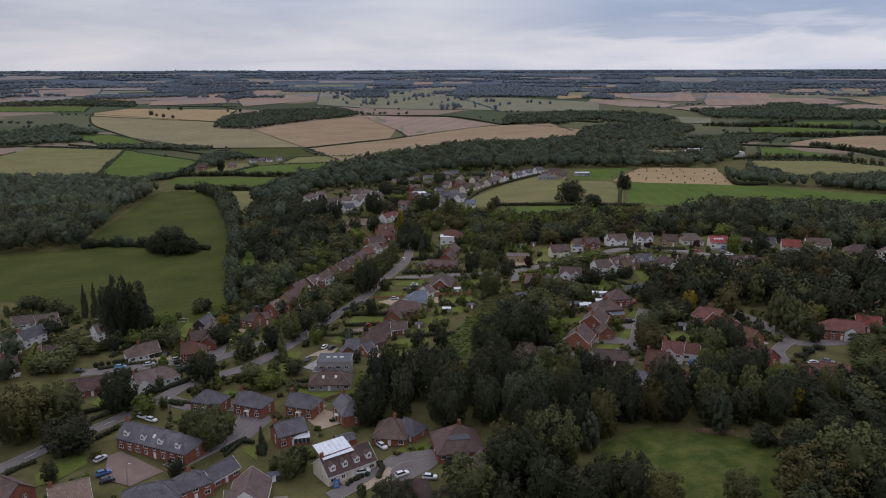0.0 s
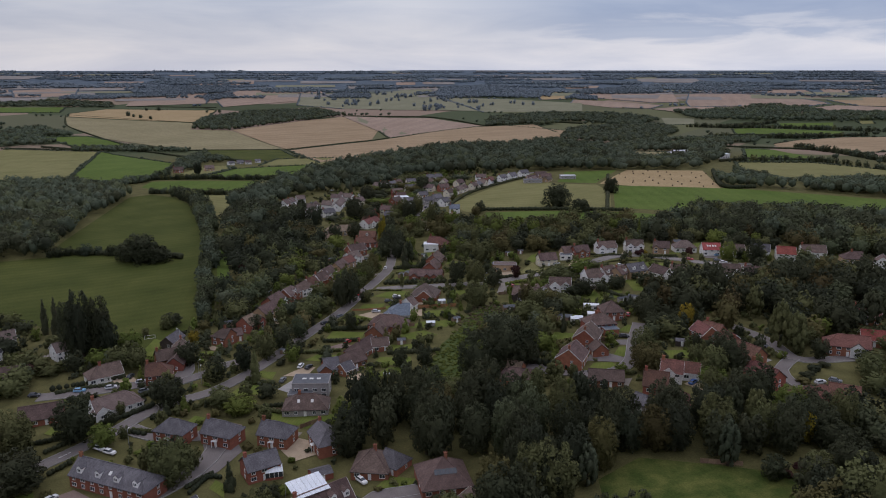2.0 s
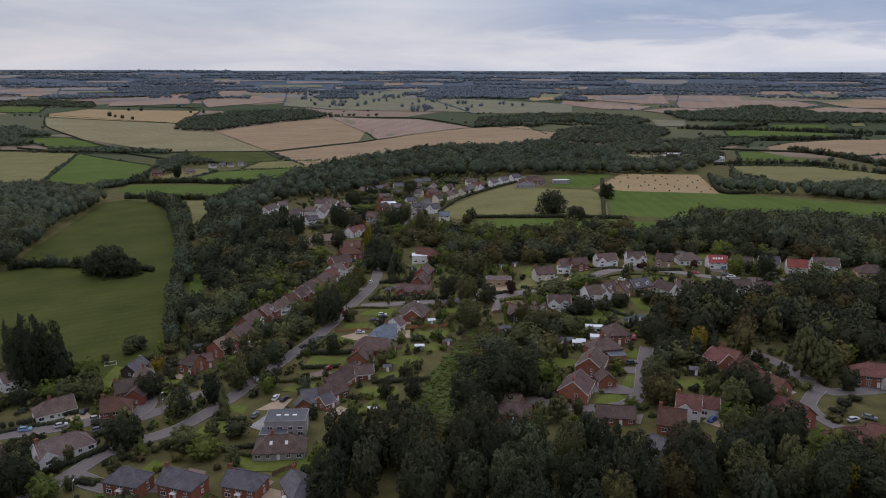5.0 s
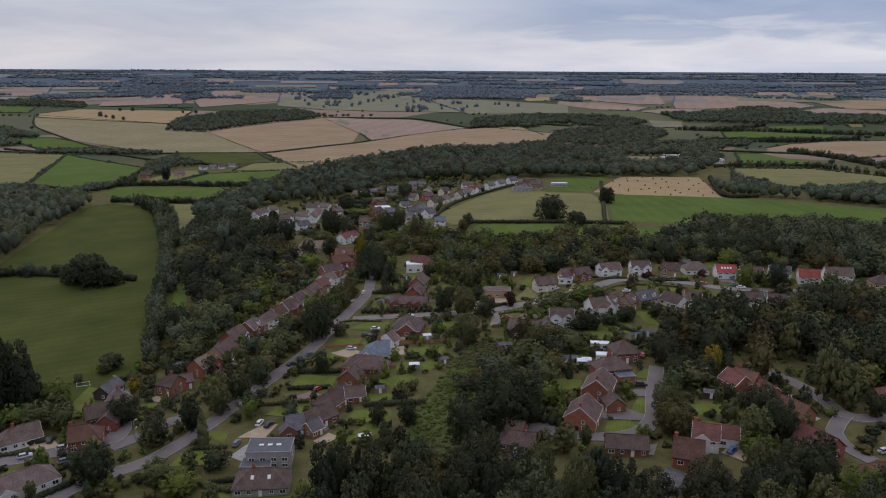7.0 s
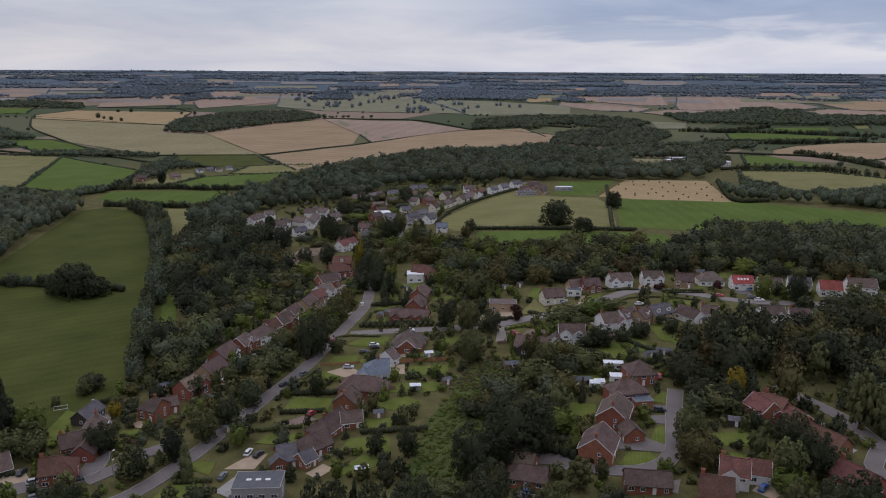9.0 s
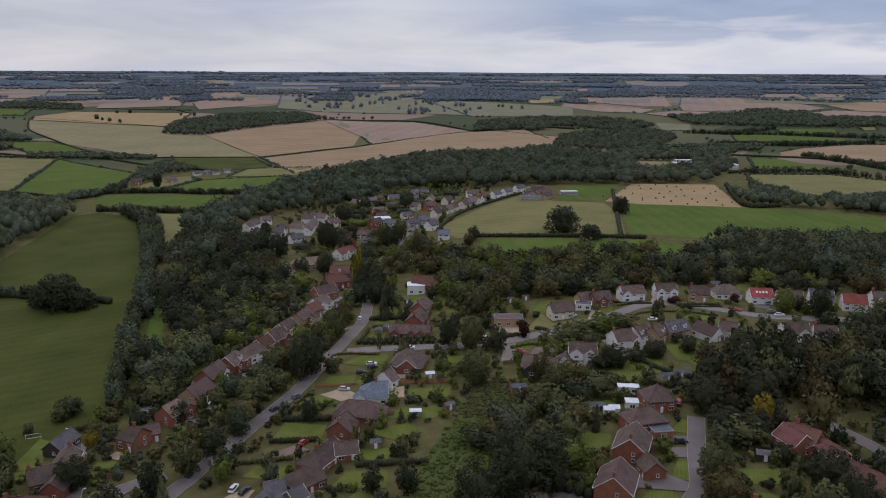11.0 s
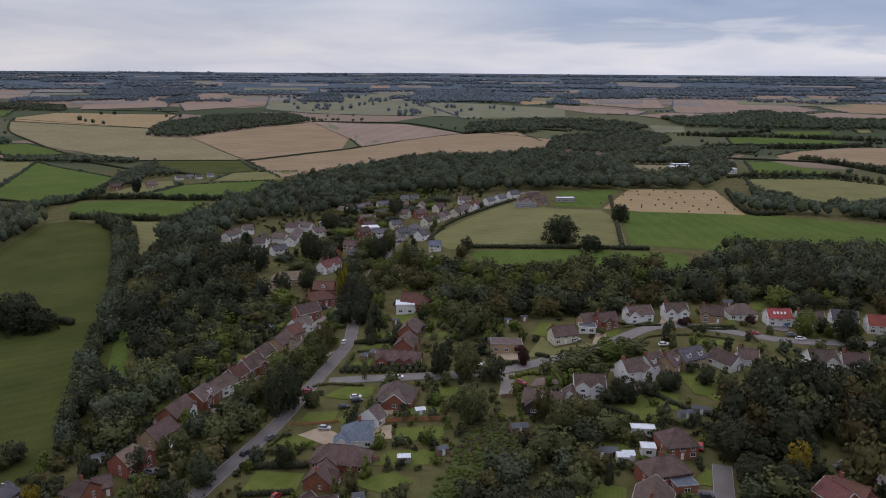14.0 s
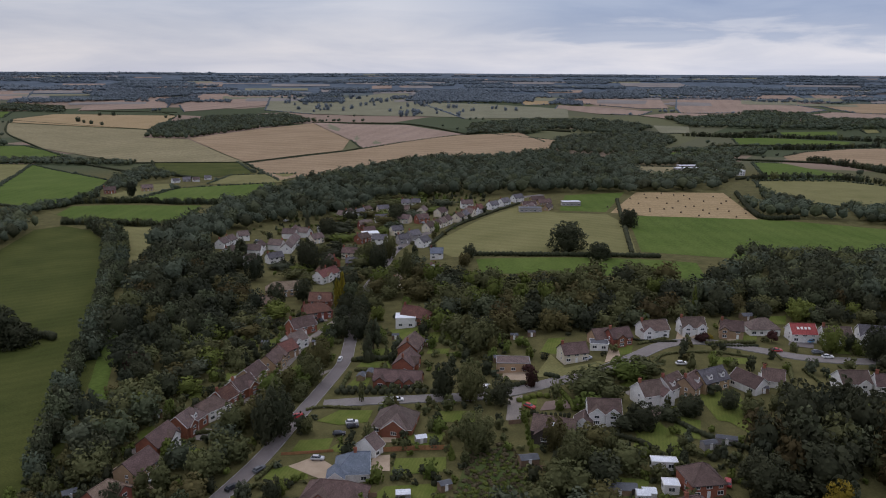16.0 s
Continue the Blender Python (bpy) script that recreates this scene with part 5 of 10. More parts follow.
field([(197.2, 729.4), (262.9, 853.4), (352.5, 851.6), (305.4, 694.1), (224.0, 711.7)], GOLD, "golden stubble field dotted with bales")
field([(206.5, 714.6), (322.1, 690.8), (444.2, 616.5), (365.3, 503.5), (294.4, 542.7), (244.8, 550.4), (169.7, 581.9)], PASTURE, "bright green pasture")
field([(46.9, 644.9), (87.4, 713.4), (130.0, 770.1), (152.8, 731.2), (192.2, 721.1), (191.2, 670.4), (164.0, 572.9), (119.1, 573.4), (52.8, 595.4), (45.8, 613.2)], OLIVE, "yellow-green field round a lone tree")
field([(186.5, 834.5), (251.4, 853.6), (194.3, 732.4), (158.0, 742.6)], PASTURE, "small green paddock at the village edge")
field([(66.3, 584.0), (172.2, 559.2), (191.7, 550.8), (179.0, 507.3), (161.2, 514.5), (64.3, 548.3)], PASTURE, "bright green pasture strip")
field([(-280.0, 829.0), (-285.0, 877.0), (-250.0, 880.0), (-160.0, 860.0), (-150.0, 795.0), (-160.0, 764.0), (-202.0, 774.0), (-238.0, 786.0)], PASTURE, "green pasture")
field([(-233.0, 912.0), (-214.0, 990.0), (-177.0, 1003.0), (-108.0, 1006.0), (-112.0, 905.0), (-161.0, 884.0), (-187.0, 887.0)], PASTURE, "green pasture below a farm")
field([(-278.0, 915.0), (-240.0, 911.0), (-220.0, 990.0), (-232.0, 1032.0), (-262.0, 1030.0), (-264.0, 995.0)], OLIVE, "pale paddock beside a farm")
field([(-327.9, 1289.9), (-202.1, 1292.6), (-151.9, 1129.1), (-220.4, 1085.9), (-285.5, 1152.3)], MEADOW, "green field")
field([(-1236.3, 2168.0), (-941.9, 2214.7), (-891.4, 2056.3), (-1153.4, 2018.7)], PASTURE, "green field")
field([(-691.3, 1503.5), (-607.9, 1516.5), (-483.5, 1385.8), (-560.4, 1342.3)], PASTURE, "green field")
field([(-1406.8, 2868.4), (-1249.4, 3076.9), (-1085.2, 2630.6), (-1245.6, 2547.8)], STUBBLE2, "rosy stubble field")
field([(-1614.0, 2848.8), (-1432.6, 2896.1), (-1294.5, 2618.7), (-1438.5, 2532.5)], STUBBLE2, "rosy stubble field")
field([(519.7, 2767.4), (642.4, 2914.2), (563.0, 2489.7), (472.6, 2474.2)], GOLD, "golden stubble field")
field([(583.0, 2468.4), (674.4, 2395.3), (793.3, 2218.1), (722.4, 2112.2), (622.2, 2155.8), (542.6, 2336.8)], STUBBLE2, "rosy stubble field")
field([(681.0, 2746.9), (828.6, 2858.7), (1016.2, 2744.1), (881.2, 2312.5), (794.9, 2320.8), (711.9, 2461.2), (650.5, 2586.4)], STUBBLE2, "rosy stubble field")
field([(1043.6, 2652.9), (1224.0, 2618.8), (1305.1, 2391.7), (1288.1, 2173.3), (1152.1, 2085.0), (1002.7, 2151.3), (853.3, 2154.5), (893.6, 2289.8)], STUBBLE2, "broad rosy stubble field")
field([(716.4, 2095.1), (836.4, 2175.2), (993.3, 2096.6), (984.3, 2044.7), (756.8, 1991.3)], STUBBLE2, "narrow rosy stubble field before a wood")
field([(1351.8, 2309.9), (1516.5, 2363.9), (1753.4, 2257.9), (1472.7, 1998.9), (1308.7, 2069.8)], STUBBLE, "tan stubble field")
field([(1124.5, 2035.9), (1271.2, 2117.0), (1430.6, 1938.5), (1362.8, 1841.3), (1125.0, 1902.1)], STUBBLE2, "rosy stubble field")
field([(1115.9, 3244.0), (1223.1, 3262.4), (1168.5, 3086.6), (1031.6, 3001.3)], PALE, "pale field between distant woods")
field([(697.0, 3250.4), (869.2, 3204.9), (818.0, 3060.5), (683.6, 3030.7)], STUBBLE2, "pale rosy field between distant woods")
field([(1355.2, 3157.6), (1488.1, 3125.3), (1425.8, 2995.5), (1304.7, 2987.2)], STUBBLE2, "pale rosy field between distant woods")
field([(1157.6, 2910.7), (1283.3, 2991.7), (1221.8, 2799.5), (1055.1, 2708.1)], STUBBLE2, "rosy field between distant woods")
field([(1370.2, 2833.6), (1531.5, 2761.4), (1461.9, 2564.5), (1286.9, 2663.3)], STUBBLE2, "rosy field between distant woods")
field([(1654.8, 2898.9), (1809.6, 2850.5), (1737.9, 2607.4), (1497.4, 2555.4)], STUBBLE2, "rosy field between distant woods")
field([(714.4, 1568.7), (779.8, 1576.9), (909.8, 1486.0), (849.1, 1407.4), (664.7, 1438.7)], PASTURE, "dull green field")
field([(874.1, 1684.6), (1003.3, 1677.6), (955.2, 1598.8), (827.7, 1573.8)], PASTURE, "dull green field")
field([(1072.4, 1701.7), (1108.4, 1694.3), (1078.2, 1639.2), (1041.9, 1633.9)], OLIVE, "small olive field")
field([(660.6, 1283.0), (732.7, 1339.4), (842.3, 1378.7), (1039.7, 1379.1), (912.4, 1197.5), (709.6, 1139.4), (678.6, 1193.8), (639.8, 1226.0)], STUBBLE, "tan stubble field")
field([(567.6, 1205.5), (611.5, 1190.9), (603.1, 1013.1), (561.9, 984.5), (466.1, 976.8)], PASTURE, "green field")
field([(442.9, 959.9), (552.6, 969.0), (616.0, 864.0), (529.8, 798.9), (434.4, 735.7), (379.0, 816.6)], OLIVE, "olive stubble field")
field([(497.0, 1348.3), (540.8, 1329.4), (540.9, 1294.2), (456.4, 1254.6)], PASTURE, "small green paddock by a farm")
field([(357.7, 1129.9), (435.3, 1120.5), (422.0, 1039.6), (341.6, 962.2), (316.8, 995.8)], PALE, "small straw-coloured field")
field([(660.4, 1852.6), (732.1, 1818.5), (672.0, 1672.4), (608.6, 1675.2)], PARK, "pale green field among woods")
field([(-188.0, 1025.0), (-178.0, 1112.0), (-92.0, 1104.0), (-103.0, 1014.0), (-139.0, 1011.0)], OLIVE, "dry olive field beside a wood")
field([(-132.0, 559.5), (-125.5, 559.5), (-111.0, 480.0), (-97.0, 420.0), (-86.0, 393.3), (-91.5, 393.3), (-104.0, 420.0), (-118.0, 480.0)], PASTURE, "narrow green ride between trees")
field([(51.3, 193.7), (65.4, 202.4), (83.6, 195.1), (103.7, 186.6), (86.1, 156.1), (47.0, 162.5)], PADDOCK, "rough green paddock between trees")
field([(-202.0, 759.0), (-160.0, 748.0), (-148.0, 665.0), (-143.0, 600.0), (-162.0, 652.0), (-184.0, 708.0)], OLIVE, "green field among trees")
field([(125.7, 1436.8), (248.6, 1680.1), (354.7, 1551.5), (293.2, 1338.8), (200.4, 1213.9), (100.1, 1161.6)], STUBBLE, "tan stubble field beside a wood")

# overgrown open strip behind the gardens
reserve([(10.2, 276.7), (1.7, 280.4), (4.8, 298.7), (17.6, 320.0), (28.9, 334.9), (34.5, 348.8), (50.8, 343.8), (45.1, 330.1), (32.6, 315.7), (22.5, 296.2), (18.9, 276.4)])

# ---- roads ----
road("road", [(-137.7, 185.1), (-126.3, 198.5), (-118.4, 209.5), (-110.3, 218.9), (-102.0, 230.0), (-94.9, 241.6), (-88.2, 255.6), (-79.9, 264.2), (-71.3, 271.0), (-60.0, 290.9), (-44.3, 329.7), (-30.9, 361.6), (-21.7, 391.5), (-9.2, 432.1), (-7.1, 450.7), (-6.4, 470.7), (-7.0, 491.1), (-2.7, 528.1), (10.2, 588.8), (19.2, 630.9), (36.3, 663.7), (59.8, 705.1), (93.4, 755.6), (139.3, 817.4), (165.6, 839.2)], 5.2, dashes=True, label="main tarmac road through the village")
road("lane", [(-43.4, 400.7), (-33.8, 429.7), (-25.5, 463.9), (-16.7, 485.2), (-11.8, 495.1)], 3.2, LANE, "narrow service lane behind the verge", False)
road("side_road", [(-14.5, 397.4), (1.3, 396.2), (23.5, 392.5), (41.3, 389.3), (53.5, 389.6), (68.9, 393.8), (84.6, 397.7), (103.6, 409.1), (121.6, 420.3), (138.2, 420.5), (155.8, 408.8), (172.9, 398.6), (210.8, 391.1)], 5.8, PALETAR, label="curving tarmac side road past white houses")
road("side_road", [(-133.4, 271.1), (-118.3, 272.8), (-108.6, 275.0), (-97.3, 278.7), (-87.4, 282.3), (-85.9, 291.0), (-90.3, 303.1), (-97.8, 322.0)], 6.0, label="tarmac side road with parked cars")
road("side_road", [(-85.5, 279.3), (-77.6, 287.7), (-72.9, 295.5), (-63.4, 302.8)], 5.0, label="short tarmac link road")
road("cul_de_sac", [(-91.8, 243.0), (-80.1, 236.6), (-64.6, 237.0), (-60.0, 229.3), (-63.3, 215.4), (-68.9, 206.2), (-76.0, 196.2)], 6.0, label="tarmac close between brick houses")
road("cul_de_sac", [(-26.9, 179.5), (-21.1, 184.5), (-15.0, 190.3), (-9.4, 197.5), (-1.8, 198.6), (5.9, 199.9)], 5.0, label="tarmac close with a turning head")
road("cul_de_sac", [(100.0, 309.1), (91.6, 289.4), (83.7, 269.4), (75.6, 262.2), (65.9, 262.1), (55.9, 266.4), (49.6, 270.4)], 5.0, label="curving tarmac close between brick houses")
road("cul_de_sac", [(131.7, 305.9), (137.9, 295.7), (142.8, 280.5), (143.3, 263.5), (151.3, 260.6), (165.7, 261.8)], 5.0, label="tarmac close past red-brick houses")
road("cul_de_sac", [(143.3, 263.5), (133.6, 253.7), (131.6, 243.9), (134.0, 236.2)], 4.5, label="tarmac close past red-brick houses")

# ---- houses ----
house(-81.8, 206.7, -25, 26.7, 8.7, 2, BRICK, SLATE, "b", dormers=4, chimney=1, rooflights=1, barge=False, label="long red-brick terrace with grey slate roof and dormers")
house(-74.2, 235.4, -20, 11.0, 7.4, 2, BRICK, SLATE, "ab", porch=True, barge=False, label="red-brick two-storey house with a grey slate roof")
house(-58.9, 233.7, -24, 11.2, 7.8, 2, BRICK, SLATE, "b", porch=True, chimney=1, label="red-brick two-storey house with a grey slate roof")
house(-41.5, 232.4, -20, 10.3, 7.8, 2, BRICK, SLATE, "b", porch=True, chimney=1, label="red-brick two-storey house with a grey slate roof")
house(-26.0, 227.1, -67, 11.6, 7.4, 2, BRICK, SLATE, "b", porch=True, chimney=1, label="red-brick two-storey house with a grey slate roof")
house(-43.6, 213.3, 29, 9.7, 7.4, 2, BRICK, SLATE, "", chimney=1, label="red-brick two-storey house with a grey slate roof")
house(-24.2, 193.5, 35, 15.9, 9.2, 1.5, CREAM, TILE, "", dormers=4, chimney=1, label="cream chalet house with a row of white dormers")
house(-10.6, 211.8, -10, 11.0, 11.0, 1, BRICK, TILE, "ab", chimney=1, barge=False, label="red-brick bungalow with a brown tiled roof")
house(-4.2, 211.7, -37, 6.6, 7.4, 1, BRICK, SLATE, "b", label="red-brick bungalow with a grey slate roof")
house(9.2, 201.1, 8, 14.1, 13.8, 1, BRICK, TILE, "ab", chimney=1, solar=6, barge=False, label="brick bungalow with hipped brown roof and solar panels")
house(-49.0, 179.4, -87, 12.9, 10.1, 1, WHITE, PINKTILE, "", gables=[(2, 5, 1)], label="white bungalow with a broad pale tiled roof")
house(-74.2, 176.2, 21, 14.2, 8.3, 2, BRICK, SLATE, "ab", barge=False, label="red-brick two-storey house with a grey slate roof")
house(-65.9, 182.6, 39, 9.8, 7.8, 2, BRICK, SLATE, "ab", barge=False, chimney=1, label="red-brick two-storey house with a grey slate roof")
house(-60.0, 190.6, 54, 9.7, 6.4, 1, BRICK, SLATE, "", label="red-brick bungalow with a grey slate roof")
house(-95.7, 176.6, 28, 9.7, 8.3, 2, BRICK, TANTILE, "", chimney=1, label="red-brick two-storey house with a tan tiled roof")
house(-113.5, 179.8, -31, 10.7, 8.3, 2, BRICK, TILE, "", chimney=1, label="red-brick two-storey house with a brown tiled roof")
house(16.1, 184.9, -83, 8.8, 6.4, 1, WHITE, TILE, "", label="white-rendered bungalow with a brown tiled roof")
house(-4.2, 176.2, 11, 9.9, 8.3, 1, BRICK, TILE, "ab", barge=False, label="red-brick bungalow with a brown tiled roof")
house(-122.9, 251.8, 19, 13.1, 8.3, 1, BRICK, TILE, "", label="red-brick bungalow with a brown tiled roof")
house(-100.6, 257.4, 40, 15.9, 8.7, 1, WHITE, PINKTILE, "b", gables=[(-6, 5, 1.2)], chimney=1, label="white bungalow with gabled bay and weathered roof")
house(-115.1, 285.0, 34, 12.4, 8.3, 1, WHITE, TILE, "a", chimney=1, label="white-rendered bungalow with a brown tiled roof")
house(-92.8, 281.1, 12, 9.3, 8.3, 2, BRICK, REDTILE, "b", chimney=1, label="red-brick two-storey house with a red tiled roof")
house(-95.8, 298.5, 28, 7.6, 7.4, 1.5, BRICK, TILE, "", chimney=1, label="red-brick chalet house with a brown tiled roof")
house(-90.2, 294.8, -89, 9.8, 6.4, 1.5, BRICK, TILE, "", label="red-brick chalet house with a brown tiled roof")
house(-92.8, 306.9, -83, 10.3, 6.4, 1.5, BRICK, TILE, "", chimney=1, label="red-brick chalet house with a brown tiled roof")
house(-99.2, 319.4, 77, 9.9, 6.0, 1, DARKWOOD, SLATE, "", label="dark-boarded bungalow with a grey slate roof")
house(-77.8, 320.5, -27, 7.5, 7.4, 2, BRICK, TILE, "a", chimney=1, label="red-brick two-storey house with a brown tiled roof")
house(-73.8, 325.1, 25, 5.0, 5.5, 1.5, BRICK, TILE, "", label="red-brick chalet house with a brown tiled roof")
house(-142.6, 310.7, 46, 5.0, 7.4, 2, WHITE, PINKTILE, "", label="white-rendered two-storey house with a weathered pink tiled roof")
house(-184.6, 328.6, 24, 9.2, 7.4, 2, WHITE, PINKTILE, "", label="white-rendered two-storey house with a weathered pink tiled roof")
house(-174.9, 296.9, 57, 6.0, 7.4, 2, WHITE, PINKTILE, "", chimney=1, label="white-rendered two-storey house with a weathered pink tiled roof")
house(-174.8, 329.7, 35, 9.5, 7.4, 2, WHITE, PINKTILE, "", label="white-rendered two-storey house with a weathered pink tiled roof")
house(-172.5, 309.6, 66, 11.3, 7.4, 2, WHITE, SLATE, "", chimney=1, label="white-rendered two-storey house with a grey slate roof")
house(-153.1, 290.2, 14, 7.8, 7.4, 1, BRICK, TILE, "", label="red-brick bungalow with a brown tiled roof")
house(-165.3, 279.2, 22, 5.9, 7.4, 1.5, BRICK, TILE, "", chimney=1, label="red-brick chalet house with a brown tiled roof")
house(-69.8, 338.6, 63, 11, 7.8, 2, BRICK, TANTILE, "b", porch=True, gables=[(2, 4.5, 1)], label="red-brick two-storey house with a tan tiled roof")
house(-65.8, 353.3, 67, 11, 7.8, 2, BUFF, TILE, "", label="buff-brick two-storey house with a brown tiled roof")
house(-64.3, 369.6, 70, 11.5, 7.8, 2, BRICK, TILE, "", gables=[(2.5, 4.5, 1)], timber=True, label="red-brick two-storey house with a brown tiled roof")
house(-58.4, 383.1, 67, 11.5, 7.8, 2, BRICK, PINKTILE, "b", dormers=1, gables=[(-3, 4, 1)], label="red-brick two-storey house with a weathered pink tiled roof")
house(-52.2, 393.6, 48, 9.5, 7.8, 2, WHITE, TILE, "ab", label="white-rendered two-storey house with a brown tiled roof")
house(-50.0, 400.7, 61, 7.5, 7.4, 2, BRICK, REDTILE, "", chimney=1, label="red-brick two-storey house with a red tiled roof")
house(-45.4, 409.9, 54, 9, 7.8, 2, BRICK, TILE, "", chimney=1, gables=[(2, 4, 1)], label="red-brick two-storey house with a brown tiled roof")
house(-43.2, 421.4, 68, 10.5, 7.4, 2, BUFF, TILE, "", label="buff-brick two-storey house with a brown tiled roof")
house(-37.2, 436.1, 70, 11.5, 7.4, 2, BUFF, TILE, "", gables=[(0, 4, 1)], label="buff-brick two-storey house with a brown tiled roof")
house(-33.5, 446.5, 53, 8.5, 7.4, 2, BUFF, REDTILE, "", label="buff-brick two-storey house with a red tiled roof")
house(-30.6, 457.0, 50, 9.5, 7.4, 2, WHITE, PINKTILE, "", chimney=1, gables=[(-2, 4, 1)], label="white-rendered two-storey house with a weathered pink tiled roof")
house(-29.6, 476.7, 35, 11.8, 8.3, 2, BRICK, TILE, "", chimney=1, label="red-brick two-storey house with a brown tiled roof")
house(-23.9, 497.5, 19, 13.6, 8.3, 2, BRICK, REDTILE, "b", chimney=1, label="red-brick two-storey house with a red tiled roof")
house(-23.3, 516.0, -7, 11.1, 8.3, 2, BRICK, REDTILE, "", dormers=1, label="red-brick two-storey house with a red tiled roof")
house(-45.3, 539.8, 8, 18.2, 8.3, 2, BUFF, TANTILE, "a", label="buff-brick two-storey house with a tan tiled roof")
house(-49.4, 515.2, 11, 8.4, 7.4, 2, BUFF, TANTILE, "", chimney=1, label="buff-brick two-storey house with a tan tiled roof")
house(-23.6, 566.8, 58, 16.7, 7.4, 2, WHITE, REDTILE, "", gables=[(-2, 4, 1)], label="white-rendered two-storey house with a red tiled roof")
house(11.0, 374.6, -15, 13.5, 12.5, 1, BRICK, PINKTILE, "ab", gables=[(1, 8, 1.5)], label="broad brick bungalow with hipped pink tiled roof")
house(2.5, 359.1, 55, 5.0, 7.4, 1.5, WHITE, PINKTILE, "", label="white-rendered chalet house with a weathered pink tiled roof")
house(-2.5, 347.6, -2, 10.3, 10.1, 1.5, WHITE, BLUESLATE, "a", gables=[(-4.5, 5, 3)], chimney=1, label="extended house with blue-grey slate roof and brick gable")
house(-7.0, 334.3, -14, 17.5, 9.2, 1, BRICK, TILE, "ab", gables=[(-3, 6, 1)], barge=False, label="red-brick bungalow with a brown tiled roof")
house(-12.4, 323.9, 71, 7.5, 8.3, 1, BRICK, TILE, "", chimney=1, gables=[(1, 5, 1)], label="red-brick bungalow with a brown tiled roof")
house(-18.1, 305.6, 58, 14.0, 8.3, 1, BRICK, TILE, "a", chimney=1, label="red-brick bungalow with a brown tiled roof")
house(-10.7, 308.8, 9, 7.1, 6.4, 1, BRICK, TILE, "", label="red-brick bungalow with a brown tiled roof")
house(-22.1, 292.8, 41, 10.2, 8.3, 1.5, BRICK, TILE, "a", label="red-brick chalet house with a brown tiled roof")
house(-29.5, 287.8, 17, 5.8, 8.3, 1, BRICK, SLATE, "", gables=[(-3, 5, 1)], label="red-brick bungalow with a grey slate roof")
house(-23.5, 285.3, 45, 5.0, 5.5, 1, BRICK, SLATE, "", label="red-brick bungalow with a grey slate roof")
house(-35.0, 254.5, 0, 15.5, 9.2, 1, GREYR, TILE, "ab", rooflights=2, chimney=1, barge=False, label="grey-rendered bungalow with a brown tiled roof")
house(13.0, 408.6, -13, 18.0, 7.4, 1, BRICK, TILE, "", gables=[(-6, 4, 1.4), (1, 3.5, 1.2), (5, 4, 1.4)], label="long brick bungalow with three front gables behind a hedge")
house(16.6, 423.5, 73, 12.0, 8.3, 1.5, BRICK, TILE, "", chimney=1, gables=[(0, 5, 1.2)], label="red-brick chalet house with a brown tiled roof")
house(19.4, 441.0, 73, 13.0, 8.3, 1.5, BRICK, TILE, "", chimney=1, label="red-brick chalet house with a brown tiled roof")
house(23.6, 476.3, -26, 12.4, 9.2, 2, BRICK, REDTILE, "b", chimney=1, label="red-brick two-storey house with a red tiled roof")
house(39.8, 270.4, -31, 7.4, 6.0, 1, BRICK, TANTILE, "", label="small brick outbuilding with a tan tiled roof")
house(39.5, 262.5, -20, 11.0, 6.8, 1, BRICK, TILE, "a", label="red-brick bungalow with a brown tiled roof")
house(85.7, 231.5, -20, 10.5, 8.0, 1.5, BRICK, REDTILE, "b", label="red-brick chalet house with a broad red tiled roof")
house(62.2, 272.0, 63, 11.2, 9.7, 2, BRICK, TILE, "", chimney=1, label="red-brick two-storey house with a brown tiled roof")
house(72.8, 290.6, 63, 11.7, 9.2, 2, BRICK, TILE, "", chimney=1, label="red-brick two-storey house with a brown tiled roof")
house(74.4, 279.5, -87, 6.3, 6.0, 1, BRICK, TILE, "", label="red-brick bungalow with a brown tiled roof")
house(81.2, 304.9, 9, 12.7, 8.3, 2, BRICK, TILE, "ab", chimney=1, barge=False, label="red-brick two-storey house with a brown tiled roof")
house(90.4, 318.8, 3, 9.6, 9.2, 2, BRICK, TILE, "ab", barge=False, label="red-brick two-storey house with a brown tiled roof")
house(69.8, 253.0, -12, 12.0, 6.5, 1, BRICK, TILE, "", label="red-brick bungalow with a brown tiled roof")
house(84.8, 244.7, -22, 8.1, 9.2, 1.5, BRICK, REDTILE, "", chimney=1, label="red-brick chalet house with a red tiled roof")
house(92.8, 251.4, -24, 7.4, 7.8, 2, WHITE, REDTILE, "", gables=[(-1, 4.5, 1)], chimney=1, timber=True, label="white-rendered two-storey house with a red tiled roof")
house(99.8, 251.9, -22, 5.7, 6.4, 1.5, WHITE, REDTILE, "", label="white-rendered chalet house with a red tiled roof")
house(120.9, 286.8, -55, 11.7, 7.8, 2, BRICK, REDTILE, "a", chimney=1, label="red-brick two-storey house with a red tiled roof")
house(125.3, 278.1, -75, 7.4, 6.4, 1.5, BRICK, REDTILE, "", gables=[(-2, 4, 1)], label="red-brick chalet house with a red tiled roof")
house(124.4, 262.3, -64, 12.2, 7.8, 2, BRICK, REDTILE, "", chimney=1, label="red-brick two-storey house with a red tiled roof")
house(121.3, 242.1, -67, 10.9, 7.8, 2, BRICK, REDTILE, "", chimney=1, label="red-brick two-storey house with a red tiled roof")
house(165.2, 266.8, -22, 15.2, 8.3, 2, BRICK, REDTILE, "a", gables=[(3, 4.5, 1)], timber=True, label="red-brick two-storey house with a red tiled roof")
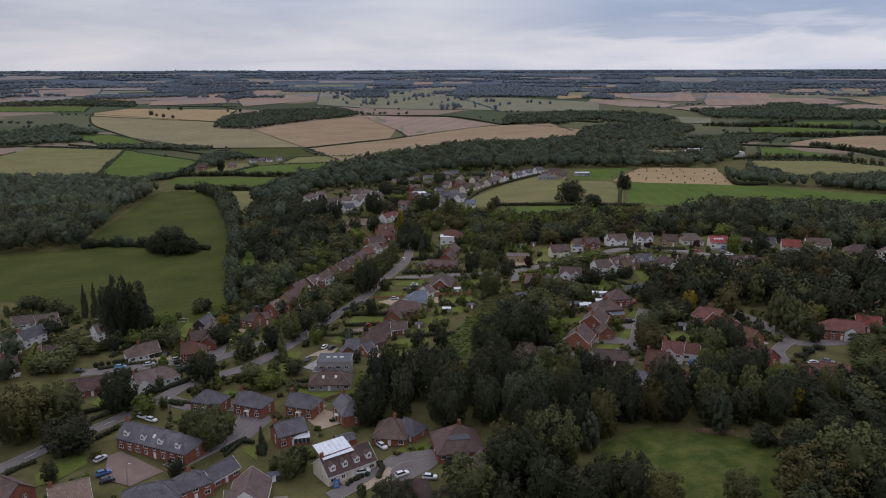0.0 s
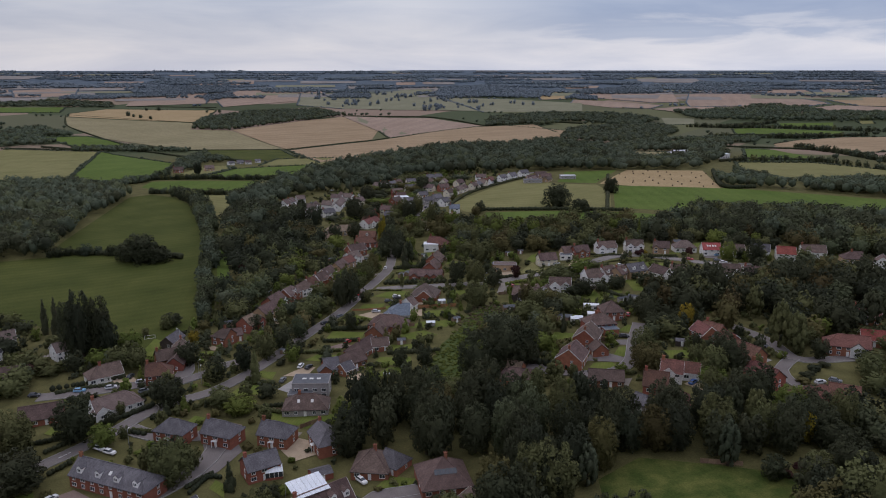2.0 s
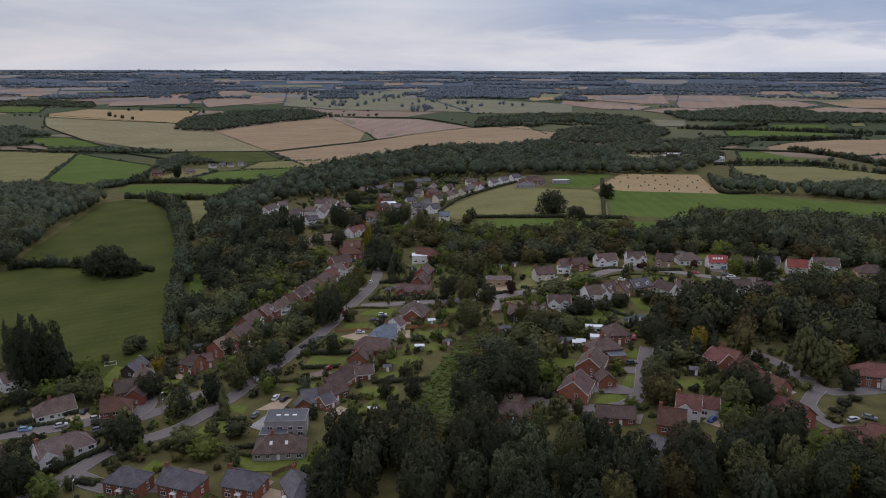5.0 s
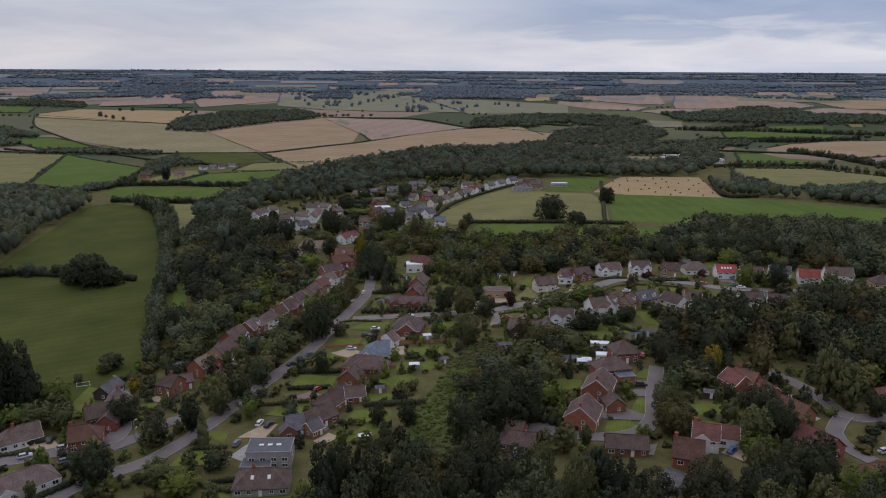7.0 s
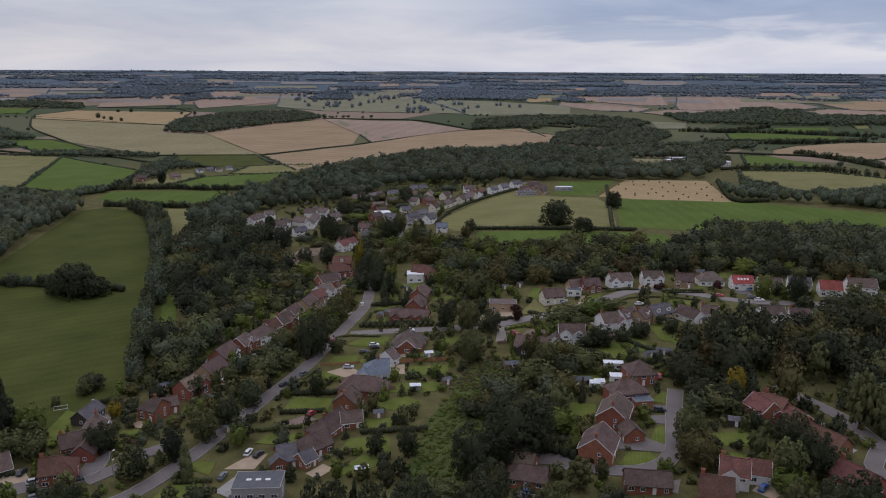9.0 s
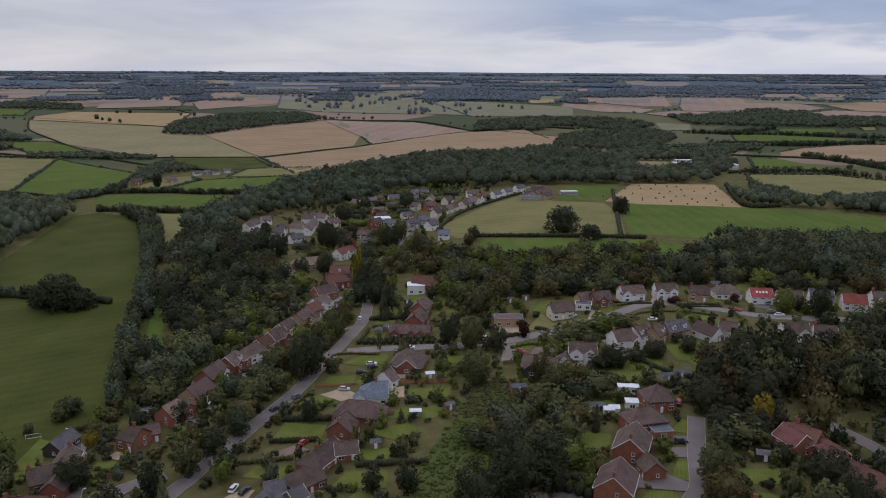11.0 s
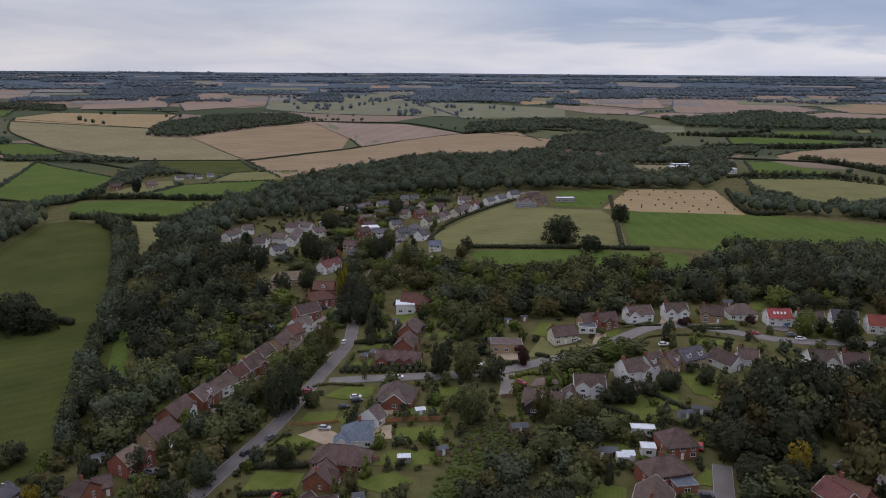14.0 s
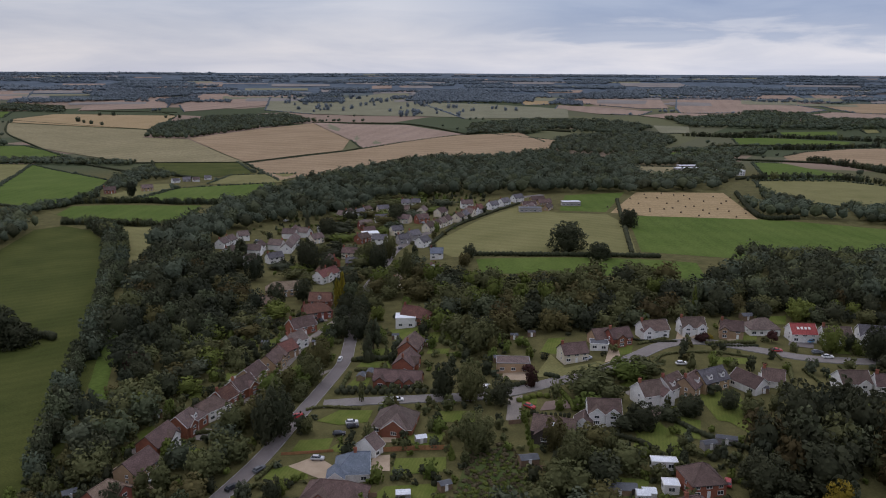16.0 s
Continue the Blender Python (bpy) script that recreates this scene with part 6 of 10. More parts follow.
house(194.4, 300.1, -22, 10.4, 7.4, 2, BRICK, REDTILE, "", chimney=1, label="red-brick two-storey house with a red tiled roof")
house(126.7, 223.9, 3, 10.5, 8.3, 2, BRICK, REDTILE, "a", gables=[(3, 5, 1)], label="red-brick two-storey house with a red tiled roof")
house(138.2, 224.1, -29, 8.8, 7.4, 2, BRICK, REDTILE, "", label="red-brick two-storey house with a red tiled roof")
house(118.0, 284.8, -75, 8.2, 7.4, 2, BRICK, REDTILE, "", label="red-brick two-storey house with a red tiled roof")
house(76.0, 232.1, -52, 5.2, 5.5, 1, GREYR, SLATE, "", label="grey garage with slate roof")
house(80.8, 413.0, 10, 10.1, 7.4, 2, CREAM, TILE, "", chimney=1, eaves=3.7, label="cream-rendered two-storey house with a brown tiled roof")
house(96.2, 427.8, 13, 7.8, 7.4, 1.5, BUFF, TILE, "", label="buff-brick chalet house with a brown tiled roof")
house(102.8, 425.1, 14, 9.0, 7.4, 2, BRICK, TILE, "", gables=[(-1, 4, 1)], chimney=1, eaves=3.7, label="red-brick two-storey house with a brown tiled roof")
house(119.3, 430.8, 8, 11.3, 7.8, 2, WHITE, TILE, "", gables=[(-4, 4.5, 1)], chimney=1, eaves=3.7, label="white-rendered two-storey house with a brown tiled roof")
house(136.4, 431.9, -3, 10.0, 7.8, 2, WHITE, TILE, "", gables=[(-3, 4, 1), (3, 4, 1)], chimney=1, eaves=3.7, label="white-rendered two-storey house with a brown tiled roof")
house(151.2, 426.4, -19, 8.8, 7.4, 2, BUFF, TILE, "", gables=[(-3, 3.6, 1)], chimney=1, eaves=3.7, label="buff-brick two-storey house with a brown tiled roof")
house(166.0, 429.6, -4, 12.5, 8.3, 1.5, WHITE, PINKTILE, "ab", barge=False, label="white-rendered chalet house with a weathered pink tiled roof")
house(177.9, 420.2, -8, 9.9, 7.8, 2, WHITE, CRIMSON, "", rooflights=4, eaves=3.7, label="white-rendered house with new crimson tiled roof and rooflights")
house(189.6, 415.5, -12, 10.8, 7.8, 2, WHITE, TILE, "", chimney=1, eaves=3.7, label="white-rendered two-storey house with a brown tiled roof")
house(204.8, 415.1, -20, 10.2, 8.3, 2, WHITE, SLATE, "", gables=[(-3, 4, 1)], eaves=3.7, label="white-rendered two-storey house with a grey slate roof")
house(216.0, 407.4, -20, 10.0, 8.3, 2, WHITE, CRIMSON, "", eaves=3.7, label="white-rendered two-storey house with a red tiled roof")
house(233.0, 409.5, -14, 13.0, 8.6, 2, WHITE, TILE, "", gables=[(-4, 4.5, 1)], chimney=1, eaves=3.9, label="large white-rendered house with a dark brown tiled roof")
house(249.0, 398.0, -12, 10.5, 8.0, 1.5, BUFF, TILE, "a", chimney=1, label="buff-brick chalet house with a dark brown tiled roof")
house(259.5, 387.0, 58, 10.0, 8.0, 1.5, WHITE, TILE, "", gables=[(2, 4, 1)], label="white-rendered chalet house with a brown tiled roof")
house(95.6, 371.8, 14, 8.4, 8.3, 2, WHITE, TILE, "", gables=[(4, 4.5, 2)], chimney=1, label="white-rendered two-storey house with a brown tiled roof")
house(104.4, 375.9, 35, 9.3, 7.8, 2, WHITE, TILE, "", dormers=2, chimney=1, label="white-rendered two-storey house with a brown tiled roof")
house(111.4, 375.4, 44, 9.5, 7.4, 2, BUFF, TILE, "", dormers=1, chimney=1, label="buff-brick two-storey house with a brown tiled roof")
house(119.8, 378.5, 22, 11.3, 7.8, 2, BUFF, SLATE, "", dormers=2, label="buff-brick two-storey house with a grey slate roof")
house(133.2, 376.2, -66, 11.1, 7.4, 1, WHITE, TILE, "", label="white-rendered bungalow with a brown tiled roof")
house(143.1, 378.6, -26, 7.2, 7.4, 1, WHITE, TILE, "", chimney=1, label="white-rendered bungalow with a brown tiled roof")
house(167.1, 371.2, -5, 10.1, 7.8, 2, WHITE, TILE, "", gables=[(2, 4, 1)], label="white-rendered two-storey house with a brown tiled roof")
house(177.4, 367.1, -21, 8.5, 7.4, 2, WHITE, TILE, "", chimney=1, label="white-rendered two-storey house with a brown tiled roof")
house(77.2, 362.0, -10, 10.4, 8.0, 2, WHITE, TILE, "", gables=[(-2.6, 4.8, 0.9), (2.6, 4.8, 0.9)], label="white twin-gabled house with a brown tiled roof")
house(69.6, 358.0, 70, 6.2, 5.6, 1, WHITE, TILE, "", label="white-rendered bungalow with a brown tiled roof")
house(59.9, 356.1, -23, 13.1, 8.3, 1, DARKWOOD, TILE, "", gables=[(-2, 6, 3)], rooflights=1, label="dark-boarded bungalow with a brown tiled roof")
house(-8.7, 774.7, 56, 10.0, 6.6, 2, WHITE, SLATE, "", detail=1, barge=False, chimney=1, label="white-rendered two-storey house with a grey slate roof")
house(-2.3, 784.3, 56, 10.0, 6.8, 2, WHITE, TILE, "", detail=1, barge=False, chimney=1, label="white-rendered two-storey house with a brown tiled roof")
house(-2.7, 716.8, 21, 10.3, 7.0, 2, BRICK, PINKTILE, "", detail=1, barge=False, label="red-brick two-storey house with a weathered pink tiled roof")
house(12.0, 785.0, 14, 10.3, 6.6, 2, CREAM, SLATE, "", detail=1, barge=False, label="cream-rendered two-storey house with a grey slate roof")
house(30.1, 771.5, -15, 8.9, 7.2, 2, CREAM, TILE, "", detail=1, barge=False, label="cream-rendered two-storey house with a brown tiled roof")
house(28.5, 727.0, -29, 10.3, 7.0, 2, CREAM, PINKTILE, "", detail=1, barge=False, chimney=1, label="cream-rendered two-storey house with a weathered pink tiled roof")
house(44.6, 756.9, 73, 10.3, 7.4, 2, CREAM, PINKTILE, "", detail=1, barge=False, label="cream-rendered two-storey house with a weathered pink tiled roof")
house(69.8, 713.0, 55, 8.2, 7.2, 2, CREAM, TILE, "", detail=1, barge=False, chimney=1, label="cream-rendered two-storey house with a brown tiled roof")
house(75.3, 720.8, 55, 8.2, 6.6, 2, CREAM, SLATE, "", detail=1, barge=False, chimney=1, label="cream-rendered two-storey house with a grey slate roof")
house(80.8, 728.6, 145, 8.2, 7.4, 2, CREAM, PINKTILE, "", detail=1, barge=False, chimney=1, label="cream-rendered two-storey house with a weathered pink tiled roof")
house(84.7, 737.6, 145, 8.8, 7.4, 2, WHITE, REDTILE, "", detail=1, barge=False, chimney=1, label="white-rendered two-storey house with a red tiled roof")
house(90.5, 746.0, 55, 8.8, 6.8, 2, WHITE, REDTILE, "", detail=1, barge=False, chimney=1, label="white-rendered two-storey house with a red tiled roof")
house(104.7, 761.0, 38, 9.7, 6.6, 2, WHITE, SLATE, "", detail=1, barge=False, chimney=1, label="white-rendered two-storey house with a grey slate roof")
house(116.7, 774.4, 40, 10.3, 7.2, 2, WHITE, SLATE, "", detail=1, barge=False, chimney=1, label="white-rendered two-storey house with a grey slate roof")
house(44.8, 684.1, 52, 9.3, 6.8, 2, CREAM, TILE, "", detail=1, barge=False, chimney=1, label="cream-rendered two-storey house with a brown tiled roof")
house(51.4, 692.7, 52, 9.3, 6.8, 2, CREAM, TILE, "", detail=1, barge=False, chimney=1, label="cream-rendered two-storey house with a brown tiled roof")
house(55.1, 697.0, 58, 7.9, 7.0, 2, CREAM, PINKTILE, "", detail=1, barge=False, label="cream-rendered two-storey house with a weathered pink tiled roof")
house(59.9, 704.8, 58, 7.9, 6.8, 2, CREAM, TILE, "", detail=1, barge=False, label="cream-rendered two-storey house with a brown tiled roof")
house(24.1, 649.9, 22, 8.1, 6.6, 2, GREYR, SLATE, "", detail=1, barge=False, chimney=1, label="grey-rendered two-storey house with a grey slate roof")
house(32.1, 659.2, 36, 8.9, 7.2, 2, GREYR, SLATE, "", detail=1, barge=False, chimney=1, label="grey-rendered two-storey house with a grey slate roof")
house(-4.2, 665.1, 46, 10.3, 6.8, 2, BRICK, TILE, "", detail=1, barge=False, chimney=1, label="red-brick two-storey house with a brown tiled roof")
house(8.2, 655.6, -10, 10.3, 6.8, 2, WHITE, SLATE, "", detail=1, barge=False, label="white-rendered two-storey house with a grey slate roof")
house(-11.2, 620.3, -19, 10.3, 6.8, 2, CREAM, TILE, "", detail=1, barge=False, chimney=1, label="cream-rendered two-storey house with a brown tiled roof")
house(10.0, 615.5, 19, 8.0, 6.8, 2, WHITE, REDTILE, "", detail=1, barge=False, label="white-rendered two-storey house with a red tiled roof")
house(43.2, 596.0, -7, 7.9, 6.6, 2, WHITE, BLUESLATE, "", detail=1, barge=False, chimney=1, label="white-rendered two-storey house with a blue-grey slate roof")
house(38.5, 559.6, 85, 6.7, 7.4, 2, WHITE, REDTILE, "", detail=1, barge=False, chimney=1, label="white-rendered two-storey house with a red tiled roof")
house(16.1, 538.9, 56, 5.0, 7.2, 2, CREAM, TANTILE, "", detail=1, barge=False, chimney=1, label="cream-rendered two-storey house with a tan tiled roof")
house(-100.3, 657.9, 71, 8.6, 7.0, 2, WHITE, PINKTILE, "", detail=1, barge=False, chimney=1, label="white-rendered two-storey house with a weathered pink tiled roof")
house(-97.1, 667.3, 71, 8.6, 7.0, 2, WHITE, PINKTILE, "", detail=1, barge=False, chimney=1, label="white-rendered two-storey house with a weathered pink tiled roof")
house(-90.4, 630.3, 74, 10.3, 7.2, 2, WHITE, TILE, "", detail=1, barge=False, chimney=1, label="white-rendered two-storey house with a brown tiled roof")
house(-54.8, 643.4, 86, 8.4, 7.0, 2, WHITE, PINKTILE, "", detail=1, barge=False, label="white-rendered two-storey house with a weathered pink tiled roof")
house(-54.1, 653.1, 86, 8.4, 7.0, 2, WHITE, PINKTILE, "", detail=1, barge=False, label="white-rendered two-storey house with a weathered pink tiled roof")
house(-53.5, 662.9, 86, 8.4, 7.0, 2, WHITE, PINKTILE, "", detail=1, barge=False, label="white-rendered two-storey house with a weathered pink tiled roof")
house(-52.8, 672.6, 86, 8.4, 7.0, 2, WHITE, PINKTILE, "", detail=1, barge=False, label="white-rendered two-storey house with a weathered pink tiled roof")
house(-58.1, 691.7, 170, 9.9, 7.4, 2, WHITE, PINKTILE, "", detail=1, barge=False, label="white-rendered two-storey house with a weathered pink tiled roof")
house(-56.1, 703.1, 80, 9.9, 6.8, 2, WHITE, TILE, "", detail=1, barge=False, label="white-rendered two-storey house with a brown tiled roof")
house(-59.3, 614.2, 35, 10.3, 6.6, 2, WHITE, SLATE, "", detail=1, barge=False, chimney=1, label="white-rendered two-storey house with a grey slate roof")
house(-47.8, 695.8, 146, 10.3, 7.4, 2, WHITE, PINKTILE, "", detail=1, barge=False, chimney=1, label="white-rendered two-storey house with a weathered pink tiled roof")
house(-90.5, 682.3, 26, 7.7, 7.0, 2, WHITE, PINKTILE, "", detail=1, barge=False, label="white-rendered two-storey house with a weathered pink tiled roof")
house(-75.0, 636.0, 173, 9.6, 7.4, 2, WHITE, PINKTILE, "", detail=1, barge=False, label="white-rendered two-storey house with a weathered pink tiled roof")
house(-73.6, 647.0, 83, 9.6, 6.8, 2, WHITE, TILE, "", detail=1, barge=False, label="white-rendered two-storey house with a brown tiled roof")
house(0.1, 687.1, 26, 9.5, 7.2, 2, BRICK, TILE, "", detail=1, barge=False, chimney=1, label="red-brick two-storey house with a brown tiled roof")
house(33.1, 806.5, -11, 7.7, 7.0, 2, WHITE, SLATE, "", detail=1, barge=False, chimney=1, label="white-rendered two-storey house with a grey slate roof")
house(41.9, 804.7, -11, 7.7, 6.8, 2, WHITE, SLATE, "", detail=1, barge=False, chimney=1, label="white-rendered two-storey house with a grey slate roof")
house(-22.0, 600.5, 115, 8.2, 7.4, 2, BRICK, TILE, "", detail=1, barge=False, chimney=1, label="red-brick two-storey house with a brown tiled roof")
house(-279.0, 966.0, 19, 12.0, 7.5, 2, BRICK, TILE, "", detail=1, chimney=1, label="red-brick two-storey house with a brown tiled roof")
house(-243.0, 976.0, 30, 11.5, 8.0, 2, BUFF, PINKTILE, "", detail=1, label="buff-brick two-storey house with a weathered tiled roof")
house(-231.0, 1048.0, 37, 8.5, 6.5, 1, WHITE, SLATE, "", detail=1, label="white farm building with a grey roof")
house(-199.0, 1074.0, 10, 8.0, 6.0, 1, WHITE, SLATE, "", detail=1, label="white farm building with a grey roof")
house(-221.0, 1060.0, 17, 9.0, 7.0, 1, GREYR, SLATE, "", detail=1, label="grey farm building with slate roof")
house(-209.0, 1056.0, 19, 8.0, 6.5, 1, WHITE, PINKTILE, "", detail=1, label="white farm building with a weathered tiled roof")
house(136.1, 762.6, 8, 12.2, 6.4, 1, BUFF, TILE, "", detail=1, label="buff-brick bungalow with a brown tiled roof")
house(152.2, 774.7, 14, 12.1, 6.4, 1, BUFF, TILE, "", detail=1, label="buff-brick bungalow with a brown tiled roof")
house(134.6, 752.6, 62, 14.0, 5.5, 1, BUFF, PINKTILE, "", detail=1, label="buff-brick bungalow with a weathered pink tiled roof")
house(149.0, 747.9, 61, 15.0, 5.5, 1, BUFF, TILE, "", detail=1, label="buff-brick bungalow with a brown tiled roof")
house(150.2, 792.7, 14, 12.4, 6.4, 1, BUFF, TILE, "", detail=1, label="buff-brick bungalow with a brown tiled roof")
flat_house(-34.6, 268.4, -2, 13, 8.5, 5.6, GREYR, FELT, "modern grey flat-roofed house with rooflights", 3)
flat_house(-38.0, 263.2, -2, 8.5, 5, 2.9, GREYR, FELT, "low flat-roofed wing of a modern grey house", 0)
flat_house(18.5, 473.6, -4, 9, 7.5, 4.5, WHITE, WHITEROOF, "white flat-roofed extension with a pale membrane roof", 1)
flat_house(56.7, 409.5, -8, 12.5, 7, 3.6, BUFF, PINKTILE, "low house with a pale flat roof behind a hedge", 0)
flat_house(84.5, 299.4, 5, 6, 5, 2.6, BRICK, BLUESLATE, "brick garage with a flat blue-grey roof", 0)
flat_house(93.9, 421.6, -15, 7, 5.5, 2.6, WHITE, FELT, "white garage with a flat roof", 0)
flat_house(84.9, 330.4, -10, 7, 3, 2.5, WHITE, WHITEROOF, "white flat-roofed lean-to beside a house", 0)
flat_house(82.3, 319.1, -10, 4, 3.5, 2.5, WHITE, WHITEROOF, "white flat-roofed lean-to beside a house", 0)
flat_house(174.7, 769.9, 0, 16, 7, 3.5, GREYR, WHITEROOF, "long pale-roofed glasshouse at the village edge", 0)
flat_house(132.5, 739.8, -3, 18, 8, 3.2, GREYR, FELT, "long grey barn at the village edge", 0)
flat_house(1.3, 674.3, 10, 12, 9, 5, WHITE, WHITEROOF, "white flat-roofed building at the village edge", 0)
flat_house(447.6, 1029.9, 0, 30, 16, 6, WHITE, WHITEROOF, "white-roofed farm barn among trees", 0)
flat_house(410.9, 1072.8, 0, 34, 12, 4, GREYR, WHITEROOF, "long pale-roofed farm shed among trees", 0)
flat_house(433.6, 1111.6, 0, 40, 12, 4, GREYR, WHITEROOF, "long pale-roofed farm shed among trees", 0)
house(-22.5, 767.2, 146, 7.7, 7.4, 2, WHITE, PINKTILE, "", detail=1, barge=False, chimney=1, label="white-rendered two-storey house with a weathered pink tiled roof")
house(-17.5, 774.6, 56, 7.7, 7.0, 2, WHITE, PINKTILE, "", detail=1, barge=False, chimney=1, label="white-rendered two-storey house with a weathered pink tiled roof")
house(10.2, 738.0, 16, 10.3, 6.6, 2, WHITE, SLATE, "", detail=1, barge=False, label="white-rendered two-storey house with a grey slate roof")
house(41.8, 720.7, 25, 10.1, 7.2, 2, BRICK, TILE, "", detail=1, barge=False, label="red-brick two-storey house with a brown tiled roof")
house(58.8, 742.8, 50, 10.3, 7.2, 2, CREAM, TILE, "", detail=1, barge=False, label="cream-rendered two-storey house with a brown tiled roof")
house(84.2, 775.2, 4, 10.3, 7.0, 2, WHITE, PINKTILE, "", detail=1, barge=False, chimney=1, label="white-rendered two-storey house with a weathered pink tiled roof")
house(-32.4, 703.0, 32, 10.3, 6.8, 2, WHITE, TILE, "", detail=1, barge=False, label="white-rendered two-storey house with a brown tiled roof")
house(-37.4, 673.1, 41, 9.5, 7.0, 2, CREAM, PINKTILE, "", detail=1, barge=False, chimney=1, label="cream-rendered two-storey house with a weathered pink tiled roof")
house(-62.6, 652.2, 156, 10.3, 7.4, 2, WHITE, PINKTILE, "", detail=1, barge=False, chimney=1, label="white-rendered two-storey house with a weathered pink tiled roof")
house(-73.8, 607.9, 46, 8.2, 6.8, 2, WHITE, TILE, "", detail=1, barge=False, label="white-rendered two-storey house with a brown tiled roof")
house(37.1, 634.2, 49, 9.1, 7.2, 2, WHITE, SLATE, "", detail=1, barge=False, label="white-rendered two-storey house with a grey slate roof")
house(-9.4, 592.8, 0, 7.7, 6.6, 2, BRICK, SLATE, "", detail=1, barge=False, chimney=1, label="red-brick two-storey house with a grey slate roof")
house(-25.6, 572.7, 117, 7.3, 7.4, 2, WHITE, REDTILE, "", detail=1, barge=False, chimney=1, label="white-rendered two-storey house with a red tiled roof")
house(20.5, 682.8, 24, 8.8, 6.6, 2, CREAM, SLATE, "", detail=1, barge=False, label="cream-rendered two-storey house with a grey slate roof")
house(132.6, 796.0, 28, 10.3, 7.0, 2, WHITE, SLATE, "", detail=1, barge=False, label="white-rendered two-storey house with a grey slate roof")

# ---- gardens and small things ----
lawn([(-15.9, 384.4), (-8.5, 391.1), (3.4, 388.4), (1.5, 379.8), (-8.0, 379.8)])
lawn([(-22.4, 364.5), (-20.4, 371.6), (-9.5, 371.0), (-10.8, 362.8)])
lawn([(-29.4, 348.8), (-27.2, 354.3), (-16.0, 357.8), (-16.4, 346.8)])
lawn([(11.3, 360.4), (14.3, 367.1), (27.0, 366.0), (27.9, 356.8)])
lawn([(8.3, 344.3), (10.3, 353.6), (25.5, 350.5), (24.7, 342.5)])
lawn([(1.8, 331.6), (6.6, 338.6), (22.6, 336.6), (18.7, 327.9)])
lawn([(-3.4, 429.5), (-1.2, 433.8), (10.3, 431.8), (10.1, 424.7)])
lawn([(22.2, 374.4), (25.6, 381.9), (37.9, 378.5), (36.8, 370.4)])
lawn([(-6.9, 411.0), (-1.1, 423.1), (3.4, 420.9), (1.2, 409.0)])
lawn([(-35.2, 323.1), (-32.6, 334.8), (-18.0, 330.7), (-19.4, 321.3)])
lawn([(-41.3, 300.6), (-36.8, 306.7), (-27.4, 304.8), (-28.4, 297.4)])
lawn([(-11.2, 313.3), (4.1, 310.8), (2.1, 304.0), (-10.9, 305.9)])
lawn([(-13.9, 291.6), (-10.7, 299.7), (2.0, 297.1), (1.8, 288.4)])
lawn([(-14.8, 277.9), (-6.8, 288.1), (1.8, 285.7), (-6.5, 276.3)])
lawn([(-5.6, 323.5), (8.4, 326.7), (14.1, 319.2), (4.2, 315.9)])
lawn([(63.1, 307.3), (70.7, 303.3), (67.0, 293.8), (57.5, 296.2)])
lawn([(79.2, 276.4), (84.0, 284.7), (89.0, 283.8), (84.3, 274.0)])
lawn([(66.4, 265.9), (70.6, 271.4), (77.1, 270.7), (78.3, 264.1), (70.1, 260.3)])
lawn([(92.5, 271.1), (98.8, 277.6), (110.5, 276.3), (112.9, 267.6)])
lawn([(88.3, 301.6), (94.7, 308.3), (98.6, 305.7), (95.7, 298.4)])
lawn([(83.2, 342.8), (88.7, 353.6), (95.1, 352.1), (96.0, 341.1)])
lawn([(85.8, 353.0), (94.4, 347.6), (87.8, 335.2), (80.6, 343.3)])
lawn([(99.8, 360.7), (106.8, 355.4), (101.5, 343.4), (95.8, 348.7)])
lawn([(112.8, 364.5), (119.0, 361.4), (117.9, 351.6), (112.0, 354.5)])
lawn([(61.9, 320.6), (69.1, 328.9), (79.1, 325.3), (74.3, 316.6)])
lawn([(-109.8, 308.8), (-109.3, 327.2), (-104.0, 324.3), (-101.0, 304.8)])
lawn([(-65.1, 267.9), (-61.6, 276.6), (-52.5, 277.6), (-54.4, 268.4)])
lawn([(-62.4, 288.6), (-58.9, 290.4), (-50.8, 289.2), (-51.4, 281.7)])
lawn([(-49.2, 251.3), (-43.3, 256.0), (-30.7, 252.7), (-32.9, 243.4), (-43.0, 244.3)])
lawn([(-113.9, 193.9), (-110.3, 203.2), (-104.7, 205.8), (-101.1, 199.2), (-106.0, 190.2), (-110.3, 187.6)])
lawn([(-117.9, 241.4), (-117.2, 246.8), (-112.8, 244.4), (-110.6, 237.8)])
lawn([(-56.9, 206.4), (-56.0, 210.7), (-52.9, 208.1), (-51.5, 201.2)])
lawn([(-9.6, 202.6), (-6.1, 207.3), (2.7, 204.7), (3.4, 200.4), (-3.5, 199.5)])
lawn([(-40.0, 251.7), (-23.2, 250.1), (-22.7, 242.8), (-34.6, 240.8)])
lawn([(27.3, 171.4), (32.8, 176.4), (39.5, 171.8), (39.8, 166.4)])
lawn([(-21.4, 347.7), (-20.3, 352.3), (-16.2, 353.2), (-15.7, 347.3)])
drive([(62.9, 400.0), (73.9, 419.6), (75.9, 405.2), (90.0, 408.5), (94.9, 402.9), (73.4, 395.2)], OLIVE, "dry grass verge beside the road")
drape("scrub", [(24.7, 326.5), (32.6, 352.1), (44.8, 352.4), (46.5, 338.7), (45.4, 321.6)], SCRUB, 0.14, "overgrown brambles and rough grass on a plot", "scrub", keep=False)
